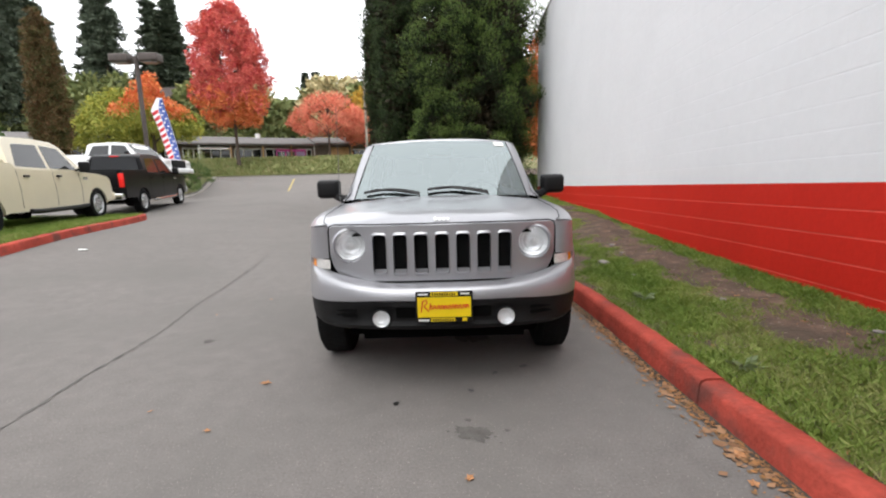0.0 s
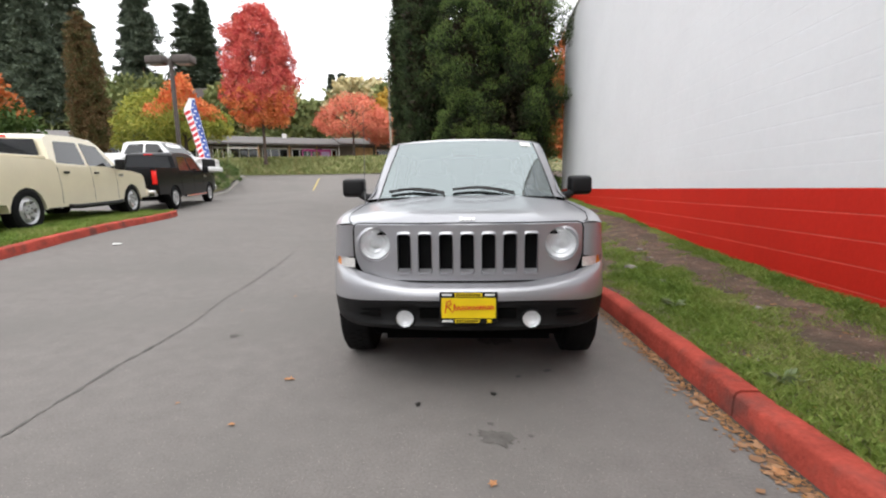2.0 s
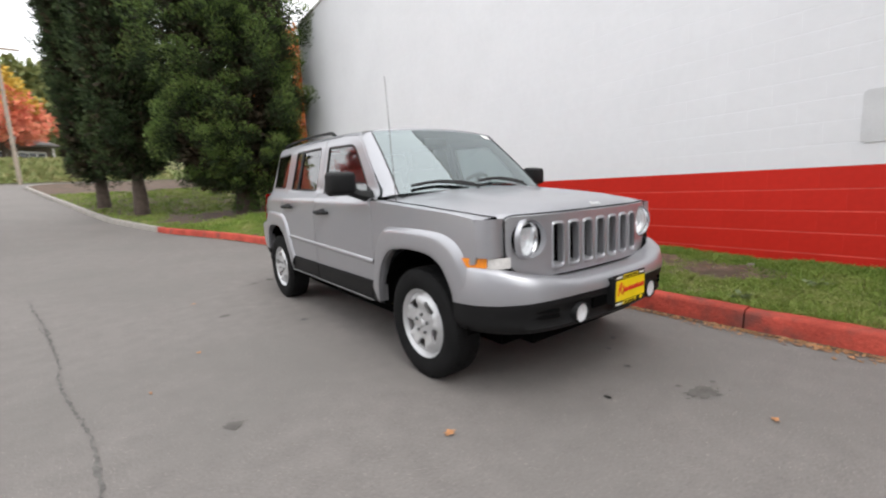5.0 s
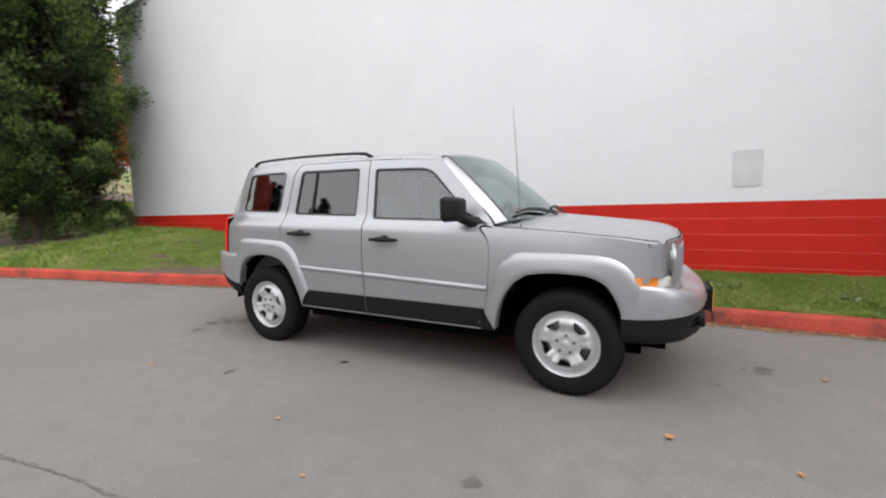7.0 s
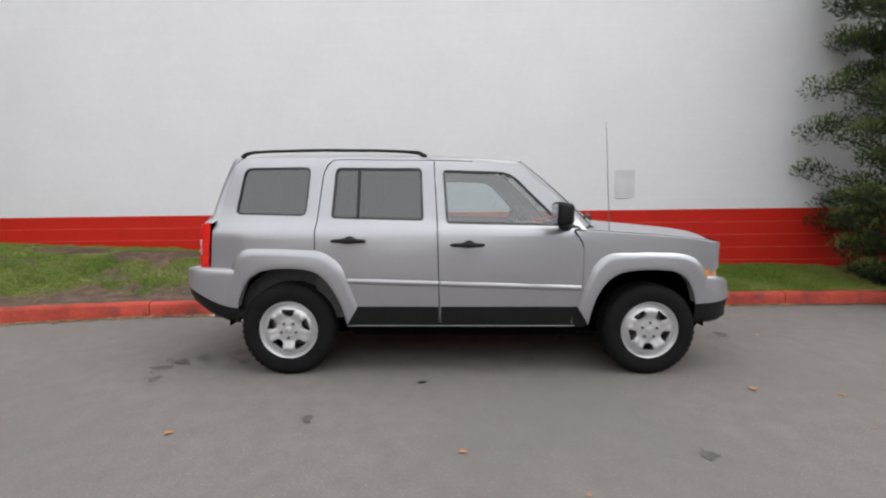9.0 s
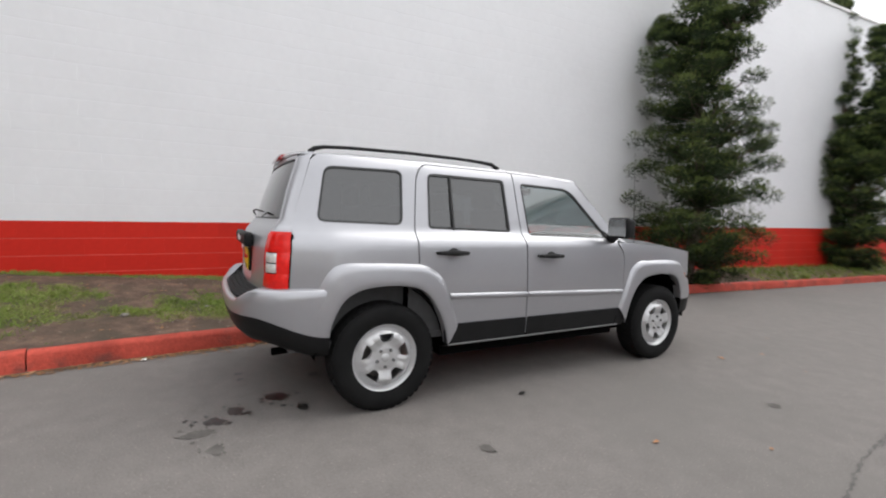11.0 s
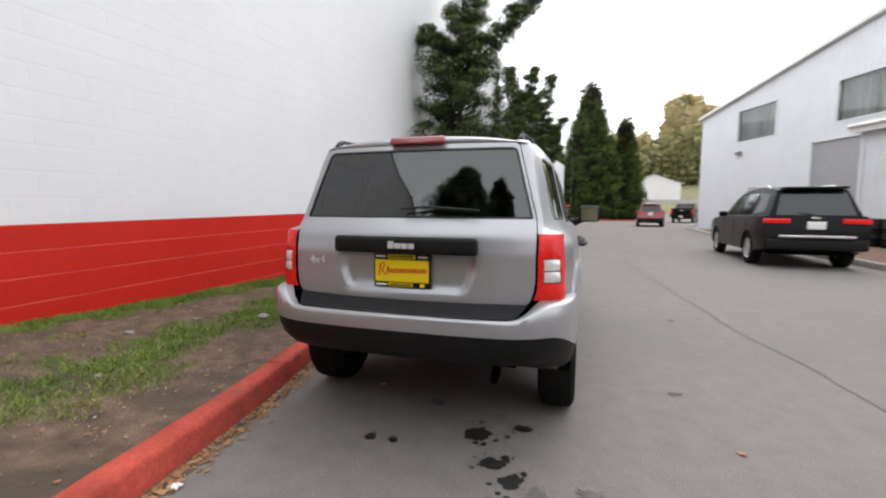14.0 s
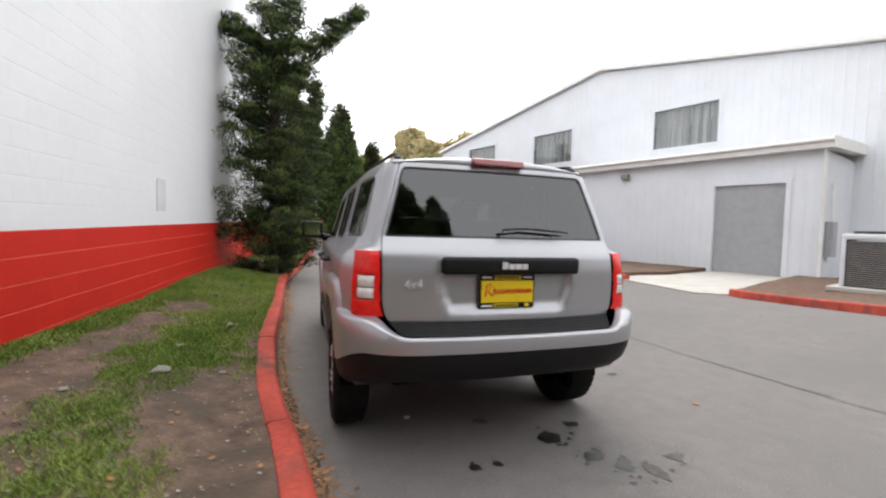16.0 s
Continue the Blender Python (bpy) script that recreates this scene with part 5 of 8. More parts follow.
aerial = mesh_part("aerial", *tube([(-0.793, 0.300, 1.02), (-0.80, 0.305, 1.05), (-0.80, 0.36, 1.83)], 0.004, 6, [0.012, 0.0036, 0.0015]), SILL_GREY, suv, "thin grey whip aerial")

# cabin
mesh_part("dashboard", *grid(lambda u, w: ((2 * u - 1) * 0.70, 0.45 + 0.42 * w, 1.06 + 0.02 * math.sin(math.pi * w) - 0.32 * ss(0.8, 1.0, w)), 10, 12), DASH, suv, "dark grey dashboard")
mesh_part("cabin_floor", *boxes([(-0.78, 0.78, 0.5, 3.2, 0.41, 0.45)]), DASH, suv, shade=0)
both("door_trim", boxes([(-0.765, -0.755, 0.62, 2.45, 0.42, 1.07)]), DASH, suv, shade=0)
both("cargo_trim", boxes([(-0.70, -0.67, 2.46, 3.18, 0.42, 1.12)]), DASH, suv, shade=0)
for sx in (-0.36, 0.36):
    for ry_, tilt, top in ((1.22, 14, 0.62), (2.12, 18, 0.60)):
        st = part("seat", box_bm((0.50, 0.50, 0.16), (sx, ry_ - 0.05, 0.68), 0.05, segments=3), SEAT, suv, "grey cloth seat", 50)
        part("backrest", box_bm((0.48, 0.13, top), (sx, ry_ + 0.27, 1.00), 0.05, turn=Euler((radians(-tilt), 0, 0)).to_matrix(), segments=3), SEAT, st, shade=50)
        part("headrest", box_bm((0.26, 0.10, 0.17), (sx, ry_ + 0.40, 1.385), 0.04, turn=Euler((radians(-8), 0, 0)).to_matrix(), segments=3), SEAT, st, shade=50)
wheel_m = Matrix.Translation((0.36, 0.86, 1.06)) @ Euler((radians(-62), 0, 0)).to_matrix().to_4x4()
wv, wf = lathe([(0.185 + 0.016 * math.cos(a), 0.016 * math.sin(a)) for a in np.linspace(0, 2 * math.pi, 9)], 32, "z")
sw = mesh_part("steering_wheel", [wheel_m @ Vector(p) for p in wv], wf, BLACK_PLASTIC, suv, "black steering wheel")
sp = joined(tube([(-0.18, 0, 0), (0.18, 0, 0)], 0.02), tube([(0, -0.18, 0), (0, 0, 0)], 0.02), lathe([(0.0, -0.03), (0.07, -0.02), (0.07, 0.02), (0.0, 0.04)], 16, "z"))
mesh_part("spokes", [wheel_m @ Vector(p) for p in sp[0]], sp[1], BLACK_PLASTIC, sw)
mir_in = part("interior_mirror", box_bm((0.24, 0.03, 0.065), (0, 0.93, 1.50), 0.012), BLACK_PLASTIC, suv)

# ---- wheels
R_TYRE = 0.337


def rim_surface(r):
    return lerp_table([(0.0, 0.030), (0.06, 0.030), (0.085, 0.022), (0.11, 0.030), (0.135, 0.040), (0.165, 0.028), (0.178, 0.006), (0.188, 0.0), (0.2, 0.004)], r)


def wheel_holes():
    holes = []
    for i in range(5):
        a0 = 2 * math.pi * i / 5 + math.pi / 5
        corners = [(0.098, -0.24, 0.02), (0.098, 0.24, 0.02), (0.161, 0.34, 0.02), (0.161, -0.34, 0.02)]
        holes.append(fillet([(r * math.cos(a0 + a), r * math.sin(a0 + a), q) for r, a, q in corners], 3))
    return holes


def rim_pt(a, b):
    """The disc, with its spokes raised in two ribs."""
    r, ang = math.hypot(a, b), math.atan2(b, a)
    s = math.cos(2.5 * ang) ** 2
    spoke = ss(0.35, 0.75, s) * (1 - 0.6 * ss(0.9, 1.0, s)) * ss(0.07, 0.09, r) * (1 - ss(0.15, 0.178, r))
    return (-rim_surface(r) - 0.007 * spoke, a, b)


RIM = panel(circle(0, 0, 0.190, 48), rim_pt, wheel_holes(), 0.014, (1, 0, 0), 0.022)
TYRE_P = [(0.203, -0.072), (0.212, -0.092), (0.235, -0.103), (0.275, -0.107), (0.305, -0.102), (0.322, -0.090), (0.333, -0.072), (0.337, -0.04), (0.337, 0.04), (0.333, 0.072), (0.322, 0.09), (0.275, 0.107), (0.215, 0.095), (0.2, 0.07)]


def tread_mesh():
    v, f = [], []
    for row, (x0, x1) in enumerate(((-0.082, -0.05), (-0.04, -0.006), (0.006, 0.04), (0.05, 0.082))):
        for i in range(44):
            a = 2 * math.pi * (i + 0.5 * (row % 2)) / 44
            da = 2 * math.pi / 44 * 0.36
            o = len(v)
            for r in (0.330, 0.3405 if abs(x0 + x1) < 0.1 else 0.3365):
                for aa in (a - da, a + da):
                    for x in (x0, x1):
                        v.append((x, r * math.cos(aa), r * math.sin(aa)))
            f += [tuple(o + k for k in q) for q in ((4, 5, 7, 6), (0, 1, 5, 4), (2, 6, 7, 3), (0, 4, 6, 2), (1, 3, 7, 5))]
    return v, f


def shared(name, vf, mat, shade=40):
    me = bpy.data.meshes.new(name)
    me.from_pydata([tuple(p) for p in vf[0]], [], [tuple(q) for q in vf[1]])
    me.update()
    smooth(me, shade)
    me.materials.append(mat)
    return me


WHEEL_SET = {
    "tyre": shared("tyre", lathe(TYRE_P, 56), RUBBER, 30),
    "tread": shared("tread", tread_mesh(), RUBBER, 30),
    "rim": shared("rim", ([(p[0] - 0.058, p[1], p[2]) for p in RIM[0]], RIM[1]), SILVER_WHEEL, 35),
    "rim_lip": shared("rim_lip", lathe([(0.186, -0.056), (0.190, -0.060), (0.197, -0.066), (0.206, -0.086), (0.211, -0.090), (0.213, -0.084)], 48), SILVER_WHEEL, 60),
    "barrel": shared("barrel", lathe([(0.195, -0.06), (0.175, 0.05), (0.16, 0.09)], 32), STEEL, 60),
    "brake_disc": shared("brake_disc", lathe([(0.0, 0.0), (0.145, 0.0), (0.145, 0.02), (0.0, 0.02)], 28), STEEL, 30),
    "hub_cap": shared("hub_cap", lathe([(0.0, -0.095), (0.020, -0.094), (0.026, -0.090), (0.028, -0.080)], 20), SILVER_WHEEL, 50),
    "lug_nut": shared("lug_nut", lathe([(0.0, -0.102), (0.008, -0.101), (0.0115, -0.096), (0.0115, -0.080)], 6), SILL_GREY, 30),
}


def wheel_at(root, x, y, z, turn=0.0, scale=1.0, steer=0.0, spin=0.0):
    """A wheel with its own parts; x < 0 faces left."""
    w = new("wheel")
    w.empty_display_size = 0.1
    w.parent = root
    w.matrix_basis = pose(x, y, z, spin, 0, steer + (0 if x < 0 else 180)) @ Matrix.Diagonal((scale, scale, scale, 1))
    for name in ("tyre", "rim", "rim_lip", "barrel", "brake_disc", "hub_cap"):
        new(name, WHEEL_SET[name]).parent = w
    tread = new("tread", WHEEL_SET["tread"])
    tread.parent = w
    tagged(tread, kind="stuff")
    for i in range(5):
        a = 2 * math.pi * i / 5
        n = new("lug_nut", WHEEL_SET["lug_nut"])
        n.parent = w
        n.location = (0, 0.056 * math.cos(a), 0.056 * math.sin(a))
    return w


for wx, wy, sp_ in ((-0.765, 0.0, 20), (-0.765, 2.635, 55), (0.765, 0.0, 0), (0.765, 2.635, 30)):
    wheel_at(suv, wx, wy, 0.335, spin=sp_)
# ---------------------------------------------------------------- vegetation


def leaf_material(name, stops, rough=0.65):
    """Leaves whose colour differs from leaf to leaf."""
    m = bpy.data.materials.new(name)
    m.use_nodes = True
    n, l = m.node_tree.nodes, m.node_tree.links
    b = n["Principled BSDF"]
    b.inputs["Roughness"].default_value = rough
    b.inputs["Specular IOR Level"].default_value = 0.25
    g, r, co, no, mx = n.new("ShaderNodeNewGeometry"), n.new("ShaderNodeValToRGB"), n.new("ShaderNodeTexCoord"), n.new("ShaderNodeTexNoise"), n.new("ShaderNodeMix")
    while len(r.color_ramp.elements) < len(stops):
        r.color_ramp.elements.new(0.5)
    for i, c in enumerate(stops):
        r.color_ramp.elements[i].position = i / max(1, len(stops) - 1)
        r.color_ramp.elements[i].color = (*c, 1)
    no.inputs["Scale"].default_value = 1.4
    sp = n.new("ShaderNodeMapRange")
    sp.inputs[1].default_value, sp.inputs[2].default_value = 0.32, 0.68
    l.new(co.outputs["Object"], no.inputs["Vector"])
    mx.data_type = "FLOAT"
    mx.inputs[0].default_value = 0.5
    l.new(g.outputs["Random Per Island"], mx.inputs[2])
    l.new(no.outputs["Fac"], sp.inputs[0])
    l.new(sp.outputs[0], mx.inputs[3])
    l.new(mx.outputs[0], r.inputs[0])
    l.new(r.outputs[0], b.inputs["Base Color"])
    return m


BARK = material("bark", (0.075, 0.055, 0.042), 0.9, vary=0.35, scale=7, bump=0.8, bump_scale=30)
# evergreen leaves in pairs: one tone for the shaded side, one for the lit
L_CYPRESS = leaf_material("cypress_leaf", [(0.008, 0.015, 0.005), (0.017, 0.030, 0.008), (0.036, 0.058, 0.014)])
L_CYPRESS_LIT = leaf_material("cypress_lit_leaf", [(0.046, 0.082, 0.018), (0.092, 0.142, 0.032), (0.175, 0.225, 0.062)])
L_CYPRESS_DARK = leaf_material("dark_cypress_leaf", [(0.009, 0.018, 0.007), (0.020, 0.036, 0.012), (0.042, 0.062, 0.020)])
L_DARK_LIT = leaf_material("dark_cypress_lit_leaf", [(0.024, 0.042, 0.016), (0.048, 0.074, 0.027), (0.082, 0.110, 0.040)])
L_INNER = leaf_material("shaded_brown_needle", [(0.014, 0.012, 0.006), (0.030, 0.024, 0.012), (0.050, 0.032, 0.018)])
L_PINE = leaf_material("pine_needle", [(0.010, 0.021, 0.008), (0.025, 0.043, 0.014), (0.048, 0.072, 0.022)])
L_PINE_LIT = leaf_material("pine_lit_needle", [(0.062, 0.095, 0.026), (0.110, 0.150, 0.042), (0.165, 0.195, 0.062)])
# far needles lightened and greyed: distance haze is in the colour
L_FIR = leaf_material("hazed_fir_needle", [(0.045, 0.065, 0.045), (0.085, 0.108, 0.072), (0.13, 0.15, 0.10)])
L_RED = leaf_material("red_maple_leaf", [(0.42, 0.050, 0.062), (0.62, 0.110, 0.108), (0.70, 0.200, 0.140), (0.52, 0.062, 0.085)])
L_ORANGE = leaf_material("orange_maple_leaf", [(0.62, 0.110, 0.055), (0.74, 0.200, 0.085), (0.70, 0.290, 0.085), (0.58, 0.090, 0.060)])
L_CORAL = leaf_material("coral_maple_leaf", [(0.62, 0.150, 0.105), (0.76, 0.260, 0.170), (0.72, 0.330, 0.190)])
L_YELLOW = leaf_material("yellow_green_leaf", [(0.170, 0.215, 0.045), (0.310, 0.330, 0.060), (0.480, 0.400, 0.075)])
L_GOLD = leaf_material("golden_leaf", [(0.455, 0.286, 0.052), (0.585, 0.390, 0.065), (0.325, 0.260, 0.065)])
L_OLIVE = leaf_material("olive_brown_leaf", [(0.045, 0.055, 0.018), (0.085, 0.085, 0.028), (0.165, 0.085, 0.040), (0.055, 0.075, 0.026)])
L_RUST = leaf_material("rust_leaf", [(0.390, 0.104, 0.039), (0.585, 0.182, 0.052), (0.390, 0.156, 0.065)])
L_GREEN = leaf_material("shrub_leaf", [(0.035, 0.070, 0.017), (0.070, 0.119, 0.028), (0.119, 0.168, 0.042)])
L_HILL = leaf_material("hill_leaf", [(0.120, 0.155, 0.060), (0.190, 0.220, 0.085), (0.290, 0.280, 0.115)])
# next two are paled and dulled, with the haze of distance painted in
L_VALLEY = leaf_material("hazed_valley_leaf", [(0.200, 0.225, 0.110), (0.310, 0.310, 0.150), (0.440, 0.370, 0.170)])
L_HILL_GOLD = leaf_material("hazed_autumn_leaf", [(0.380, 0.375, 0.220), (0.540, 0.490, 0.280), (0.640, 0.520, 0.300), (0.450, 0.440, 0.270)])


def leaves(centres, out, size, rng, width=0.45, spread=0.8):
    """Rhombic leaves at points: each points along out, with a random turn."""
    n = len(centres)
    d = out + rng.normal(0, spread, (n, 3))
    d /= np.linalg.norm(d, axis=1)[:, None] + 1e-9
    s = np.cross(d, rng.normal(0, 1, (n, 3)))
    s /= np.linalg.norm(s, axis=1)[:, None] + 1e-9
    ln = size * rng.uniform(0.65, 1.35, n)[:, None]
    mid = centres + d * ln * 0.5
    nrm = np.cross(d, s)
    v = np.stack([centres, mid + s * ln * width * 0.5 + nrm * ln * 0.06, centres + d * ln, mid - s * ln * width * 0.5 + nrm * ln * 0.06], 1).reshape(-1, 3)
    return v


def leaf_part(name, v, mat, parent, label=""):
    n = len(v) // 4
    me = bpy.data.meshes.new(name)
    me.vertices.add(len(v))
    me.vertices.foreach_set("co", np.asarray(v, np.float32).ravel())
    me.loops.add(len(v))
    me.loops.foreach_set("vertex_index", np.arange(len(v), dtype=np.int32))
    me.polygons.add(n)
    me.polygons.foreach_set("loop_start", np.arange(0, len(v), 4, dtype=np.int32))
    me.update(calc_edges=True)
    me.materials.append(mat)
    ob = new(name, me)
    ob.parent = parent
    return tagged(ob, label)


def clumps(centres, outs, per, radius, size, rng, flat=0.7, width=0.45, spread=0.7):
    """Clumps of leaves round centres, each facing out."""
    n = len(centres)
    c = np.repeat(centres, per, 0)
    o = np.repeat(outs, per, 0)
    off = rng.normal(0, 1, (n * per, 3))
    off /= np.linalg.norm(off, axis=1)[:, None]
    off *= (rng.uniform(0, 1, (n * per, 1)) ** 0.45)
    r = np.repeat(radius if np.ndim(radius) else np.full(n, radius), per)[:, None]
    p = c + off * r * np.array([1, 1, flat])
    return leaves(p, o * 0.8 + off * 1.0, size, rng, width, spread)


def trunk_part(parent, height, r0, lean=(0, 0), name="trunk", mat=None, wob=0.05, seed=0, r1=0.02, base=-0.15):
    rnd = random.Random(seed)
    pts, rad = [], []
    for i in range(10):
        t = i / 9
        pts.append((lean[0] * t + rnd.uniform(-wob, wob) * t, lean[1] * t + rnd.uniform(-wob, wob) * t, base + (height - base) * t))
        rad.append((r0 * (1.25 if i == 0 else 1.0)) * (1 - t) + r1 * t)
    mesh_part(name, *tube(pts, r0, 10, rad), mat or BARK, parent, shade=60)
    return pts


def crown_shell(n, rng, height, z0, radius_at, lump=0.22, seed=0):
    """Points on an uneven crown with their outward directions; radius_at by height share."""
    h = rng.uniform(0, 1, n * 3)
    w = np.array([radius_at(t) for t in h])
    keep = rng.uniform(0, 1, n * 3) < w / w.max()
    h, w = h[keep][:n], w[keep][:n]
    a = rng.uniform(0, 2 * math.pi, len(h))
    lumps = np.array([noise.noise((math.cos(q) * 2.2 + seed, math.sin(q) * 2.2, t * height * 0.55)) for q, t in zip(a, h)])
    r = w * (1 + lump * lumps) * rng.uniform(0.86, 1.02, len(h))
    p = np.stack([r * np.cos(a), r * np.sin(a), z0 + h * height], 1)
    o = np.stack([np.cos(a), np.sin(a), np.full(len(h), 0.35)], 1)
    return p, o


def tufts(centres, outs, per, radius, size, rng, stretch=0.6, width=0.30, lit_from=0.30, flat=1.0):
    """Rounded sprays of leaves in two lots: a shaded colour within, a lit colour on the outer and upper side."""
    n = len(centres)
    ax = outs / (np.linalg.norm(outs, axis=1)[:, None] + 1e-9)
    off = rng.normal(0, 1, (n * per, 3))
    off /= np.linalg.norm(off, axis=1)[:, None]
    off *= rng.uniform(0, 1, (n * per, 1)) ** 0.38
    a = np.repeat(ax, per, 0)
    along = (off * a).sum(1)[:, None]
    r = np.repeat(radius, per)[:, None]
    p = np.repeat(centres, per, 0) + (off + a * along * stretch) * r * np.array([1, 1, flat])
    sel = (along[:, 0] + 0.35 * off[:, 2] + rng.normal(0, 0.18, n * per)) > lit_from
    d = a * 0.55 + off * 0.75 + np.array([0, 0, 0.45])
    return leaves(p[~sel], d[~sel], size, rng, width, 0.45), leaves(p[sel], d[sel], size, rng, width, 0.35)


def cypress(at, height, radius, mats, label, seed, n=700, per=46, z0=0.35, size=0.17, clump=0.30, lump=0.3, shape=None, deep=0.16):
    """A dense upright evergreen: sprays set at uneven depth round a trunk, with dark gaps between them."""
    rng = np.random.default_rng(seed)
    t = thing("evergreen_tree", label, "tree", "evergreens", Matrix.Translation(at))
    trunk_part(t, height * 0.9, radius * 0.11 + 0.08, seed=seed)
    shape = shape or [(0, 0.62), (0.08, 0.86), (0.25, 1.0), (0.5, 0.93), (0.72, 0.70), (0.88, 0.40), (0.97, 0.14), (1.0, 0.03)]
    p, o = crown_shell(n, rng, height - z0, z0, lambda k: radius * lerp_table(shape, k), lump, seed)
    p[:, :2] *= (1 - deep * rng.uniform(0, 1, (len(p), 1)) ** 1.5)
    o[:, 2] = rng.uniform(0.25, 1.1, len(o))
    shade_side, lit_side = tufts(p, o, per, rng.uniform(0.55, 1.25, len(p)) * clump, size, rng)
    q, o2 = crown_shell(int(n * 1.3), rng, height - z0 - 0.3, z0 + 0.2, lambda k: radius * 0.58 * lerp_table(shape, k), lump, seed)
    # dead inner foliage is brown; its dark tone also stands for shade in gaps
    leaf_part("inner_crown", clumps(q, o2, max(12, per // 5), clump * 1.5, size * 2.2, rng), L_INNER, t, "brown inner foliage, darkened for shade")
    # light on each spray is put into the colour: darker within, brighter outside
    leaf_part("crown", shade_side, mats[0], t)
    leaf_part("young_growth", lit_side, mats[1], t, "outer leaves in a brighter, lit green")
    limbs = []
    for i in range(11):
        a, z = rng.uniform(0, 6.28), z0 + (height - z0) * (0.01 + 0.08 * i)
        rr = radius * 0.75 * lerp_table(shape, (z - z0) / (height - z0))
        limbs.append(tube([(0, 0, z), (rr * 0.5 * math.cos(a), rr * 0.5 * math.sin(a), z + 0.1), (rr * math.cos(a), rr * math.sin(a), z + 0.45)], 0.03, 5, [0.05, 0.035, 0.015]))
    tagged(mesh_part("limbs", *joined(*limbs), BARK, t), kind="stuff")
    return t


def shore_pine(at, leaders, label, seed, per=330, size=0.062, pad=0.25):
    """A wind-shaped pine: bent leaders given as (x, z, reach) points, each with separate flat pads of needles and gaps."""
    rng = np.random.default_rng(seed)
    rnd = random.Random(seed)
    t = thing("pine_tree", label, "tree", "pines by the wall", Matrix.Translation(at))
    wood, cen, out, rad = [], [], [], []
    for lead in leaders:
        pts = [Vector((x, 0.22 * math.sin(z * 1.3 + seed), z)) for x, z, _ in lead]
        top = lead[-1][1]
        wood.append(tube(pts, 0.05, 8, [max(0.014, 0.115 * (1 - z / (top + 0.3))) for _, z, _ in lead]))
        for (a, b), (_, _, ra), (_, _, rb) in zip(zip(pts, pts[1:]), lead, lead[1:]):
            steps = max(1, int((b - a).length / 0.145))
            for j in range(steps):
                k = (j + rnd.random()) / steps
                base = a.lerp(b, k)
                reach = ra + (rb - ra) * k
                for _ in range(6 if reach > 0.55 else 3):
                    q = rnd.uniform(0, 2 * math.pi)
                    ln = reach * rnd.choice((0.35, 0.55, 0.75, 0.9, 1.05)) + 0.06
                    tip = base + Vector((math.cos(q) * ln, math.sin(q) * ln, ln * rnd.uniform(0.05, 0.5)))
                    wood.append(tube([base, base.lerp(tip, 0.55) - Vector((0, 0, 0.05)), tip], 0.012, 4, [0.022, 0.014, 0.006]))
                    for f in ((0.5, 1.0) if ln > 0.4 else (1.0,)):
                        cen.append(tuple(base.lerp(tip, f) + Vector((rnd.uniform(-1, 1), rnd.uniform(-1, 1), rnd.uniform(-0.4, 0.6))) * 0.06))
                        out.append((math.cos(q) * 0.55, math.sin(q) * 0.55, 0.6))
                        rad.append(pad * rnd.uniform(0.55, 1.0) * (0.75 + 0.35 * min(1.0, reach)))
        for f in (0.0, 0.12):
            cen.append(tuple(pts[-1] - Vector((0, 0, f))))
            out.append((0, 0, 1))
            rad.append(0.12)
    mesh_part("trunk", *joined(*wood), BARK, t, shade=60)
    shade_side, lit_side = tufts(np.array(cen), np.array(out), per, np.array(rad) * 1.15, size, rng, 0.1, 0.24, 0.42, 0.62)
    # same split for the pads: lit tops and shaded undersides by leaf colour
    leaf_part("crown", shade_side, L_PINE, t)
    leaf_part("young_growth", lit_side, L_PINE_LIT, t, "needle tips in a lighter, lit green")
    return t


def broadleaf(at, height, radius, z0, mats, label, seed, n=330, per=34, size=0.26, shape=None, clump=0.55, trunk_r=0.16, name="maple_tree", lump=0.35, group="autumn trees"):
    """An autumn tree: trunk, limbs, and a crown of clumps; mats are (share of height, material) from below."""
    rng = np.random.default_rng(seed)
    t = thing(name, label, "tree", group, Matrix.Translation(at))
    trunk_part(t, height * 0.93, trunk_r, seed=seed)
    shape = shape or [(0, 0.55), (0.12, 0.95), (0.3, 1.0), (0.55, 0.78), (0.8, 0.48), (0.94, 0.2), (1.0, 0.04)]
    limbs = []
    rnd = random.Random(seed)
    for i in range(16):
        k = 0.02 + 0.055 * i
        z = z0 * 0.85 + (height - z0) * k
        a = i * 2.4
        rr = radius * 0.85 * lerp_table(shape, min(1, k + 0.08))
        limbs.append(tube([(0, 0, z), (rr * 0.45 * math.cos(a), rr * 0.45 * math.sin(a), z + rr * 0.35), (rr * math.cos(a + 0.2), rr * math.sin(a + 0.2), z + rr * 0.7)], 0.03, 5, [trunk_r * 0.4, trunk_r * 0.25, 0.012]))
    tagged(mesh_part("limbs", *joined(*limbs), BARK, t), kind="stuff")
    p, o = crown_shell(n, rng, height - z0, z0, lambda k: radius * lerp_table(shape, k), lump, seed)
    q, o2 = crown_shell(n // 2, rng, height - z0 - 0.4, z0 + 0.2, lambda k: radius * 0.62 * lerp_table(shape, k), lump, seed)
    p, o = np.concatenate([p, q]), np.concatenate([o, o2])
    share = (p[:, 2] - z0) / (height - z0) + rng.normal(0, 0.09, len(p))
    lo = -9.0
    for i, (hi, mat) in enumerate(mats):
        sel = (share >= lo) & (share < hi)
        lo = hi
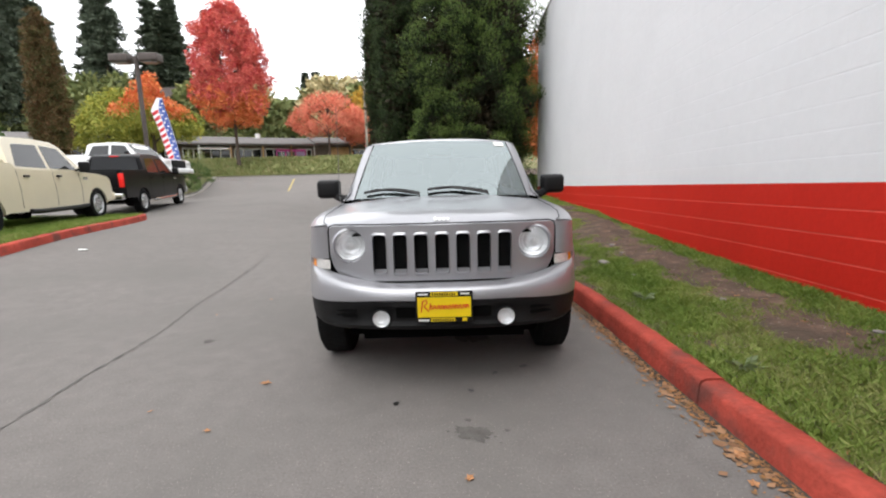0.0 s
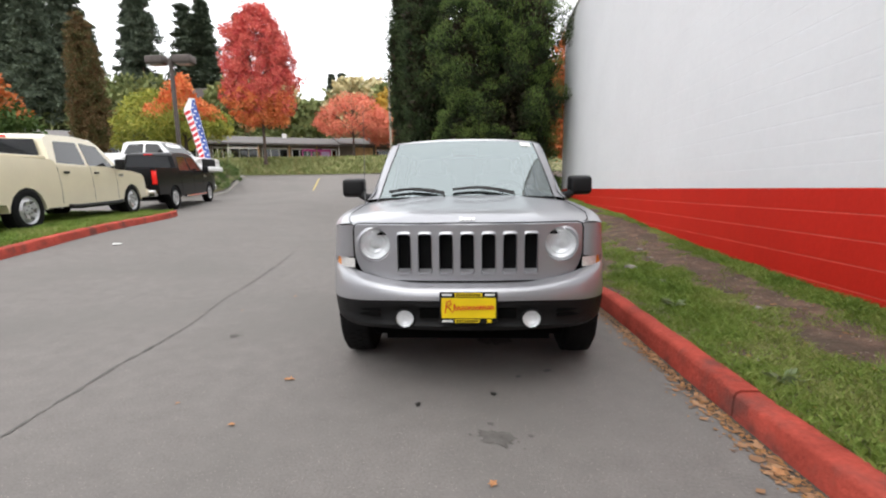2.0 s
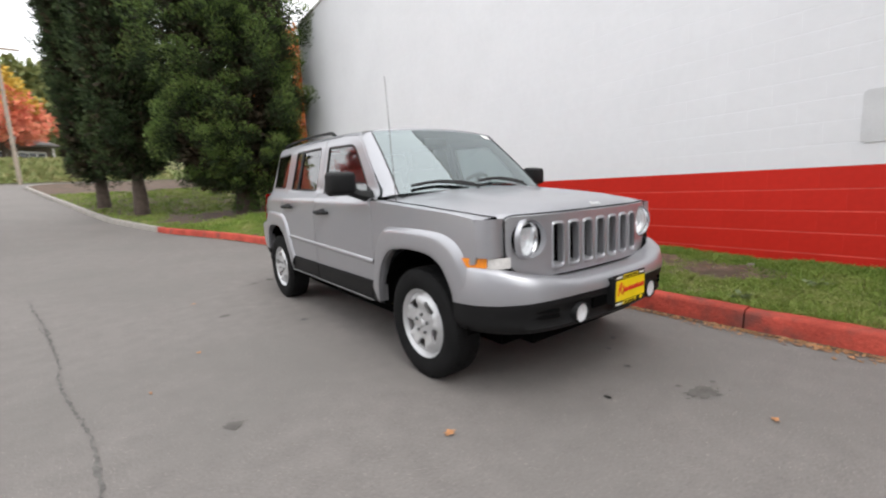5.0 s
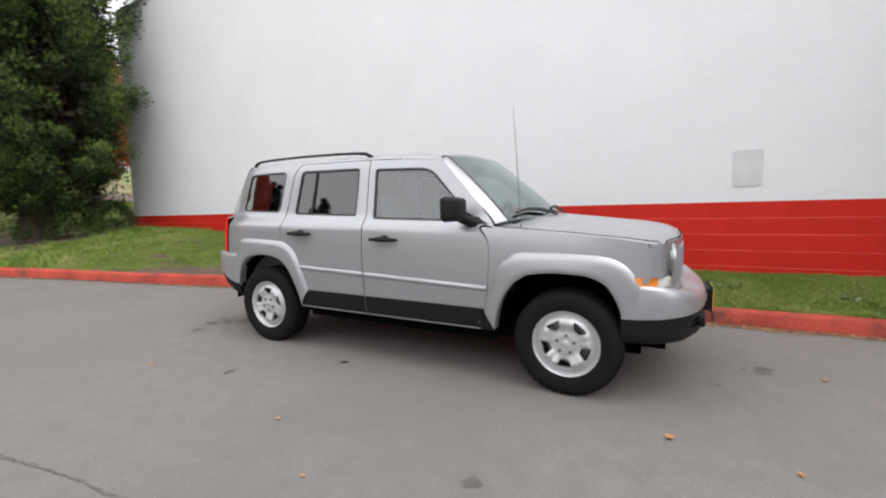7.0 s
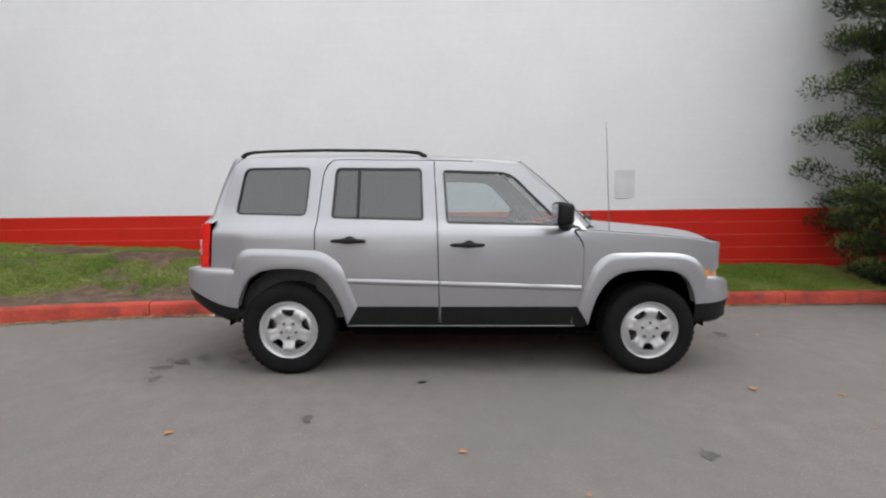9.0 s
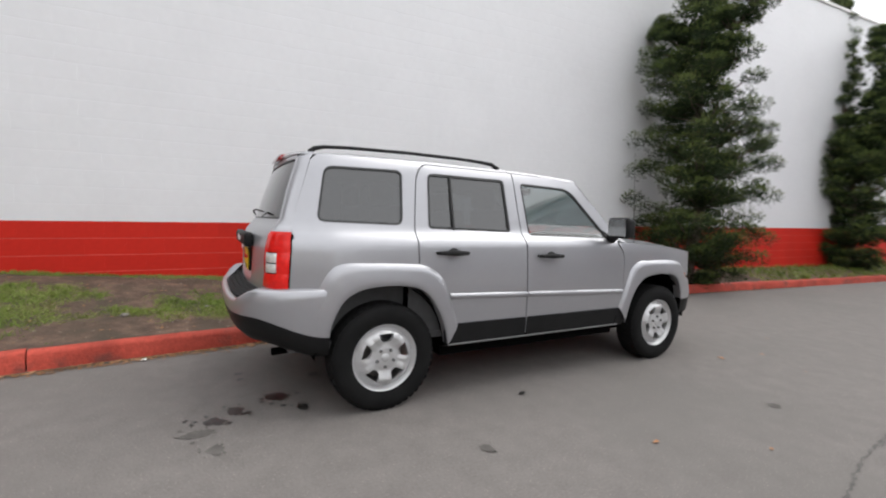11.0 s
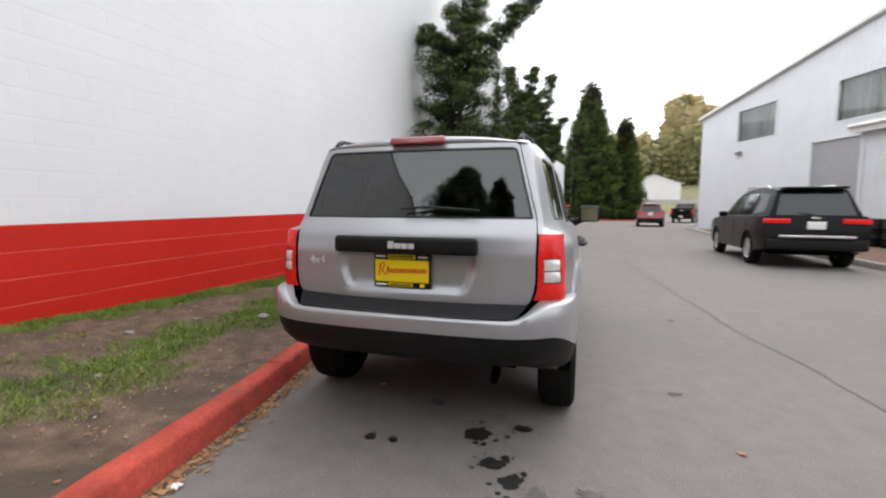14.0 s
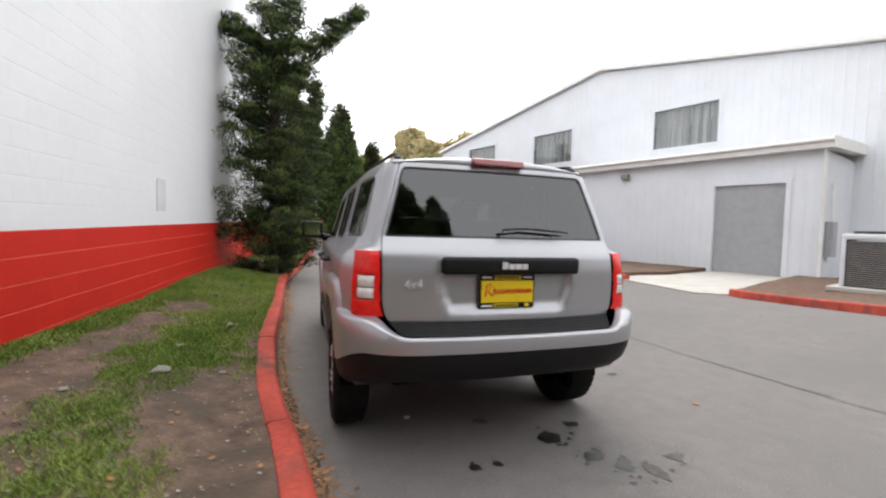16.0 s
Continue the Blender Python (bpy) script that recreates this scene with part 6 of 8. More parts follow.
        if sel.sum():
            leaf_part("crown" if i == 0 else "upper_crown", clumps(p[sel], o[sel], per, rng.uniform(0.6, 1.2, sel.sum()) * clump, size, rng, 0.75, 0.6, 0.9), mat, t)
    return t


def fir(at, height, radius, seed, mat, label, bare=0.10, per=30):
    """A tall fir with whorls of drooping branches."""
    rng = np.random.default_rng(seed)
    t = thing("fir_tree", label, "tree", "firs on the hill", Matrix.Translation(at))
    trunk_part(t, height, height * 0.011 + 0.08, seed=seed, r1=0.03)
    cen, out = [], []
    rows = int(height / 0.75)
    for j in range(rows):
        k = j / rows
        if k < bare:
            continue
        z = height * (k + rng.uniform(0, 0.6) / rows)
        rr = radius * (1 - (k - bare) / (1 - bare)) ** 0.8 * rng.uniform(0.7, 1.1) + 0.25
        for _ in range(7):
            a = rng.uniform(0, 2 * math.pi)
            reach = rr * rng.uniform(0.6, 1.1)
            for f in (0.3, 0.55, 0.8, 1.0):
                cen.append((math.cos(a) * reach * f, math.sin(a) * reach * f, z - reach * 0.22 * f))
                out.append((math.cos(a), math.sin(a), -0.35))
    v = clumps(np.array(cen), np.array(out), per, height * 0.022, height * 0.020, rng, 0.4, 0.35, 0.5)
    leaf_part("crown", v, mat, t)
    return t


def shrub(at, rx, ry, h, mat, label, seed, n=60, per=30, size=0.08):
    rng = np.random.default_rng(seed)
    t = thing("shrub", label, "shrub", "shrubs", Matrix.Translation(at))
    a, c = rng.uniform(0, 2 * math.pi, n), rng.uniform(0.0, 1, n)
    p = np.stack([rx * np.cos(a) * np.sqrt(1 - c * c * 0.9), ry * np.sin(a) * np.sqrt(1 - c * c * 0.9), h * c], 1)
    o = p / np.array([rx, ry, h])
    leaf_part("foliage", clumps(p, o, per, 0.16 * max(rx, h), size, rng), mat, t)
    mesh_part("stems", *joined(*[tube([(0, 0, -0.1), (p[i][0] * 0.5, p[i][1] * 0.5, p[i][2] * 0.6), tuple(p[i])], 0.012, 4) for i in range(8)]), BARK, t)
    return t


def g3(x, y, dz=0.0):
    return (x, y, ground_z(x, y) + dz)


# big evergreens past the end of the wall
GREEN_PAIR, DARK_PAIR = (L_CYPRESS, L_CYPRESS_LIT), (L_CYPRESS_DARK, L_DARK_LIT)
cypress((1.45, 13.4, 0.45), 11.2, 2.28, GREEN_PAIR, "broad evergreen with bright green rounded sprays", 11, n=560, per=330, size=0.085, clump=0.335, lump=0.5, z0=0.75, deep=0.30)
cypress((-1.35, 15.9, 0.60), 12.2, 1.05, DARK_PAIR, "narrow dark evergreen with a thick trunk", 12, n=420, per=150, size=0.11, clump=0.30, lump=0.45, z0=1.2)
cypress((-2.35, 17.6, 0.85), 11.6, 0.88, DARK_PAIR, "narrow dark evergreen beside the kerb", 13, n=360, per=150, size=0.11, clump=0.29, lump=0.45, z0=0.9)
shrub((2.0, 13.4, 0.50), 0.9, 0.8, 1.0, L_GREEN, "dark green shrub under the evergreens", 14, n=110)
shrub((3.3, 13.9, 0.50), 0.6, 0.6, 0.8, L_GREEN, "low dark shrub at the wall's end", 15, n=70)
# pines against the wall
shore_pine((1.75, -4.85, 0.18), [[(0.0, -0.1, 0.5), (0.05, 0.5, 0.95), (0.05, 1.6, 1.10), (0.15, 2.6, 1.0), (0.05, 3.6, 0.84), (0.1, 4.6, 0.62), (0.05, 5.6, 0.42), (0.1, 6.6, 0.3), (0.0, 7.4, 0.12)],
                                 [(-0.10, 3.9, 0.4), (-0.55, 4.6, 0.26), (-1.1, 5.2, 0.22), (-1.7, 5.9, 0.12)],
                                 [(0.2, 4.5, 0.3), (0.7, 5.0, 0.25), (1.05, 5.25, 0.12)]], "dark green pine growing close against the wall", 21)
shore_pine((1.80, -12.9, 0.16), [[(0.25, -0.1, 0.5), (0.25, 0.5, 0.85), (0.3, 1.8, 1.0), (0.3, 3.0, 0.85), (0.5, 4.3, 0.34), (0.9, 5.6, 0.26), (0.9, 6.8, 0.20), (0.95, 7.9, 0.10)],
                                 [(0.1, 2.6, 0.6), (-0.2, 4.2, 0.42), (-0.15, 5.4, 0.26), (0.15, 6.8, 0.10)],
                                 [(-0.2, 4.4, 0.3), (-0.65, 5.6, 0.2), (-0.92, 6.7, 0.10)],
                                 [(-0.2, 3.4, 0.45), (-0.8, 4.6, 0.22), (-1.06, 5.6, 0.1)]], "pine with several twisted tops against the wall", 22, per=150, size=0.10, pad=0.24)
shore_pine((1.55, -21.2, 0.16), [[(0.22, -0.1, 0.5), (0.2, 0.6, 0.8), (-0.2, 2.2, 0.92), (-0.3, 3.6, 0.75), (-0.4, 5.0, 0.62), (-0.5, 6.4, 0.46), (-0.7, 7.6, 0.3), (-0.9, 8.7, 0.12)],
                                 [(-0.6, 4.8, 0.5), (-1.2, 5.5, 0.26), (-1.8, 6.3, 0.1)],
                                 [(-0.4, 3.3, 0.6), (-1.0, 4.1, 0.26), (-1.45, 4.75, 0.1)],
                                 [(-0.3, 6.2, 0.4), (0.1, 7.0, 0.24), (0.35, 7.9, 0.1)]], "leaning pine at the far end of the wall", 23, per=130, size=0.12, pad=0.28)
# tall cypresses closing the driveway
cypress((-2.5, -52, -0.1), 16.8, 4.1, GREEN_PAIR, "tall conical green cypress at the end of the drive", 31, n=900, per=60, size=0.24, clump=0.55, z0=0.2, lump=0.15, shape=[(0, 0.9), (0.1, 1.0), (0.4, 0.8), (0.7, 0.45), (0.9, 0.16), (1.0, 0.03)])
cypress((-6.7, -53, -0.1), 12.4, 2.2, GREEN_PAIR, "dark conical cypress at the end of the drive", 32, n=480, per=60, size=0.24, clump=0.5, z0=0.2, lump=0.15, shape=[(0, 0.9), (0.1, 1.0), (0.4, 0.8), (0.7, 0.45), (0.9, 0.16), (1.0, 0.03)])
cypress((2.2, -54, -0.1), 12.0, 2.6, DARK_PAIR, "dark cypress behind the sign post", 33, n=420, per=60, size=0.24, clump=0.5, z0=0.2, lump=0.15, shape=[(0, 0.9), (0.1, 1.0), (0.4, 0.8), (0.7, 0.45), (0.9, 0.16), (1.0, 0.03)])
# autumn trees across the street
broadleaf((-19.0, 38.6, 3.3), 14.4, 3.0, 3.4, [(0.22, L_ORANGE), (9, L_RED)], "tall red maple in full autumn colour on the bank", 41, n=470, per=70, size=0.19, clump=0.55, shape=[(0, 0.5), (0.12, 0.9), (0.3, 1.0), (0.6, 0.93), (0.8, 0.72), (0.93, 0.38), (1.0, 0.06)])
broadleaf((-12.2, 46, 3.7), 7.2, 4.2, 2.9, [(9, L_CORAL)], "coral maple with a flat crown before the shops", 42, n=210, per=44, size=0.19, shape=[(0, 0.7), (0.2, 1.0), (0.5, 0.9), (0.8, 0.55), (1, 0.1)])
broadleaf((-8.6, 50, 3.9), 8.2, 3.2, 2.0, [(0.5, L_CORAL), (9, L_GOLD)], "orange and gold maple before the shops", 43, n=220, per=32, size=0.30)
broadleaf((-19.6, 27.5, 1.9), 6.8, 2.9, 2.7, [(0.35, L_YELLOW), (9, L_ORANGE)], "maple turning orange above yellow-green", 44, n=300, per=56, size=0.16, clump=0.45, shape=[(0, 0.75), (0.15, 1.0), (0.35, 0.85), (0.6, 0.4), (0.85, 0.18), (1.0, 0.04)])
broadleaf((-24.5, 31, 2.0), 6.6, 3.0, 1.8, [(9, L_YELLOW)], "yellow-green maple beyond the parked trucks", 45, n=260, per=50, size=0.18)
broadleaf((-20.2, 20.3, 1.0), 9.4, 0.7, 1.7, [(0.45, L_OLIVE), (9, L_OLIVE)], "columnar tree with brown-green leaves", 46, n=330, per=90, size=0.10, clump=0.30, shape=[(0, 0.6), (0.15, 0.95), (0.4, 1.0), (0.65, 0.85), (0.85, 0.55), (1.0, 0.1)], name="columnar_tree")
broadleaf((-27.5, 20.5, 1.2), 7.6, 2.6, 1.8, [(0.5, L_GREEN), (9, L_RUST)], "tree with green and rust-red leaves", 47, n=260, per=32, size=0.24)
broadleaf((6.4, 22.5, 1.0), 8.6, 2.2, 1.6, [(9, L_RUST)], "rust-orange tree behind the block wall", 48, n=260, per=34, size=0.24)
shrub(g3(-13.3, 20.6, 0.1), 0.8, 0.8, 0.95, L_GREEN, "clipped green shrub on the kerbed island", 51)
shrub(g3(-12.75, 18.6, 0.1), 0.75, 0.7, 0.75, L_GREEN, "low green shrub on the kerbed island", 52)
shrub(g3(-13.9, 21.9, 0.1), 0.7, 0.7, 1.5, L_HILL, "loose pale green shrub beside the flag", 53)
shrub((-13.0, -37.5, 0.0), 1.5, 1.2, 1.1, L_GREEN, "rounded green shrub at the warehouse corner", 54, n=90, size=0.12)
# firs and broadleaf woods on the hill
FIRS = [(-69.5, 68, 32, 4.6), (-84, 78, 36, 4.6), (-58.2, 66, 21.5, 2.8), (-60, 80, 35, 5.0), (-51, 84, 26.5, 6.0), (-90, 70, 34, 4.2), (-100, 84, 38, 4.5), (-49, 96, 28, 3.6), (-24.5, 88, 16, 2.6), (-29, 96, 15, 2.6), (-108, 70, 33, 4), (-66, 86, 30, 5.0), (-56, 94, 31, 5.0), (-80, 88, 35, 5.0), (-43, 98, 25, 5.0), (-76, 80, 36, 4.6), (-81, 76, 30, 4.0), (-54, 84, 29, 4.5), (-92, 82, 34, 4.8), (-19, 92, 14, 2.4), (-14, 94, 13, 2.2)]
first = None
for i, (x, y, h, r) in enumerate(FIRS):
    if i < 3:
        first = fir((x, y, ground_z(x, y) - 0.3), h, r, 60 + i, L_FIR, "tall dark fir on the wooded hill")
        FIRS[i] += (first,)
    else:
        src = FIRS[i % 3]
        k = h / src[2]
        copy_thing(src[4], Matrix.Translation((x, y, ground_z(x, y) - 0.3)) @ Euler((0, 0, i * 1.3)).to_matrix().to_4x4() @ Matrix.Diagonal((r / src[3], r / src[3], k, 1)))
WOODS = []


def woods(name, label, centres, mat, seed, per=30, size=0.9, spread=2.2):
    """Far woods as one mass of leaf clumps."""
    rng = np.random.default_rng(seed)
    c, o = [], []
    for x, y, r, h in centres:
        n = int(42 * r)
        a, k = rng.uniform(0, 6.28, n), rng.uniform(0, 1, n)
        rr = r * np.sqrt(1 - (k - 0.35) ** 2 / 0.75) * rng.uniform(0.8, 1.1, n)
        c.append(np.stack([x + rr * np.cos(a), y + rr * np.sin(a), ground_z(x, y) + h * k], 1))
        o.append(np.stack([np.cos(a), np.sin(a), np.full(n, 0.4)], 1))
    ob = leaf_part(name, clumps(np.concatenate(c), np.concatenate(o), per, 1.1, size, rng, 0.8, 0.6), mat, None)
    return tagged(ob, label, "woods", kind="stuff")


rw = random.Random(9)
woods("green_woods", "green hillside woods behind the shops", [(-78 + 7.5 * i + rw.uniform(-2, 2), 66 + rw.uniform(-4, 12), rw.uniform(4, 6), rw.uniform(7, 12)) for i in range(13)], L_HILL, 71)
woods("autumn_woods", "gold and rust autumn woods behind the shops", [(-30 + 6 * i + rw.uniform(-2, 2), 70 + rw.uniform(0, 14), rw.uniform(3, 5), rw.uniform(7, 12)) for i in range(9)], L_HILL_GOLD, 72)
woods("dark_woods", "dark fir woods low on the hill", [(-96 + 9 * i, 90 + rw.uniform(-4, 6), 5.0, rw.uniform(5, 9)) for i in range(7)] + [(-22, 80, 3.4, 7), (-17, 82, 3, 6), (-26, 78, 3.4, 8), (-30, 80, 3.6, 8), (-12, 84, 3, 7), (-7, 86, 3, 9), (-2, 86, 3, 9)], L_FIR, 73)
woods("valley_woods", "autumn woods beyond the drive, leaves paled for haze", [(-62 + 8 * i + rw.uniform(-3, 3), -128 - rw.uniform(0, 20), rw.uniform(5, 7), rw.uniform(13, 20) * (1.0 if i < 5 else 0.55)) for i in range(11)], L_HILL_GOLD, 74, per=44, size=1.1)
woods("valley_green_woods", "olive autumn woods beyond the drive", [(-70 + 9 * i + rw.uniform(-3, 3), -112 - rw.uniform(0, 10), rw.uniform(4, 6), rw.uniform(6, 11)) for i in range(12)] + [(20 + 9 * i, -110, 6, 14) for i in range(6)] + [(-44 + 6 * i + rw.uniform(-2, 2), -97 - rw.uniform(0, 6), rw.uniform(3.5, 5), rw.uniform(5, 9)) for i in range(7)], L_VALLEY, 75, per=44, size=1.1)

# ---------------------------------------------------------------- lawn detail
L_GRASS = leaf_material("grass_blade", [(0.080, 0.140, 0.021), (0.143, 0.222, 0.035), (0.225, 0.285, 0.063), (0.345, 0.320, 0.140)])


def grass_cover(x, y):
    """Where the lawn still grows: a share from 0 to 1, with a worn track along the wall and bare soil by the kerb."""
    d = x - kerb_x(y)
    c = 0.56 + 0.55 * noise.noise((x * 1.5, y * 0.8, 4.2)) + 0.42 * noise.noise((x * 4.1, y * 3.1, 9.1)) + 0.16 * noise.noise((x * 13, y * 13, 2.0))
    c -= (0.64 + 0.30 * noise.noise((x, y * 1.4, 3.3))) * math.exp(-((x - 2.50 - 0.07 * y - 0.12 * math.sin(y * 1.7)) / 0.33) ** 2) * ss(-1.3, 0.2, y) * (1 - ss(7.0, 9.0, y))
    c -= (0.75 + 0.35 * noise.noise((x * 1.3, y * 1.1, 6.1))) * (1 - ss(0.35, 1.05, d)) * ss(1.5, 2.6, y) * (1 - ss(6.5, 8.5, y))
    c -= 0.35 * math.exp(-((d - 0.25) / 0.2) ** 2 - ((y - 1.1) / 0.5) ** 2)
    c -= 0.9 * math.exp(-((x - 1.2) / 2.0) ** 2 - ((y - 13.6) / 1.5) ** 2)
    c -= 0.12 * ss(3.2, 4.6, y) * (1 - ss(7.0, 9.0, y))
    c += 0.30 * ss(0.35, 0.1, wall_x(min(y, 13)) - x) + 0.20 * ss(8, 10, y) * (1 - ss(11, 12.5, y)) + 0.14 * ss(0.3, -1.2, y)
    return c


def sow(n, y0, y1, hmin, hmax, seed, width):
    rng = np.random.default_rng(seed)
    rnd = random.Random(seed)
    v = []
    for _ in range(n):
        y = rnd.uniform(y0, y1)
        a, b = kerb_x(y) + 0.155, (wall_x(y) - 0.01 if y < 13.2 else wall_x(13) + 7)
        x = rnd.uniform(a, b)
        cover = grass_cover(x, y)
        if cover + rnd.gauss(0, 0.12) < 0.25:
            continue
        h = rnd.uniform(hmin, hmax) * min(1.35, 0.55 + cover)
        z = lawn_z(x, y) - 0.004
        q = rnd.uniform(0, 6.283)
        w = width * rnd.uniform(0.7, 1.4)
        dx, dy = math.cos(q) * w, math.sin(q) * w
        lx, ly = rnd.gauss(0, 0.6) * h, rnd.gauss(0, 0.6) * h
        v += [(x - dx, y - dy, z), (x + dx, y + dy, z), (x + lx * 0.5 + dx * 0.7, y + ly * 0.5 + dy * 0.7, z + h * 0.6), (x + lx, y + ly, z + h)]
    return v


gr = sow(300000, -4.5, 9.5, 0.014, 0.044, 5, 0.0030) + sow(60000, 9.5, 24, 0.04, 0.10, 6, 0.012) + sow(70000, -5.5, 9.5, 0.007, 0.020, 8, 0.007) + sow(8000, -35, -7, 0.04, 0.09, 7, 0.010)
lawn_grass = leaf_part("lawn_grass", gr, L_GRASS, None)
tagged(lawn_grass, "short green grass blades of the patchy lawn", "grass", kind="stuff")
# ---------------------------------------------------------------- other vehicles
CREAM = material("cream_paint", (0.70, 0.63, 0.46), 0.3, vary=0.03, scale=2, coat=0.6)
BLACK_PAINT = material("black_paint", (0.006, 0.006, 0.007), 0.28, vary=0.05, scale=2, coat=0.0, spec=0.12)
WHITE_CAR = material("white_paint", (0.72, 0.72, 0.72), 0.3, vary=0.03, scale=2, coat=0.6)
DARK_RED_PAINT = material("dark_red_paint", (0.20, 0.012, 0.016), 0.25, vary=0.04, scale=2, coat=0.8)
CAR_GLASS = glass_material("car_glass", (0.10, 0.11, 0.12), 0.07)


def prism(outline, half, root, name, mat, label="", step=0.09, edge=0.03):
    """A body part from its side outline; half(y, z) is its half width."""
    loop = dense(outline, step)
    v, f = panel(outline, lambda y, z: (-half(y, z), y, z), (), step, facing=(-1, 0, 0))
    mv, mf = mirrored((v, f))
    band_v, band_f = [], []
    ks = [-1, -0.94, -0.6, 0, 0.6, 0.94, 1]
    n = len(loop)
    cy = sum(p[0] for p in loop) / n
    cz = sum(p[1] for p in loop) / n
    for y, z in loop:
        h = half(y, z)
        for k in ks:
            bulge = edge * (1 - abs(k) ** 6)
            d = Vector((y - cy, (z - cz) * 1.6))
            d = d.normalized() if d.length > 1e-6 else Vector((0, 1))
            band_v.append((h * k, y + d.x * bulge * 0.5, z + d.y * bulge))
    m = len(ks)
    for i in range(n):
        j = (i + 1) % n
        for k in range(m - 1):
            band_f.append((i * m + k, i * m + k + 1, j * m + k + 1, j * m + k))
    return mesh_part(name, *joined((v, f), (mv, mf), (band_v, band_f)), mat, root, label, 40)


def arch_points(cy, r, z0, n=9):
    """A wheel opening as outline points, from the rear of the opening to its front."""
    return [(cy + r * math.cos(a), max(z0, 0.36 + r * math.sin(a))) for a in np.linspace(-0.12, math.pi + 0.12, n)]


def windows_on(half, loops, root, out=0.006):
    for lp in loops:
        for mir in (False, True):
            vf = panel(fillet(lp), lambda y, z: (-(half(y, z) + out), y, z), step=0.14, lip=(1, 0, 0), lip_depth=0.01)
            mesh_part("side_window", *(mirrored(vf) if mir else vf), WIN_DARK, root, "dark side glass", 0)


WIN_DARK = material("dark_window_glass", (0.014, 0.015, 0.016), 0.05, vary=0.05, scale=3, spec=0.6)


def quad_glass(root, name, pts, label="dark glass"):
    mesh_part(name, pts, [(0, 1, 2, 3)], WIN_DARK, root, label, 0)


def lamps(root, name, items, mat, label):
    for it in items:
        for s in (-1, 1):
            x0, x1, y0, y1, z0, z1 = it
            bm = box_bm((x1 - x0, y1 - y0, z1 - z0), (s * (x0 + x1) / 2, (y0 + y1) / 2, (z0 + z1) / 2), 0.012)
            part(name, bm, mat, root, label)


def pickup(m, paint, label, wheelbase=3.6, wheel_r=0.40, lift=0.0, chrome=True, bed_cover=None):
    """A four-door pickup truck; front axle at y = 0, front towards -y."""
    t = thing("pickup_truck", label, "truck", "parked trucks", m)
    wb = wheelbase
    tail = wb + 1.25

    def half(y, z):
        return 0.985 - 0.05 * max(0, (z - 0.75) / 0.6) ** 2 - 0.06 * max(0, (-y - 0.3) / 0.7) ** 2 - 0.02 * max(0, 0.75 - z)

    low = [(tail, 0.58), (tail + 0.02, 0.9), (tail, 1.42), (3.02, 1.40), (2.95, 1.30), (0.55, 1.24), (-0.2, 1.20), (-0.75, 1.12), (-0.90, 1.02), (-0.93, 0.60), (-0.85, 0.46)]
    ring = [(-0.50, 0.46)] + [(p[0], p[1]) for p in reversed(arch_points(0.0, 0.49, 0.40))] + [(0.55, 0.42), (wb - 0.55, 0.42)] + [(p[0], p[1]) for p in reversed(arch_points(wb, 0.49, 0.40))] + [(wb + 0.55, 0.55)]
    body = prism(low + ring, half, t, "body", paint)

    def chalf(y, z):
        return 0.90 - 0.19 * max(0, z - 1.25) / 0.65

    cab_o = [(0.34, 1.22), (0.96, 1.82), (1.22, 1.92), (1.9, 1.955), (2.70, 1.93), (2.90, 1.86), (3.02, 1.26)]
    cab = prism(fillet([(y, z, 0.05) for y, z in cab_o]), chalf, t, "cab", paint)
    windows_on(chalf, [[(0.66, 1.29, 0.02), (1.08, 1.78, 0.05), (1.72, 1.82, 0.03), (1.70, 1.31, 0.02)], [(1.82, 1.31, 0.02), (1.84, 1.82, 0.03), (2.62, 1.80, 0.05), (2.82, 1.34, 0.03)]], cab)
    quad_glass(cab, "windscreen", [(-0.80, 0.42, 1.31), (0.80, 0.42, 1.31), (0.68, 0.975, 1.855), (-0.68, 0.975, 1.855)], "dark windscreen")
    quad_glass(cab, "rear_window", [(0.72, 3.045, 1.42), (-0.72, 3.045, 1.42), (-0.62, 2.985, 1.82), (0.62, 2.985, 1.82)], "dark rear window")
    part("cargo_lamp", box_bm((0.26, 0.05, 0.04), (0, 2.96, 1.875), 0.012), RED_LENS, cab, "small red roof lamp")
    # bed
    mesh_part("bed_floor", *boxes([(-0.80, 0.80, 3.10, tail - 0.08, 0.9, 0.94)]), BLACK_PLASTIC, t, shade=0)
    if bed_cover:
        part("bed_cover", box_bm((1.72, tail - 3.1, 0.06), (0, (3.08 + tail) / 2, 1.44), 0.02), bed_cover, t, "flat bed cover")
    gate = part("tailgate", box_bm((1.60, 0.05, 0.52), (0, tail + 0.03, 1.13), 0.02), paint, t)
    part("gate_badge", box_bm((0.36, 0.012, 0.05), (0, tail + 0.062, 1.20), 0.004), CHROME, gate, "chrome badge bar")
    part("gate_handle", box_bm((0.2, 0.02, 0.05), (0, tail + 0.062, 1.30), 0.008), BLACK_PLASTIC, gate)
    lamps(t, "tail_lamp", [(0.82, 0.96, tail - 0.02, tail + 0.05, 0.90, 1.32)], RED_LENS, "red tail lamp")
    lamps(t, "headlamp", [(0.58, 0.92, -0.93, -0.80, 0.86, 1.06)], CLEAR_LENS, "clear headlamp")
    part("grille", box_bm((1.02, 0.06, 0.36), (0, -0.94, 0.90), 0.03), CHROME if chrome else BLACK_PLASTIC, t, "chrome grille")
    part("front_bumper", box_bm((1.92, 0.22, 0.24), (0, -0.97, 0.58), 0.06, segments=3), CHROME if chrome else paint, t, "front bumper")
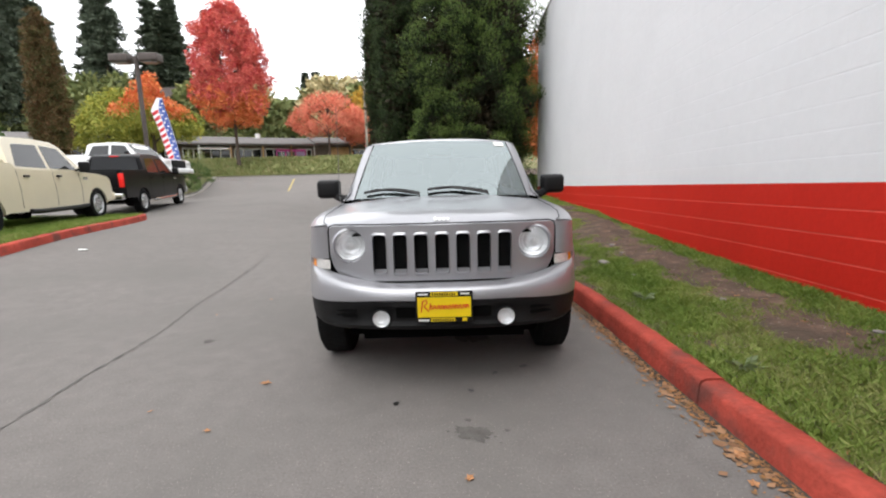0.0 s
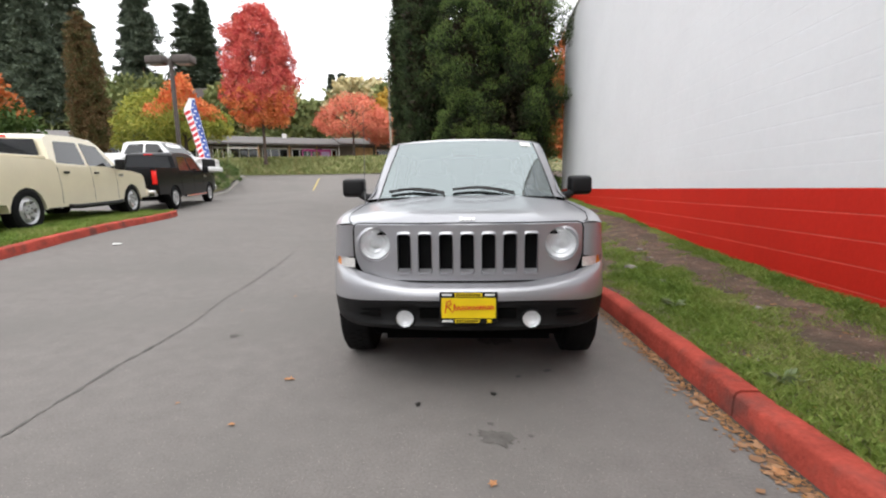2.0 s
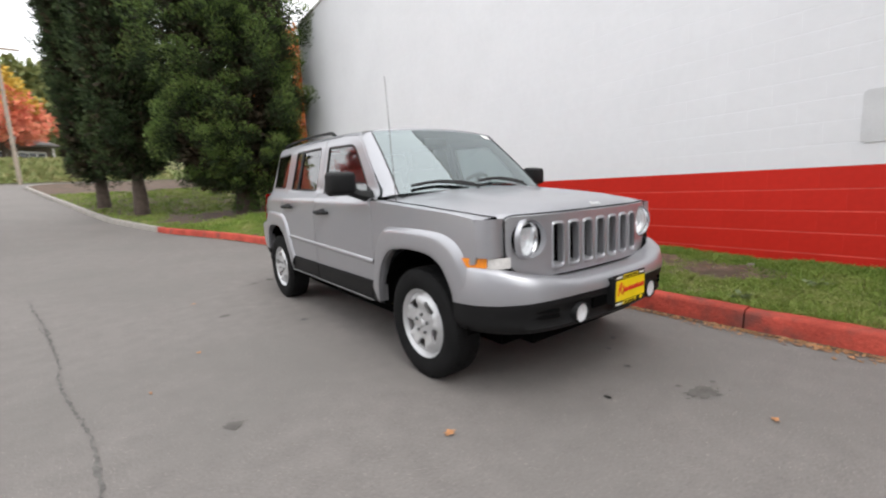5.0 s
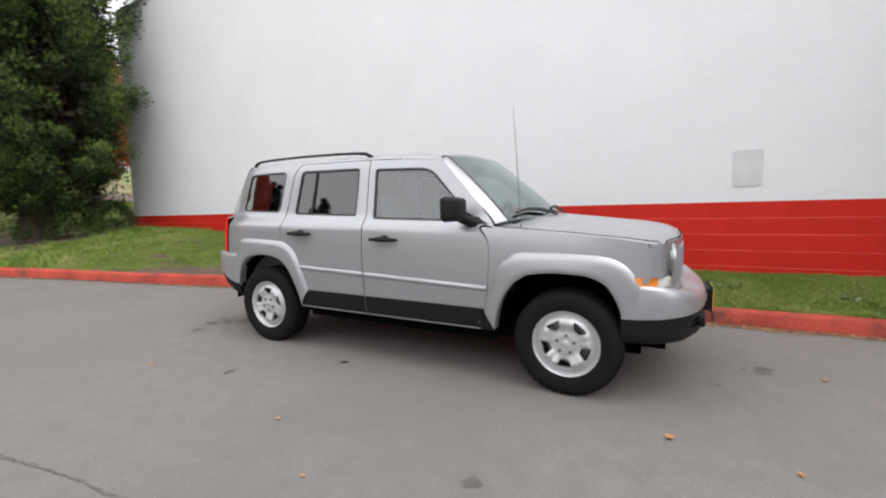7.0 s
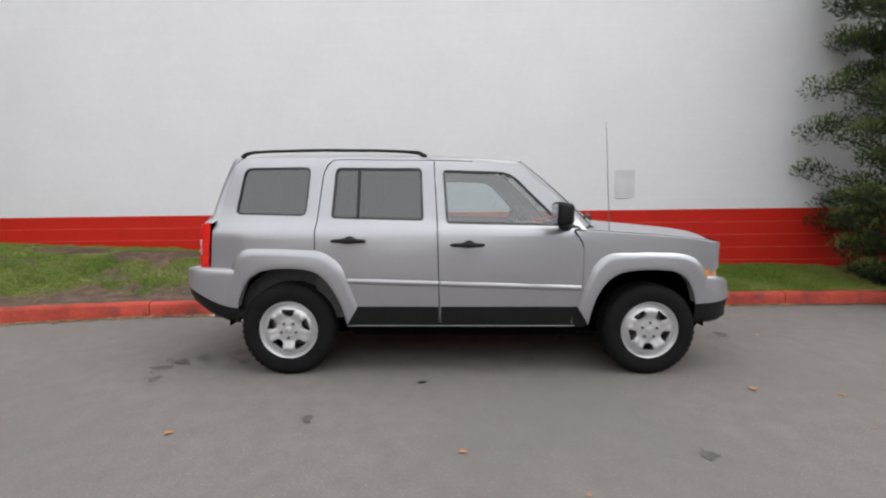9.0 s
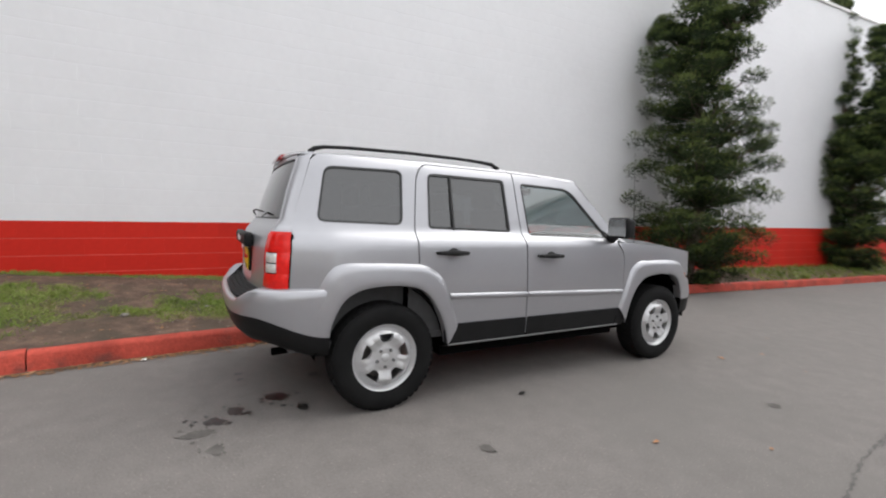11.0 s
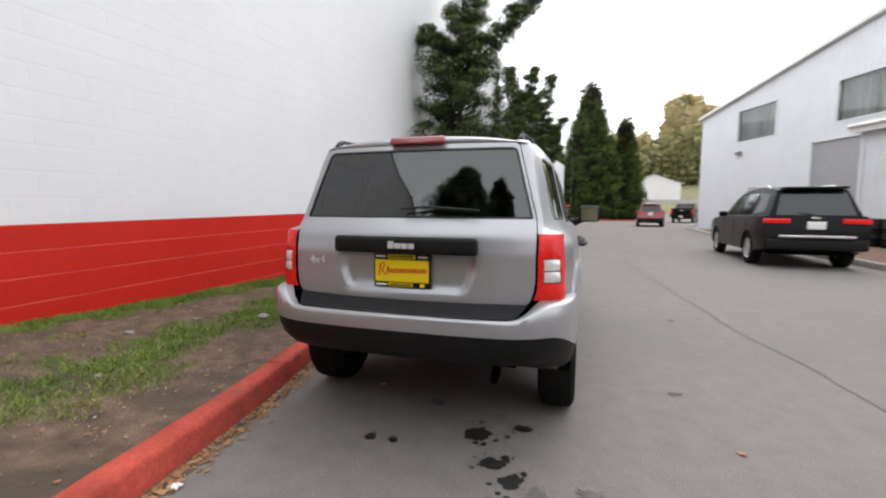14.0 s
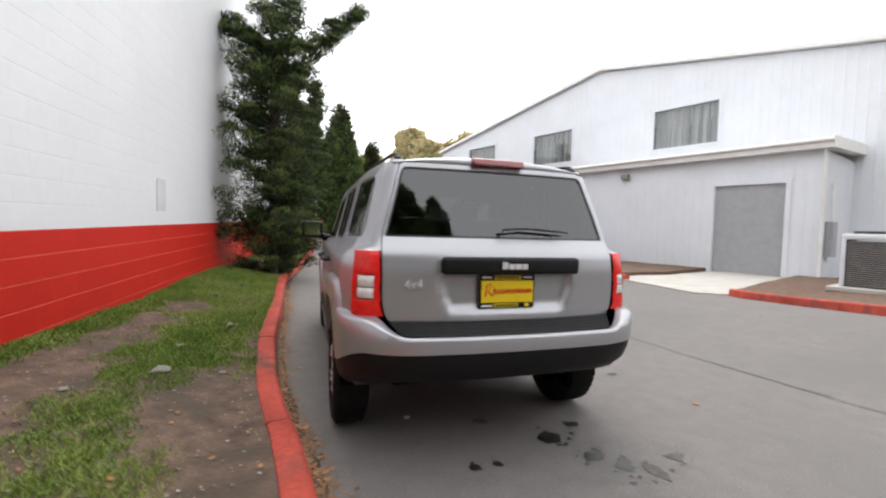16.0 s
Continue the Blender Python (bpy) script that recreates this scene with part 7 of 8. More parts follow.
    rb_ = part("rear_bumper", box_bm((1.88, 0.20, 0.20), (0, tail + 0.12, 0.62), 0.04, segments=3), CHROME if chrome else paint, t, "chrome rear bumper")
    part("bumper_pad", box_bm((1.2, 0.16, 0.02), (0, tail + 0.13, 0.727), 0.006), BLACK_PLASTIC, rb_)
    part("number_plate", box_bm((0.31, 0.012, 0.16), (0, tail + 0.225, 0.63), 0.004), WHITE_PAINT, rb_, "plain pale number plate")
    for s in (-1, 1):
        for hy in (1.60, 2.72):
            part("handle", box_bm((0.04, 0.17, 0.045), (s * (half(hy, 1.14) + 0.02), hy, 1.14), 0.014), BLACK_PLASTIC, t, "black handle")
        for dy in (0.72, 1.78, 2.96):
            x = s * (half(dy, 0.9) + 0.001)
            mesh_part("door_gap", *tube([(s * (half(dy, 0.5) - 0.002), dy, 0.5), (s * (half(dy, 0.9) - 0.002), dy, 0.9), (s * (half(dy, 1.25) - 0.002), dy, 1.25)], 0.008, 5), LINER, t)
        mir = part("side_mirror", box_bm((0.22, 0.12, 0.26), (s * 1.10, 0.72, 1.36), 0.04, segments=3), BLACK_PLASTIC, t, "black side mirror", 50)
        mesh_part("mirror_arm", *tube([(s * 0.88, 0.69, 1.28), (s * 1.02, 0.71, 1.32)], 0.03, 6), BLACK_PLASTIC, mir)
        mesh_part("side_step", *tube([(s * 1.0, 0.6, 0.42), (s * 1.02, 0.9, 0.40), (s * 1.02, 2.5, 0.40), (s * 1.0, 2.8, 0.42)], 0.05, 8), CHROME if chrome else BLACK_PLASTIC, t, "side step bar")
        part("fender_badge", box_bm((0.012, 0.22, 0.07), (s * (half(0.45, 1.08) + 0.004), 0.48, 1.09), 0.003), CHROME, t, "fender badge")
        for cy in (0.0, wb):
            mesh_part("wheel_well", *grid(lambda u, w, cy=cy, s=s: (s * (0.93 - 0.4 * w), cy - 0.47 * math.cos(math.pi * u), 0.38 + 0.46 * math.sin(math.pi * u)), 12, 2), LINER, t)
            wheel_at(t, s * 0.86, cy, wheel_r, scale=wheel_r / 0.337, spin=20 * cy)
    mesh_part("underside", *boxes([(-0.75, 0.75, -0.6, tail - 0.3, 0.42, 0.60)]), LINER, t, shade=0)
    return t


def wagon(m, paint, label, name="parked_suv", length_rear=0.95, height=1.76, wb=2.92, chrome_strip=True, wheel_r=0.37):
    """A five-door sport utility; front axle at y = 0, front towards -y."""
    t = thing(name, label, "car", "parked cars", m)
    tail = wb + length_rear

    def half(y, z):
        return 0.955 - 0.09 * max(0, (z - 0.75) / 0.6) ** 2 - 0.08 * max(0, (y - wb - 0.2) / 0.8) ** 2 - 0.07 * max(0, (-y - 0.2) / 0.7) ** 2 - 0.03 * max(0, 0.7 - z)

    low = [(tail - 0.04, 0.42), (tail + 0.02, 0.62), (tail - 0.02, 0.85), (tail - 0.10, 1.12), (0.55, 1.08), (-0.2, 1.03), (-0.70, 0.95), (-0.86, 0.80), (-0.90, 0.52), (-0.80, 0.36)]
    ring = [(-0.46, 0.34)] + list(reversed(arch_points(0.0, 0.44, 0.32))) + [(0.5, 0.32), (wb - 0.5, 0.32)] + list(reversed(arch_points(wb, 0.44, 0.32))) + [(wb + 0.5, 0.36)]
    body = prism(low + ring, half, t, "body", paint, edge=0.04)

    def chalf(y, z):
        return 0.87 - 0.26 * max(0, z - 1.05) / 0.7 - 0.05 * max(0, (y - wb) / 0.9)

    h = height
    cab = prism(fillet([(0.40, 1.05, 0.05), (1.10, h - 0.14, 0.2), (1.7, h - 0.01, 0.3), (2.6, h, 0.3), (tail - 0.35, h - 0.07, 0.08), (tail - 0.10, 1.10, 0.05)]), chalf, t, "cab", paint, edge=0.04)
    windows_on(chalf, [[(0.80, 1.12, 0.02), (1.25, h - 0.18, 0.06), (1.75, h - 0.13, 0.03), (1.72, 1.12, 0.02)], [(1.82, 1.12, 0.02), (1.86, h - 0.13, 0.03), (2.62, h - 0.13, 0.03), (2.75, 1.15, 0.03)], [(2.86, 1.16, 0.02), (2.76, h - 0.14, 0.04), (tail - 0.55, h - 0.17, 0.05), (tail - 0.42, 1.22, 0.05)]], cab)
    quad_glass(cab, "windscreen", [(-0.76, 0.43, 1.12), (0.76, 0.43, 1.12), (0.62, 1.06, h - 0.13), (-0.62, 1.06, h - 0.13)], "dark windscreen")
    quad_glass(cab, "rear_window", [(0.68, tail - 0.075, 1.14), (-0.68, tail - 0.075, 1.14), (-0.56, tail - 0.27, h - 0.15), (0.56, tail - 0.27, h - 0.15)], "dark rear window")
    part("roof_spoiler", box_bm((1.12, 0.22, 0.05), (0, tail - 0.26, h - 0.05), 0.02), paint, cab)
    lamps(t, "tail_lamp", [(0.44, 0.90, tail - 0.12, tail + 0.005, 0.965, 1.065)], RED_LENS, "red tail lamp")
    lamps(t, "headlamp", [(0.50, 0.84, -0.86, -0.70, 0.74, 0.88)], CLEAR_LENS, "clear headlamp")
    lamps(t, "reflector", [(0.66, 0.86, tail - 0.02, tail + 0.025, 0.50, 0.55)], DARK_RED, "red reflector")
    part("number_plate", box_bm((0.31, 0.014, 0.16), (0, tail + 0.012, 0.93), 0.004), WHITE_PAINT, t, "plain pale number plate")
    part("emblem", box_bm((0.16, 0.012, 0.04), (0, tail - 0.03, 1.08), 0.004), CHROME, t, "chrome emblem")
    if chrome_strip:
        part("bumper_strip", box_bm((1.30, 0.03, 0.05), (0, tail + 0.03, 0.70), 0.012), CHROME, t, "bright chrome bumper strip")
    part("rear_bumper", box_bm((1.76, 0.12, 0.24), (0, tail - 0.02, 0.54), 0.05, segments=3), BLACK_PLASTIC, t, "dark lower bumper")
    mesh_part("wiper", *tube([(0.0, tail - 0.07, 1.15), (0.30, tail - 0.085, 1.19)], 0.012, 5), SEAL, t)
    for s in (-1, 1):
        mir = part("side_mirror", box_bm((0.2, 0.1, 0.14), (s * 0.98, 0.82, 1.14), 0.035, segments=3), paint, t, "", 50)
        for hy in (1.62, 2.55):
            part("handle", box_bm((0.035, 0.18, 0.03), (s * (half(hy, 0.98) + 0.012), hy, 0.98), 0.01), paint, t)
        for dy in (0.86, 1.78, 2.80):
            mesh_part("door_gap", *tube([(s * (half(dy, z) - 0.002), dy, z) for z in (0.42, 0.7, 0.9, 1.06)], 0.007, 5), LINER, t)
        mesh_part("roof_rail", *tube([(s * 0.60, 1.5, h - 0.02), (s * 0.60, 1.6, h + 0.035), (s * 0.59, 2.9, h + 0.03), (s * 0.58, 3.05, h - 0.03)], 0.018, 6), CHROME if chrome_strip else BLACK_PLASTIC, t, "roof rail")
        for cy in (0.0, wb):
            mesh_part("wheel_well", *grid(lambda u, w, cy=cy, s=s: (s * (0.90 - 0.4 * w), cy - 0.43 * math.cos(math.pi * u), 0.35 + 0.42 * math.sin(math.pi * u)), 12, 2), LINER, t)
            wheel_at(t, s * 0.83, cy, wheel_r, scale=wheel_r / 0.337, spin=31 * cy + 10)
    mesh_part("underside", *boxes([(-0.72, 0.72, -0.5, tail - 0.2, 0.30, 0.50)]), LINER, t, shade=0)
    return t


def facing(right_front, right_rear, z0, z1, half_track=0.86):
    """Pose from the places where the right-hand wheels stand."""
    f, r = Vector((*right_front, z0)), Vector((*right_rear, z1))
    back = (r - f).normalized()
    left = Vector((0, 0, 1)).cross(back).normalized() * 1.0
    x = back.cross(Vector((0, 0, 1))).normalized()
    up = x.cross(back).normalized()
    m = Matrix.Identity(4)
    for i, c in enumerate((x, back, up)):
        for k in range(3):
            m[k][i] = c[k]
    m.translation = f + x * half_track
    return m


pickup(facing((-9.30, 8.55), (-8.33, 4.70), 0.445, 0.385), CREAM, "cream crew-cab pickup truck parked on the grass island", wheelbase=3.97, wheel_r=0.42, chrome=False, bed_cover=CREAM)
pickup(facing((-10.88, 14.95), (-9.98, 11.30), 0.545, 0.42), BLACK_PAINT, "black crew-cab pickup truck with chrome bumper and steps", wheelbase=3.6, wheel_r=0.40)
pickup(facing((-13.7, 17.55), (-17.6, 17.75), 1.45, 1.45), WHITE_CAR, "white pickup truck parked on the raised lot", wheelbase=3.6, wheel_r=0.40, chrome=False)
wagon(pose(-5.85, -9.15, 0.0, 0, 0, -3.5), BLACK_PAINT, "black sport utility vehicle parked along the far kerb")
wagon(pose(-6.75, -33.4, 0.0, 0, 0, -7), DARK_RED_PAINT, "dark red sport utility vehicle far down the drive", chrome_strip=False, height=1.72)
pickup(pose(-12.6, -46.5, 0.0, 0, 0, -20), BLACK_PAINT, "dark pickup truck parked at the end of the drive", chrome=False)

# ---------------------------------------------------------------- island with grass under the cream truck
ISLE = [(-6.60, 2.6), (-6.75, 3.6), (-7.15, 5.6), (-7.7, 7.6), (-8.05, 8.7), (-8.35, 9.15), (-8.9, 9.35)]


def isle_x(y):
    return float(np.interp(y, [p[1] for p in ISLE], [p[0] for p in ISLE]))


kerb_run(list(reversed([(isle_x(y), y) for y in spaced([(2.6, 9.1, 0.3)])])), KERB_RED, "kerb_3", "red painted kerb round the grass island", seed=8)


def isle_z(x, y):
    return ground_z(x, y) + 0.11 + 0.01 * noise.noise((x * 2, y * 2, 0))


iv = [(isle_x(y) - 0.13 - 6.5 * k / 14, y, isle_z(isle_x(y) - 0.13 - 6.5 * k / 14, y) - (0.2 if k == 14 else 0)) for y in spaced([(2.6, 9.2, 0.4)]) for k in range(15)]
nyi = len(spaced([(2.6, 9.2, 0.4)]))
isle = mesh_part("grass_island", iv, [(i * 15 + k, (i + 1) * 15 + k, (i + 1) * 15 + k + 1, i * 15 + k + 1) for i in range(nyi - 1) for k in range(14)], material("island_turf", (0.075, 0.13, 0.022), 0.95, vary=0.3, scale=4, bump=0.8, bump_scale=40), shade=180)
tagged(isle, "grass island with a red kerb", "lawn", kind="structure")
rg_ = random.Random(31)
bl = []
for _ in range(24000):
    y = rg_.uniform(2.7, 9.1)
    x = isle_x(y) - 0.14 - rg_.uniform(0, 1) ** 1.4 * 3.2
    z, h, q = isle_z(x, y), rg_.uniform(0.04, 0.09), rg_.uniform(0, 6.28)
    dx, dy = math.cos(q) * 0.006, math.sin(q) * 0.006
    lx, ly = rg_.gauss(0, 0.5) * h, rg_.gauss(0, 0.5) * h
    bl += [(x - dx, y - dy, z), (x + dx, y + dy, z), (x + lx * 0.5 + dx, y + ly * 0.5 + dy, z + h * 0.6), (x + lx, y + ly, z + h)]
tagged(leaf_part("island_grass", bl, L_GRASS, None), "bright green grass blades on the island", "grass", kind="stuff")
kerb_run([(-13.4, 15.6), (-12.1, 17.2), (-12.3, 19.2), (-13.2, 22.5), (-15.2, 27.5), (-17.2, 30.2), (-20, 31.6)], KERB_GREY, "kerb_4", "bare concrete kerb round a planted island", seed=9, side=-1)
pv_ = [(-13.2, 15.9), (-12.35, 17.3), (-12.5, 19.2), (-13.4, 22.4), (-15.4, 27.3), (-17.3, 29.9), (-24, 31), (-24, 15)]
cp = (-17.5, 23.0)
mesh_v = [(x, y, ground_z(x, y) + 0.12) for x, y in pv_]
pvv, pff = panel(pv_, lambda x, y: (x, y, ground_z(x, y) + 0.12), step=0.8, facing=(0, 0, 1))
tagged(mesh_part("planted_island", pvv, pff, FARGRASS, shade=180), "planted island of rough grass and shrubs", "lawn", kind="structure")

# grass bank across the street and the hill behind
def bank(x0, x1, y0, y1, nx, ny, name, label, mat):
    v = [(x0 + (x1 - x0) * i / nx, y0 + (y1 - y0) * (j / ny) ** 1.6, ground_z(x0 + (x1 - x0) * i / nx, y0 + (y1 - y0) * (j / ny) ** 1.6) + 0.06) for i in range(nx + 1) for j in range(ny + 1)]
    f = [(i * (ny + 1) + j, (i + 1) * (ny + 1) + j, (i + 1) * (ny + 1) + j + 1, i * (ny + 1) + j + 1) for i in range(nx) for j in range(ny)]
    return tagged(mesh_part(name, v, f, mat, shade=180), label, "bank", kind="structure")


bank(-120, 40, 37.0, 300, 60, 40, "grass_bank", "rough green and tan grass bank across the street", FARGRASS)
bank(-200, 200, -62, -500, 40, 14, "valley_ground", "rough olive grass beyond the drive", material("valley_grass", (0.16, 0.15, 0.075), 0.95, vary=0.3, scale=1.0, bump=0.6, bump_scale=12))
rb2 = random.Random(12)
tuft = []
for _ in range(14000):
    x, y = rb2.uniform(-34, 2), 37.2 + 6 * rb2.random() ** 1.2
    z, h, q = ground_z(x, y) + 0.05, rb2.uniform(0.15, 0.4), rb2.uniform(0, 6.28)
    dx, dy = math.cos(q) * 0.07, math.sin(q) * 0.07
    lx, ly = rb2.gauss(0, 0.5) * h, rb2.gauss(0, 0.5) * h
    tuft += [(x - dx, y - dy, z), (x + dx, y + dy, z), (x + lx * 0.5 + dx, y + ly * 0.5 + dy, z + h * 0.6), (x + lx, y + ly, z + h)]
tagged(leaf_part("bank_grass", tuft, leaf_material("bank_grass_blade", [(0.13, 0.17, 0.05), (0.22, 0.24, 0.09), (0.34, 0.30, 0.15)]), None), "long rough grass on the bank", "grass", kind="stuff")

# ---------------------------------------------------------------- low row of shops on the bank
ROOF_GREY = material("grey_shingle", (0.14, 0.13, 0.125), 0.9, vary=0.2, scale=3, bump=0.5, bump_scale=20)
WOOD = material("brown_wood_siding", (0.46, 0.27, 0.12), 0.8, vary=0.2, scale=3)
SHOP_DARK = material("shop_shade", (0.14, 0.105, 0.08), 0.7, vary=0.25, scale=2)
PINK = material("pink_shop_front", (0.62, 0.05, 0.32), 0.5, vary=0.15, scale=4)
SA, SB = Vector((-6.0, 55.0, 0)), Vector((-46, 35.0, 0))
SD = (SB - SA).normalized()
SN = Vector((-SD.y, SD.x, 0)) * (1 if SD.x * 1 < 0 and -SD.y > 0 else 1)
if SN.y > 0:
    SN = -SN
SHOP_Z = 3.2


def shop_pt(s, z, out=0.0):
    return SA + SD * s + SN * out + Vector((0, 0, SHOP_Z + z))


def shop_box(s0, s1, z0, z1, o0, o1):
    v = [shop_pt(s, z, o) for z in (z0, z1) for s, o in ((s0, o0), (s1, o0), (s1, o1), (s0, o1))]
    return v, [(3, 2, 1, 0), (4, 5, 6, 7), (0, 1, 5, 4), (1, 2, 6, 5), (2, 3, 7, 6), (3, 0, 4, 7)]


for n_s, (s0, s1, up) in enumerate(((0.0, 10.2, 0.15), (10.2, 27.0, 0.0), (27.0, 46.0, 0.1))):
    b = thing("shop_building", "long low shop with a grey shingle roof", "building", "row of shops")
    mesh_part("wall", *shop_box(s0, s1, -1.5, 2.55 + up, -7.0, 0.0), SHOP_DARK, b, shade=0)
    rv_ = [shop_pt(s, z + up, o) for s in (s0 - 0.2, s1 + 0.2) for z, o in ((2.42, 1.5), (2.60, 1.55), (3.72, -3.2), (2.55, -8.0))]
    mesh_part("roof", rv_, [(0, 1, 5, 4), (1, 2, 6, 5), (2, 3, 7, 6), (3, 2, 1, 0), (4, 5, 6, 7), (0, 4, 7, 3)], ROOF_GREY, b, "grey shingle roof", shade=0)
    s = s0 + 0.4
    rs = random.Random(50 + n_s)
    while s < s1 - 1.6:
        w = rs.uniform(1.3, 2.8)
        kind = rs.choice(("wood", "window", "window", "white"))
        if kind == "wood":
            mesh_part("siding", *shop_box(s, s + w, -0.5, 2.4, 0.0, 0.10), WOOD, b, "brown wood siding", shade=0)
        else:
            fr = mesh_part("window", *joined(shop_box(s, s + w, 0.9, 1.0, 0.0, 0.12), shop_box(s, s + w, 2.05, 2.2, 0.0, 0.12), *[shop_box(s + w * k / 3 - 0.04, s + w * k / 3 + 0.04, 1.0, 2.05, 0.0, 0.12) for k in range(4)]), TRIM_WHITE, b, "white window frame", shade=0)
            for k in range(3):
                mesh_part("pane", *shop_box(s + w * k / 3 + 0.05, s + w * (k + 1) / 3 - 0.05, 1.0, 2.05, 0.02, 0.05), WIN_DARK, fr, shade=0)
            if kind == "white":
                mesh_part("awning", [shop_pt(q, z, o) for q in (s - 0.1, s + w + 0.1) for z, o in ((2.45, 0.1), (2.15, 1.1), (1.95, 1.1), (2.1, 0.1))], [(0, 1, 5, 4), (1, 2, 6, 5), (2, 3, 7, 6), (0, 3, 2, 1), (4, 5, 6, 7)], TRIM_WHITE, b, "white awning", shade=0)
        mesh_part("post", *shop_box(s - 0.16, s - 0.06, -0.5, 2.5, 1.2, 1.32), TRIM_WHITE if rs.random() < 0.4 else WOOD, b, shade=0)
        s += w + rs.uniform(0.25, 0.9)
    if n_s == 1:
        pk = mesh_part("shop_front", *joined(shop_box(11.3, 14.6, 0.2, 0.55, 0.13, 0.20), shop_box(11.3, 14.6, 1.85, 2.1, 0.13, 0.20), *[shop_box(q, q + 0.12, 0.55, 1.85, 0.13, 0.20) for q in (11.3, 12.4, 13.5, 14.48)]), PINK, b, "bright pink shop front", shade=0)
        mesh_part("curtain", *shop_box(11.42, 12.4, 0.55, 1.85, 0.14, 0.17), material("lilac_curtain", (0.5, 0.36, 0.6), 0.7, vary=0.1, scale=4), pk, "lilac blind", shade=0)
mesh_part("chimney", *shop_box(16.0, 16.5, 3.2, 4.1, -3.0, -2.5), TRIM_WHITE, b, shade=0)
# house on the hill above, seen between the trees
hh = thing("hill_house", "dark brown house with a wide roof high on the hill", "building")
hz = ground_z(-52, 74) + 9.0
mesh_part("wall", *boxes([(-58, -46, 74, 80, hz - 6, hz + 1.2)]), SHOP_DARK, hh, shade=0)
mesh_part("roof", [(-59.5, 72.6, hz + 0.9), (-44.5, 72.6, hz + 0.9), (-44.5, 77, hz + 3.4), (-59.5, 77, hz + 3.4), (-59.5, 81.5, hz + 0.9), (-44.5, 81.5, hz + 0.9)], [(0, 1, 2, 3), (3, 2, 5, 4), (0, 3, 4), (1, 5, 2)], material("brown_roof", (0.06, 0.045, 0.04), 0.9, vary=0.2, scale=1), hh, "dark brown roof", shade=0)

# ---------------------------------------------------------------- street furniture
POLE = material("brown_pole_paint", (0.060, 0.046, 0.040), 0.6, vary=0.15, scale=5)
lp = thing("lot_lamp", "brown steel parking lot lamp with two box heads", "street lamp", at=Matrix.Translation((-17.9, 24.1, ground_z(-17.9, 24.1))))
pz = 8.95 - ground_z(-17.9, 24.1)
mesh_part("pole", *tube([(0, 0, -0.1), (0, 0, pz)], 0.13, 10), POLE, lp)
mesh_part("pole_base", *lathe([(0.0, 0.7), (0.22, 0.68), (0.24, 0.0), (0.24, -0.1)], 16, "z"), CONCRETE, lp)
for s in (-1, 1):
    hd = part("lamp_head", box_bm((1.15, 0.75, 0.50), (s * 0.86, 0, pz - 0.10), 0.12, segments=3), POLE, lp, "brown box lamp head")
    part("lamp_lens", box_bm((0.85, 0.55, 0.05), (s * 0.86, 0, pz - 0.36), 0.02), CURTAIN, hd)
    mesh_part("arm", *tube([(0, 0, pz - 0.12), (s * 0.35, 0, pz - 0.10)], 0.05, 6), POLE, lp)
# utility pole far off, left of the evergreens
POLE_WOOD = material("weathered_pole", (0.30, 0.25, 0.20), 0.85, vary=0.2, scale=3)
POLE_X = -6.5
up_ = thing("utility_pole", "tall wooden utility pole beyond the street", "pole", at=Matrix.Translation((POLE_X, 36.6, 2.0)))
mesh_part("shaft", *tube([(0, 0, -0.2), (0, 0, 9.0)], 0.1, 8, [0.12, 0.09]), POLE_WOOD, up_)
mesh_part("crossarm", *boxes([(-1.1, 1.1, -0.06, 0.06, 8.2, 8.32)]), POLE_WOOD, up_, shade=0)
# feather flag
BLUE = material("flag_blue", (0.06, 0.10, 0.34), 0.7, vary=0.08, scale=5)
FLAG_RED = material("flag_red", (0.55, 0.03, 0.04), 0.7, vary=0.08, scale=5)
FLAG_WHITE = material("flag_white", (0.75, 0.75, 0.76), 0.7, vary=0.05, scale=5)
ff = thing("feather_flag", "tall feather flag with red stripes and white stars on blue", "flag", at=pose(-13.25, 19.5, ground_z(-13.25, 19.5) + 0.1, 0, 0, 12))
top_z = 5.55 - ground_z(-13.25, 19.5)


def flag_pt(u, w, out=0.0):
    z = 1.0 + (top_z - 1.0) * u
    lean = -0.64 * u ** 1.15
    wd = 0.62 * min(1.0, (1 - u) * 4 + 0.25) * (0.85 + 0.15 * u)
    return (lean + 0.02 + wd * (w - 1.0) + 0.1 * u * w, -0.03 * math.sin(u * 9 + w * 2) - out, z)


cloth = mesh_part("cloth", *grid(flag_pt, 30, 8), FLAG_WHITE, ff, "white banner cloth", 60)
for i in range(9):
    mesh_part("stripe", *grid(lambda u, w, i=i: flag_pt(0.05 + 0.085 * i + 0.045 * u + 0.05 * w, 0.02 + 0.46 * w, 0.008), 2, 6), FLAG_RED, cloth, "red stripe")
mesh_part("blue_field", *grid(lambda u, w: flag_pt(0.02 + 0.96 * u, 0.52 + 0.46 * w, 0.006), 24, 3), BLUE, cloth, "blue field with stars")
for i in range(16):
    mesh_part("star", *grid(lambda u, w, i=i: flag_pt(0.05 + 0.057 * i + 0.022 * u, 0.56 + 0.18 * (i % 2) + 0.16 * w, 0.012), 1, 1), FLAG_WHITE, cloth)
mesh_part("pole", *tube([(0.05, 0, 0.0), (0.06, 0, 1.0), (-0.14, 0, top_z * 0.6), (-0.54, 0, top_z * 0.97)], 0.018, 6), BLACK_PLASTIC, ff)
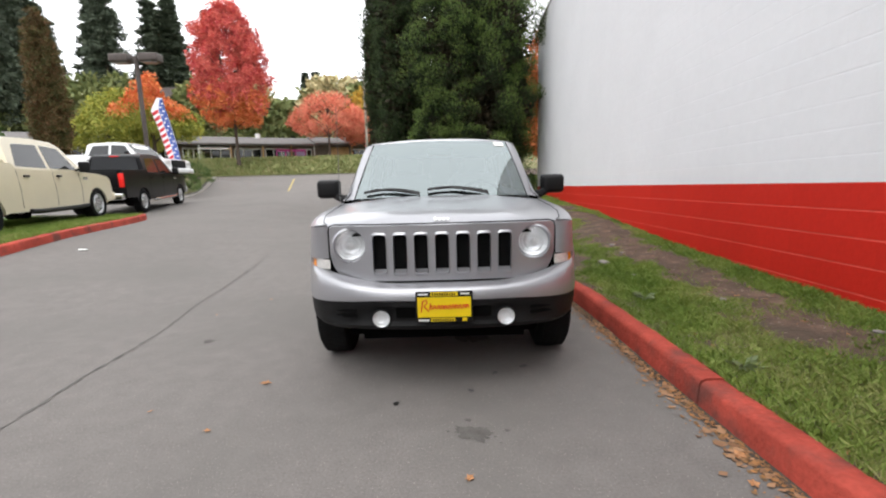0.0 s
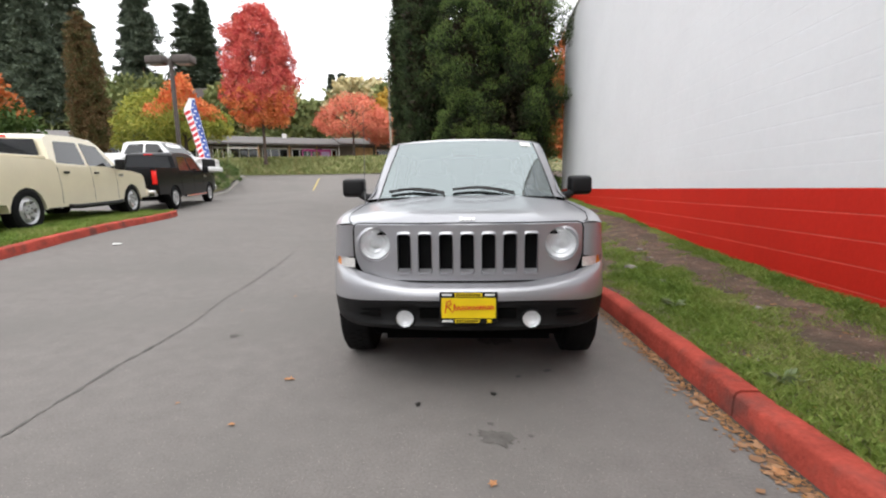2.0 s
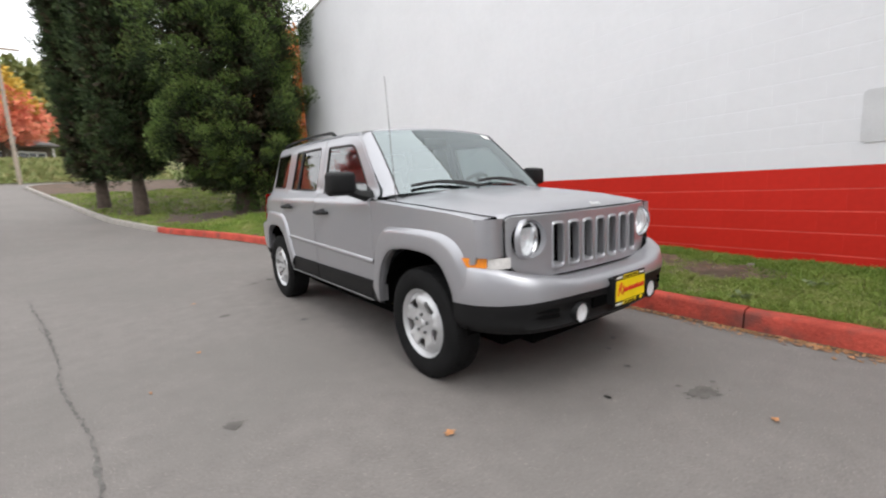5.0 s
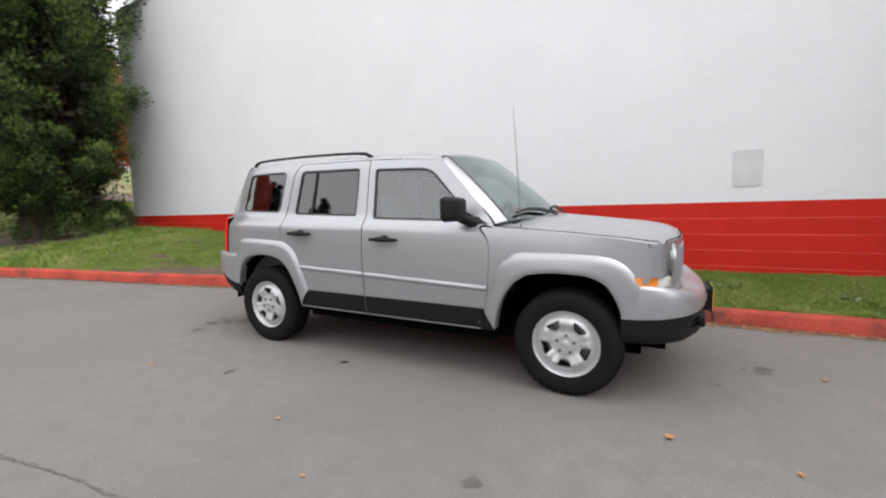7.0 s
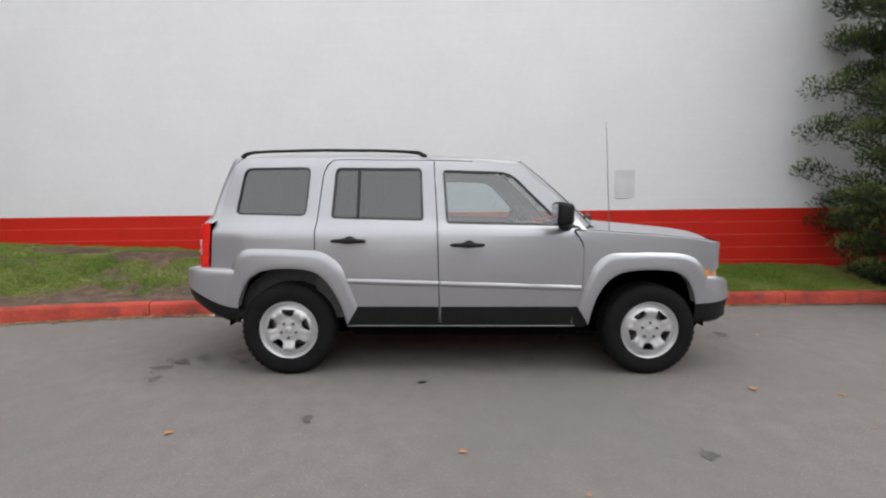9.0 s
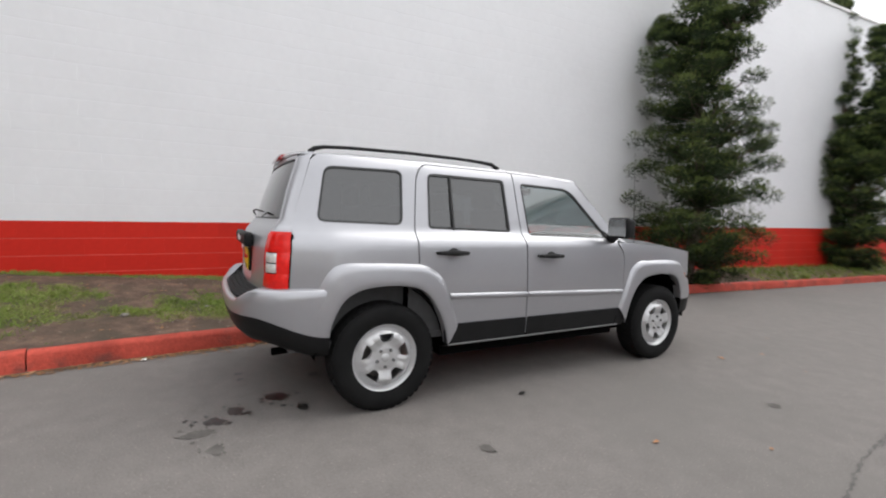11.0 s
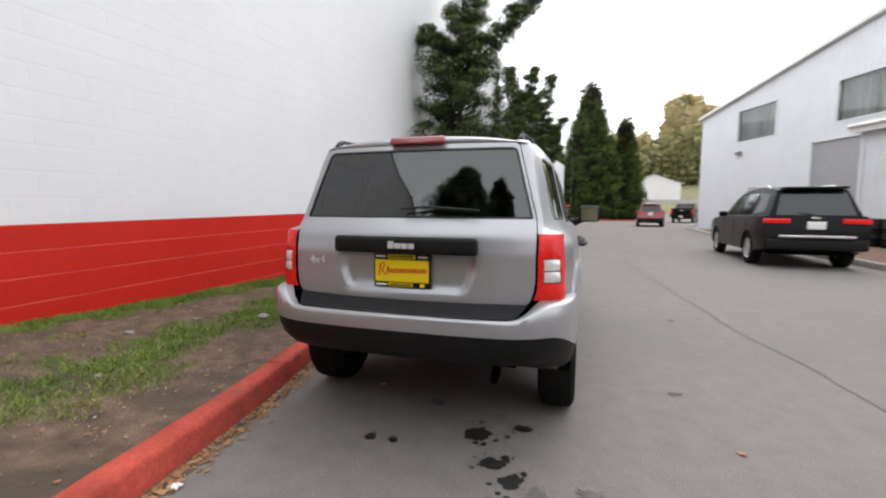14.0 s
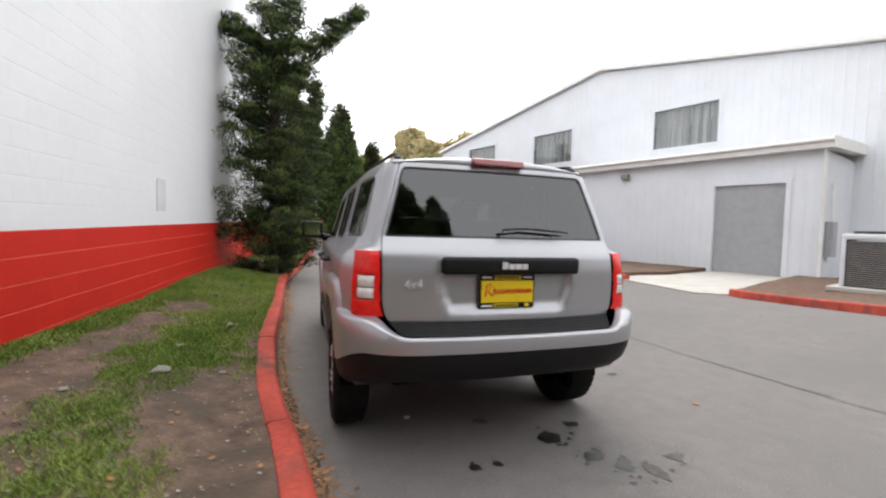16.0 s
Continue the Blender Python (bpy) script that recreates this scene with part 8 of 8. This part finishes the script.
# sign post at the end of the drive
sg = thing("sign_post", "wooden post with a small red sign at the drive's end", "sign", at=Matrix.Translation((-0.15, -49.5, 0)))
part("post", box_bm((0.28, 0.28, 1.7), (0, 0, 0.75), 0.02), WOOD, sg)
part("sign_plate", box_bm((0.62, 0.05, 0.5), (0, 0.17, 1.75), 0.02), WALL_RED, sg, "red sign plate")
part("sign_band", box_bm((0.40, 0.012, 0.10), (0, 0.202, 1.75), 0.003), WHITE_PAINT, sg)
kerb_run([(-9, -47.5), (-5, -47.8), (0.4, -46.5)], KERB_RED, "kerb_7", "red kerb closing the drive", seed=14, side=1)
# pale house far down the drive
ph = thing("far_building", "small white building with a low gable on the rise", "building", at=Matrix.Translation((1.5, 0, 2.3)))
mesh_part("wall", [(-19, -74, 0), (-11, -76, 0), (-11, -76, 3.4), (-15, -75, 5.0), (-19, -74, 3.4), (-19, -84, 0), (-11, -86, 0), (-11, -86, 3.4), (-15, -85, 5.0), (-19, -84, 3.4)], [(0, 1, 2, 3, 4), (1, 6, 7, 2), (0, 4, 9, 5)], TRIM_WHITE, ph, shade=0)
mesh_part("roof", [(-19.4, -73.6, 3.3), (-15, -74.6, 5.15), (-10.6, -75.6, 3.3), (-19.4, -86, 3.3), (-15, -87, 5.15), (-10.6, -88, 3.3)], [(0, 1, 4, 3), (1, 2, 5, 4)], TRIM_WHITE, ph, shade=0)
mesh_part("window", *boxes([(-14.5, -12.5, -75.6, -75.2, 1.0, 2.0)]), WIN_DARK, ph, shade=0)

# ---------------------------------------------------------------- before the warehouse
kerb_run([(-6.95, -4.7), (-7.0, -6.5), (-7.05, -9), (-7.0, -13), (-7.4, -20), (-8.2, -28), (-10.5, -36)], KERB_GREY, "kerb_5", "grey concrete kerb before the warehouse", seed=10, side=1)
kerb_run([(-6.93, -4.05), (-6.95, -4.7)], KERB_RED, "kerb_8", "red painted end of the kerb", seed=13, side=1)
kerb_run([(-6.62, 2.55), (-6.95, 1.3), (-7.15, -1.0), (-7.25, -1.35)], KERB_RED, "kerb_6", "red painted kerb before the planting bed", seed=11, side=1)


def bed(name, pts, label, mat, dz=0.12, step=0.5):
    v, f = panel(pts, lambda x, y: (x, y, ground_z(x, y) + dz + 0.02 * noise.noise((x * 1.3, y * 1.3, 2))), step=step, facing=(0, 0, 1), lip=(0, 0, -1), lip_depth=0.2)
    return tagged(mesh_part(name, v, f, mat, shade=60), label, "planting bed", kind="structure")


bed("bark_bed_1", [(-7.1, -4.75), (-9.3, -5.1), (-12.2, -6.3), (-10.2, -12.3), (-9.0, -19), (-9.3, -24), (-8.0, -24), (-7.5, -20), (-7.15, -13), (-7.2, -9)], "bark mulch bed along the annex", BARK_MULCH)
bed("bark_bed_2", [(-7.3, -1.3), (-7.1, 1.3), (-6.8, 2.5), (-15.5, 2.5), (-15, -1), (-13.1, -3.9), (-9.8, -2.5)], "bark mulch bed by the cooling units", BARK_MULCH)
apron = bed("concrete_apron", [(-6.9, -3.95), (-6.75, -1.7), (-7.3, -1.35), (-9.8, -2.55), (-13.05, -4.0), (-12.4, -6.1), (-9.3, -5.05), (-7.1, -4.7)], "pale concrete apron before the roll-up door", CONCRETE, 0.03)
BLUE_DRUM = material("blue_drum_plastic", (0.02, 0.14, 0.55), 0.4, vary=0.1, scale=5)


def drum(s, out, mat, label):
    p = bld(s, ground_z(*bld(s, 0, out).xy) + 0.12, out)
    d = thing("drum", label, "barrel", "drums by the annex", Matrix.Translation(p))
    mesh_part("shell", *lathe([(0.0, 0.0), (0.27, 0.0), (0.285, 0.02), (0.285, 0.27), (0.30, 0.29), (0.285, 0.31), (0.285, 0.57), (0.30, 0.59), (0.285, 0.61), (0.285, 0.85), (0.27, 0.88), (0.26, 0.865), (0.0, 0.865)], 28, "z"), mat, d, shade=40)
    for a in (0.13, -0.13):
        mesh_part("bung", *lathe([(0.0, 0.89), (0.03, 0.89), (0.03, 0.86)], 10, "z"), mat, d).location = (a, 0.05, 0)
    return d


drum(-4.50, 0.50, BLUE_DRUM, "blue plastic drum beside the annex wall")
drum(-5.20, 0.52, BLACK_PLASTIC, "black plastic drum beside the annex wall")
drum(-5.86, 0.52, BLACK_PLASTIC, "black plastic drum beside the annex wall")


def cooler(x, y, turn):
    c = thing("cooling_unit", "grey outdoor cooling unit on a concrete pad", "air conditioner", "cooling units", pose(x, y, ground_z(x, y) + 0.12, 0, 0, turn))
    part("pad", box_bm((1.5, 1.3, 0.10), (0, 0, 0.05), 0.01), CONCRETE, c)
    GREYM = METAL_WALL
    for sx in (-0.46, 0.46):
        for sy in (-0.46, 0.46):
            part("post", box_bm((0.07, 0.07, 1.0), (sx, sy, 0.6), 0.01), GREYM, c)
    part("coil", box_bm((0.86, 0.86, 0.94), (0, 0, 0.58), 0.01), DARK, c, "dark cooling coil")
    for i in range(22):
        z = 0.14 + 0.042 * i
        mesh_part("fin", *boxes([(-0.44, 0.44, -0.452, -0.442, z, z + 0.012), (-0.44, 0.44, 0.442, 0.452, z, z + 0.012), (0.442, 0.452, -0.44, 0.44, z, z + 0.012), (-0.452, -0.442, -0.44, 0.44, z, z + 0.012)]), CURTAIN, c, shade=0)
    part("top", box_bm((1.0, 1.0, 0.12), (0, 0, 1.14), 0.03), GREYM, c)
    mesh_part("fan_guard", *lathe([(0.0, 1.21), (0.38, 1.21), (0.40, 1.26), (0.42, 1.20)], 24, "z"), DARK, c)
    part("side_panel", box_bm((0.9, 0.02, 0.5), (0, -0.47, 0.85), 0.005), GREYM, c)
    return c


cooler(-10.25, -0.5, 19)
cooler(-10.9, 1.6, 19)
# wall lamps, camera, meter box on the annex
for s, z, o, host in ((-3.3, 3.50, 0.02, "annex"), (-17.4, 4.5, BACK + 0.02, "shed")):
    w = thing("wall_lamp", "grey box lamp fixed high on the steel wall", "wall lamp", "wall lamps")
    bmw = box_bm((0.32, 0.22, 0.20), (0, 0, 0), 0.03)
    mw = Matrix.Translation(bld(s, z, o + 0.12)) @ Euler((0, 0, BA)).to_matrix().to_4x4()
    bmesh.ops.transform(bmw, matrix=mw @ Euler((0, 0, radians(90))).to_matrix().to_4x4(), verts=bmw.verts)
    part("lamp_box", bmw, CURTAIN, w)
    mesh_part("lamp_arm", *tube([bld(s, z, o), bld(s, z, o + 0.1)], 0.05, 8), TRIM_WHITE, w)
cm = thing("security_camera", "small white camera on the annex wall", "camera")
mesh_part("housing", *tube([bld(-6.1, 2.84, 0.12), bld(-5.95, 2.80, 0.34)], 0.055, 10), TRIM_WHITE, cm)
mesh_part("bracket", *tube([bld(-6.1, 2.95, 0.0), bld(-6.1, 2.88, 0.13)], 0.025, 8), TRIM_WHITE, cm)
mb = thing("meter_box", "grey metal meter box on the annex corner", "meter box")
mesh_part("case", *bld_box(A_R + 0.01, A_R + 0.20, 0.7, 1.75, -1.0, -0.55), ROLLUP, mb, shade=0)
mesh_part("conduit", *tube([bld(A_R + 0.1, 1.75, -0.8), bld(A_R + 0.08, 2.9, -0.8)], 0.035, 8), TRIM_WHITE, mb)

# ---------------------------------------------------------------- marks and litter on the asphalt
def ribbon(points, widths, mat, name, label, dz=0.004):
    v, f = [], []
    pts = [Vector((x, y, 0)) for x, y in points]
    for i, p in enumerate(pts):
        d = (pts[min(i + 1, len(pts) - 1)] - pts[max(i - 1, 0)]).normalized()
        s = Vector((d.y, -d.x, 0)) * widths[i % len(widths)] / 2
        for q in (p - s, p + s):
            v.append((q.x, q.y, ground_z(q.x, q.y) + dz))
    f = [(2 * i, 2 * i + 1, 2 * i + 3, 2 * i + 2) for i in range(len(pts) - 1)]
    return tagged(mesh_part(name, v, f, mat, shade=0), label, "road mark", kind="structure")


rs_ = random.Random(77)
SEAM = [(-9, -2.05), (-4.5, -2.12), (-1.2, -2.34), (-0.1, -2.42), (0.6, -2.49), (1.4, -2.62), (2.4, -2.74), (4.3, -3.05), (6.5, -3.44), (10, -4.1), (16, -5.2)]
ys_ = np.arange(-9, 12, 0.035)
seam = [(float(np.interp(y, [p[0] for p in SEAM], [p[1] for p in SEAM])) + rs_.uniform(-0.008, 0.008) + 0.03 * noise.noise((y * 1.1, 0, 0)) + 0.012 * noise.noise((y * 7, 0, 3)), float(y)) for y in ys_]
ribbon(seam, [max(0.004, rs_.gauss(0.014, 0.011)) for _ in range(197)], TAR, "pavement_seam", "dark cracked seam along the asphalt")
for x0, y0, x1, y1 in ((-2.74, 2.4, -2.9, 3.2), (-3.6, 1.0, -3.9, 4.0)):
    ribbon([(x0 + (x1 - x0) * i / 14 + rs_.uniform(-0.015, 0.015), y0 + (y1 - y0) * i / 14) for i in range(15)], [0.008, 0.014, 0.005], TAR, "pavement_crack", "thin dark crack in the asphalt")
GUTTER = material("gutter_dirt", (0.085, 0.074, 0.064), 0.95, spec=0.1, vary=0.4, scale=8, bump=0.8, bump_scale=60)
gy_ = np.arange(-8, 11.5, 0.12)
ribbon([(kerb_x(float(y)) - 0.028 + 0.02 * noise.noise((0, float(y) * 2.3, 1)), float(y)) for y in gy_], [0.06 + 0.05 * rs_.random() for _ in range(53)], GUTTER, "gutter_dirt", "dark strip of wet dirt along the kerb", 0.003)
WORN_YELLOW = material("worn_yellow_paint", (0.42, 0.33, 0.12), 0.8, vary=0.3, scale=3)
ribbon([(-8.6, 21.5), (-9.3, 24), (-10.7, 29)], [0.11, 0.11], WORN_YELLOW, "yellow_line", "short worn yellow centre line")


def stain(x, y, r, mat, seed, name="oil_spot", label="dark oil spot on the asphalt", squash=0.7):
    rn = random.Random(seed)
    n = 48
    v, f = [], []
    spots = [(0.0, 0.0, r)] + [(r * rn.uniform(0.9, 1.9) * math.cos(q), r * rn.uniform(0.9, 1.9) * math.sin(q), r * rn.uniform(0.06, 0.24)) for q in [rn.uniform(0, 6.28) for _ in range(5)]]
    ax = rn.uniform(0, 3)
    for cx, cy, cr in spots:
        o = len(v)
        v.append((x + cx, y + cy, ground_z(x, y) + 0.0035))
        for i in range(n):
            a = 2 * math.pi * i / n
            rr = cr * (1 + 0.5 * noise.noise((math.cos(a) * 1.5 + seed + cx * 9, math.sin(a) * 1.5, 5)) + 0.35 * noise.noise((math.cos(a) * 5 + seed, math.sin(a) * 5, 9)) + rn.uniform(-0.07, 0.07))
            dx, dy = rr * math.cos(a), rr * squash * math.sin(a)
            v.append((x + cx + dx * math.cos(ax) - dy * math.sin(ax), y + cy + dx * math.sin(ax) + dy * math.cos(ax), ground_z(x, y) + 0.0035))
        f += [(o, o + i + 1, o + (i + 1) % n + 1) for i in range(n)]
    return tagged(mesh_part(name, v, f, mat, shade=0), label, "stain", "stains")


for i, (x, y, r) in enumerate([(-0.37, 3.20, 0.085), (-0.60, 3.08, 0.05), (-0.49, 3.46, 0.06), (-0.55, 3.40, 0.03), (-0.60, 3.57, 0.065), (0.18, 3.40, 0.035), (0.05, 3.40, 0.03), (-0.04, 2.90, 0.05), (-0.42, 3.30, 0.02), (-0.65, 3.50, 0.02), (-1.0, 1.66, 0.032), (0.52, -0.43, 0.03), (0.32, -0.52, 0.02), (0.15, -0.75, 0.02), (-0.28, -0.88, 0.022), (-0.53, 3.72, 0.018)]):
    stain(x, y, r, OIL, i)
for i, (x, y, r) in enumerate([(0.14, -1.19, 0.09), (-0.94, 3.57, 0.05), (-1.90, 0.19, 0.05), (-0.72, 3.66, 0.07), (-1.52, 2.31, 0.045), (0.2, 0.2, 0.2)]):
    stain(x, y, r, DAMP, 40 + i, "damp_spot", "faint damp stain on the asphalt")
L_FALLEN = leaf_material("fallen_leaf", [(0.12, 0.075, 0.045), (0.20, 0.115, 0.055), (0.36, 0.17, 0.06), (0.09, 0.06, 0.04)])


def leaf_bits(pts, size, seed, zfun):
    rng = np.random.default_rng(seed)
    v = []
    for x, y in pts:
        a, s, z = rng.uniform(0, 6.28), size * rng.uniform(0.5, 1.4), zfun(x, y) + 0.005
        c, d = math.cos(a) * s, math.sin(a) * s
        k = rng.uniform(0.4, 0.8)
        v += [(x - c, y - d, z + s * rng.uniform(0, 0.3)), (x - d * k, y + c * k, z), (x + c, y + d, z + s * rng.uniform(0, 0.5)), (x + d * k, y - c * k, z + s * 0.15)]
    return v


rl = random.Random(4)
gut = []
for _ in range(4000):
    y = rl.choice((rl.uniform(-3.0, 1.5), rl.uniform(1.5, 6.5), rl.uniform(-9, 12)))
    gut.append((kerb_x(y) - abs(rl.gauss(0, 0.06)) - 0.012, y))
L_DRY = leaf_material("dry_maple_leaf", [(0.10, 0.055, 0.035), (0.22, 0.12, 0.065), (0.38, 0.22, 0.12), (0.17, 0.075, 0.04)])
big = []
for _ in range(560):
    y = rl.choice((rl.uniform(-3.2, 0.5), rl.uniform(2.6, 6.6), rl.uniform(-8, 11)))
    big.append((kerb_x(y) - 0.02 - abs(rl.gauss(0, 0.055)), y))
tagged(leaf_part("curled_leaves", leaf_bits(big, 0.023, 18, ground_z), L_DRY, None), "curled dry maple leaves heaped along the gutter", "leaves", kind="stuff")
tagged(leaf_part("gutter_leaves", leaf_bits(gut, 0.0115, 8, ground_z), L_FALLEN, None), "fallen brown leaves along the gutter", "leaves", kind="stuff")
lw = []
for _ in range(900):
    y = rl.uniform(-6, 9)
    lw.append((rl.uniform(kerb_x(y) + 0.2, wall_x(y) - 0.1), y))
tagged(leaf_part("lawn_leaves", leaf_bits(lw, 0.016, 9, lawn_z), L_FALLEN, None), "fallen leaves scattered on the lawn", "leaves", kind="stuff")
chips = []
for _ in range(1500):
    y = rl.uniform(-2, 8)
    chips.append((rl.uniform(kerb_x(y) + 0.2, wall_x(y) - 0.1), y))
L_CHIP = leaf_material("pale_chip", [(0.10, 0.075, 0.055), (0.22, 0.18, 0.14), (0.42, 0.38, 0.33)])
tagged(leaf_part("wood_chips", leaf_bits(chips, 0.011, 19, lawn_z), L_CHIP, None), "pale wood chips and grit on the bare soil", "chips", kind="stuff")
FALLEN = material("fallen_leaf_orange", (0.40, 0.19, 0.08), 0.8, vary=0.2, scale=40)
for i, (x, y, s) in enumerate([(-1.13, -0.59, 0.035), (0.09, -1.52, 0.026), (-1.87, 1.42, 0.024), (-1.68, 3.01, 0.028), (-1.22, -1.11, 0.022), (-1.65, -0.9, 0.014), (-2.2, 0.9, 0.016), (-0.9, -1.9, 0.015), (1.28, -1.42, 0.04), (1.22, -1.6, 0.03)]):
    n = 10
    v = [(0, 0, 0.006)]
    for k in range(n):
        a = 2 * math.pi * k / n
        r = s * (1.0 if k % 2 == 0 else 0.55) * (1.25 if k == 0 else 1)
        v.append((r * math.cos(a), r * math.sin(a) * 0.8, 0.006 + 0.25 * s * abs(math.sin(a * 1.5))))
    o = tagged(mesh_part("fallen_leaf", v, [(0, k + 1, (k + 1) % n + 1) for k in range(n)], FALLEN), "single dry orange leaf on the asphalt", "leaf", "fallen leaves")
    o.matrix_world = pose(x, y, ground_z(x, y) + 0.001, 0, 0, 47 * i)
STONE = material("field_stone", (0.22, 0.20, 0.18), 0.85, vary=0.2, scale=10, bump=0.5, bump_scale=40)
for i, (x, y, r) in enumerate([(2.04, 1.35, 0.035), (2.36, 2.44, 0.026), (1.98, 2.05, 0.055), (2.44, 2.99, 0.034), (1.60, 2.0, 0.022), (1.9, 3.6, 0.022), (2.3, 0.3, 0.03), (2.7, -0.6, 0.03), (1.75, 4.3, 0.035)]):
    bs = bmesh.new()
    bmesh.ops.create_icosphere(bs, subdivisions=3, radius=r)
    for vv in bs.verts:
        k = 1 + 0.45 * noise.noise(vv.co * (2.2 / r) * 0.5 + Vector((i * 3, 0, 0)))
        vv.co = Vector((vv.co.x * k * 1.2, vv.co.y * k, vv.co.z * k * 0.5))
    o = part("stone", bs, STONE, shade=50)
    o.matrix_world = Matrix.Translation((x, y, lawn_z(x, y) + r * 0.15))
    tagged(o, "rough grey stone lying on the lawn", "stone", "stones")
PAPER = material("paper_scrap", (0.7, 0.7, 0.68), 0.7, vary=0.06, scale=30)
for i, (x, y, s) in enumerate([(0.80, 4.05, 0.05), (-5.9, 3.9, 0.12), (0.40, 2.76, 0.04)]):
    v, f = grid(lambda u, w: ((u - 0.5) * s, (w - 0.5) * s * 0.8, 0.008 + 0.3 * s * abs(noise.noise((u * 3 + i, w * 3, i)))), 6, 6)
    o = tagged(mesh_part("paper_scrap", v, f, PAPER, shade=0), "crumpled white paper scrap in the gutter", "litter")
    o.matrix_world = pose(x, y, ground_z(x, y) + 0.002, 0, 0, 30 * i)
L_WEED = leaf_material("weed_leaf", [(0.12, 0.16, 0.07), (0.18, 0.22, 0.11), (0.24, 0.27, 0.15)])
for i, (x, y) in enumerate([(1.70, -0.83), (2.3, -1.2), (2.1, -2.2), (1.8, 0.6)]):
    rng = np.random.default_rng(i)
    w = thing("weed", "low leafy weed in the lawn", "weed", "weeds", Matrix.Translation((x, y, lawn_z(x, y))))
    a = rng.uniform(0, 6.28, 26)
    leaf_part("rosette", leaves(np.zeros((26, 3)) + np.array([0, 0, 0.01]), np.stack([np.cos(a), np.sin(a), np.full(26, 0.25)], 1), 0.10, rng, 0.35, 0.12), L_WEED, w)
# ---------------------------------------------------------------- blocks of the wall
def block_mesh(w, h, name, mat, bevel=0.004, d=0.0032):
    """One painted block face: proud of the joints, edges eased; the upright joints are almost filled."""
    e = 0.0
    v = [(e, 0.0035, 0), (w - e, 0.0035, 0), (w - e, h - 0.0035, 0), (e, h - 0.0035, 0), (e + 0.0002, 0.0035 + bevel, d), (w - e - 0.0002, 0.0035 + bevel, d), (w - e - 0.0002, h - 0.0035 - bevel, d), (e + 0.0002, h - 0.0035 - bevel, d)]
    f = [(4, 5, 6, 7), (0, 1, 5, 4), (1, 2, 6, 5), (2, 3, 7, 6), (3, 0, 4, 7)]
    me = bpy.data.meshes.new(name)
    me.from_pydata(v, [], f)
    me.materials.append(mat)
    return me


wall_m = Matrix.Identity(4)
for i, col in enumerate((WALL_U, WALL_W, WALL_N)):
    for k in range(3):
        wall_m[k][i] = col[k]
wall_m.translation = wall_pt(0, 0, -0.0022)
red_block = block_mesh(BLOCK, COURSE, "block", WALL_RED)
rest = {"red": ([], []), "white": ([], [])}
base_v = {"red": [tuple(v.co) for v in red_block.vertices], "white": [(v.co.x, v.co.y, v.co.z * 0.85) for v in red_block.vertices]}
base_f = [tuple(p.vertices) for p in red_block.polygons]
placed = 0
for row in range(-6, 31):
    h0 = RED_TOP + row * COURSE
    shift = 0.5 * BLOCK if row % 2 else 0.0
    n0, n1 = int((U0 + 0.5) / BLOCK), int(U1 / BLOCK) - 1
    for c in range(n0, n1):
        u = c * BLOCK + shift
        if h0 + COURSE > wall_top(u) - 0.02:
            continue
        if row < 0 and row >= -5 and -7.6 < u < 16 and placed < 300:
            ob = new("block", red_block)
            ob.parent = big_wall
            ob.matrix_basis = wall_m @ Matrix.Translation((u, h0, 0))
            placed += 1
            continue
        key = "red" if row < 0 and u > U0 + 0.7 else "white"
        vv, ffc = rest[key]
        o = len(vv)
        vv += [wall_m @ Vector((p[0] + u, p[1] + h0, p[2])) for p in base_v[key]]
        ffc += [tuple(q + o for q in fc) for fc in base_f]
for key, mat in (("red", WALL_RED), ("white", WALL_WHITE)):
    tagged(mesh_part(key + "_blocks", *rest[key], mat, big_wall, key + " painted blocks", shade=0), kind="stuff")
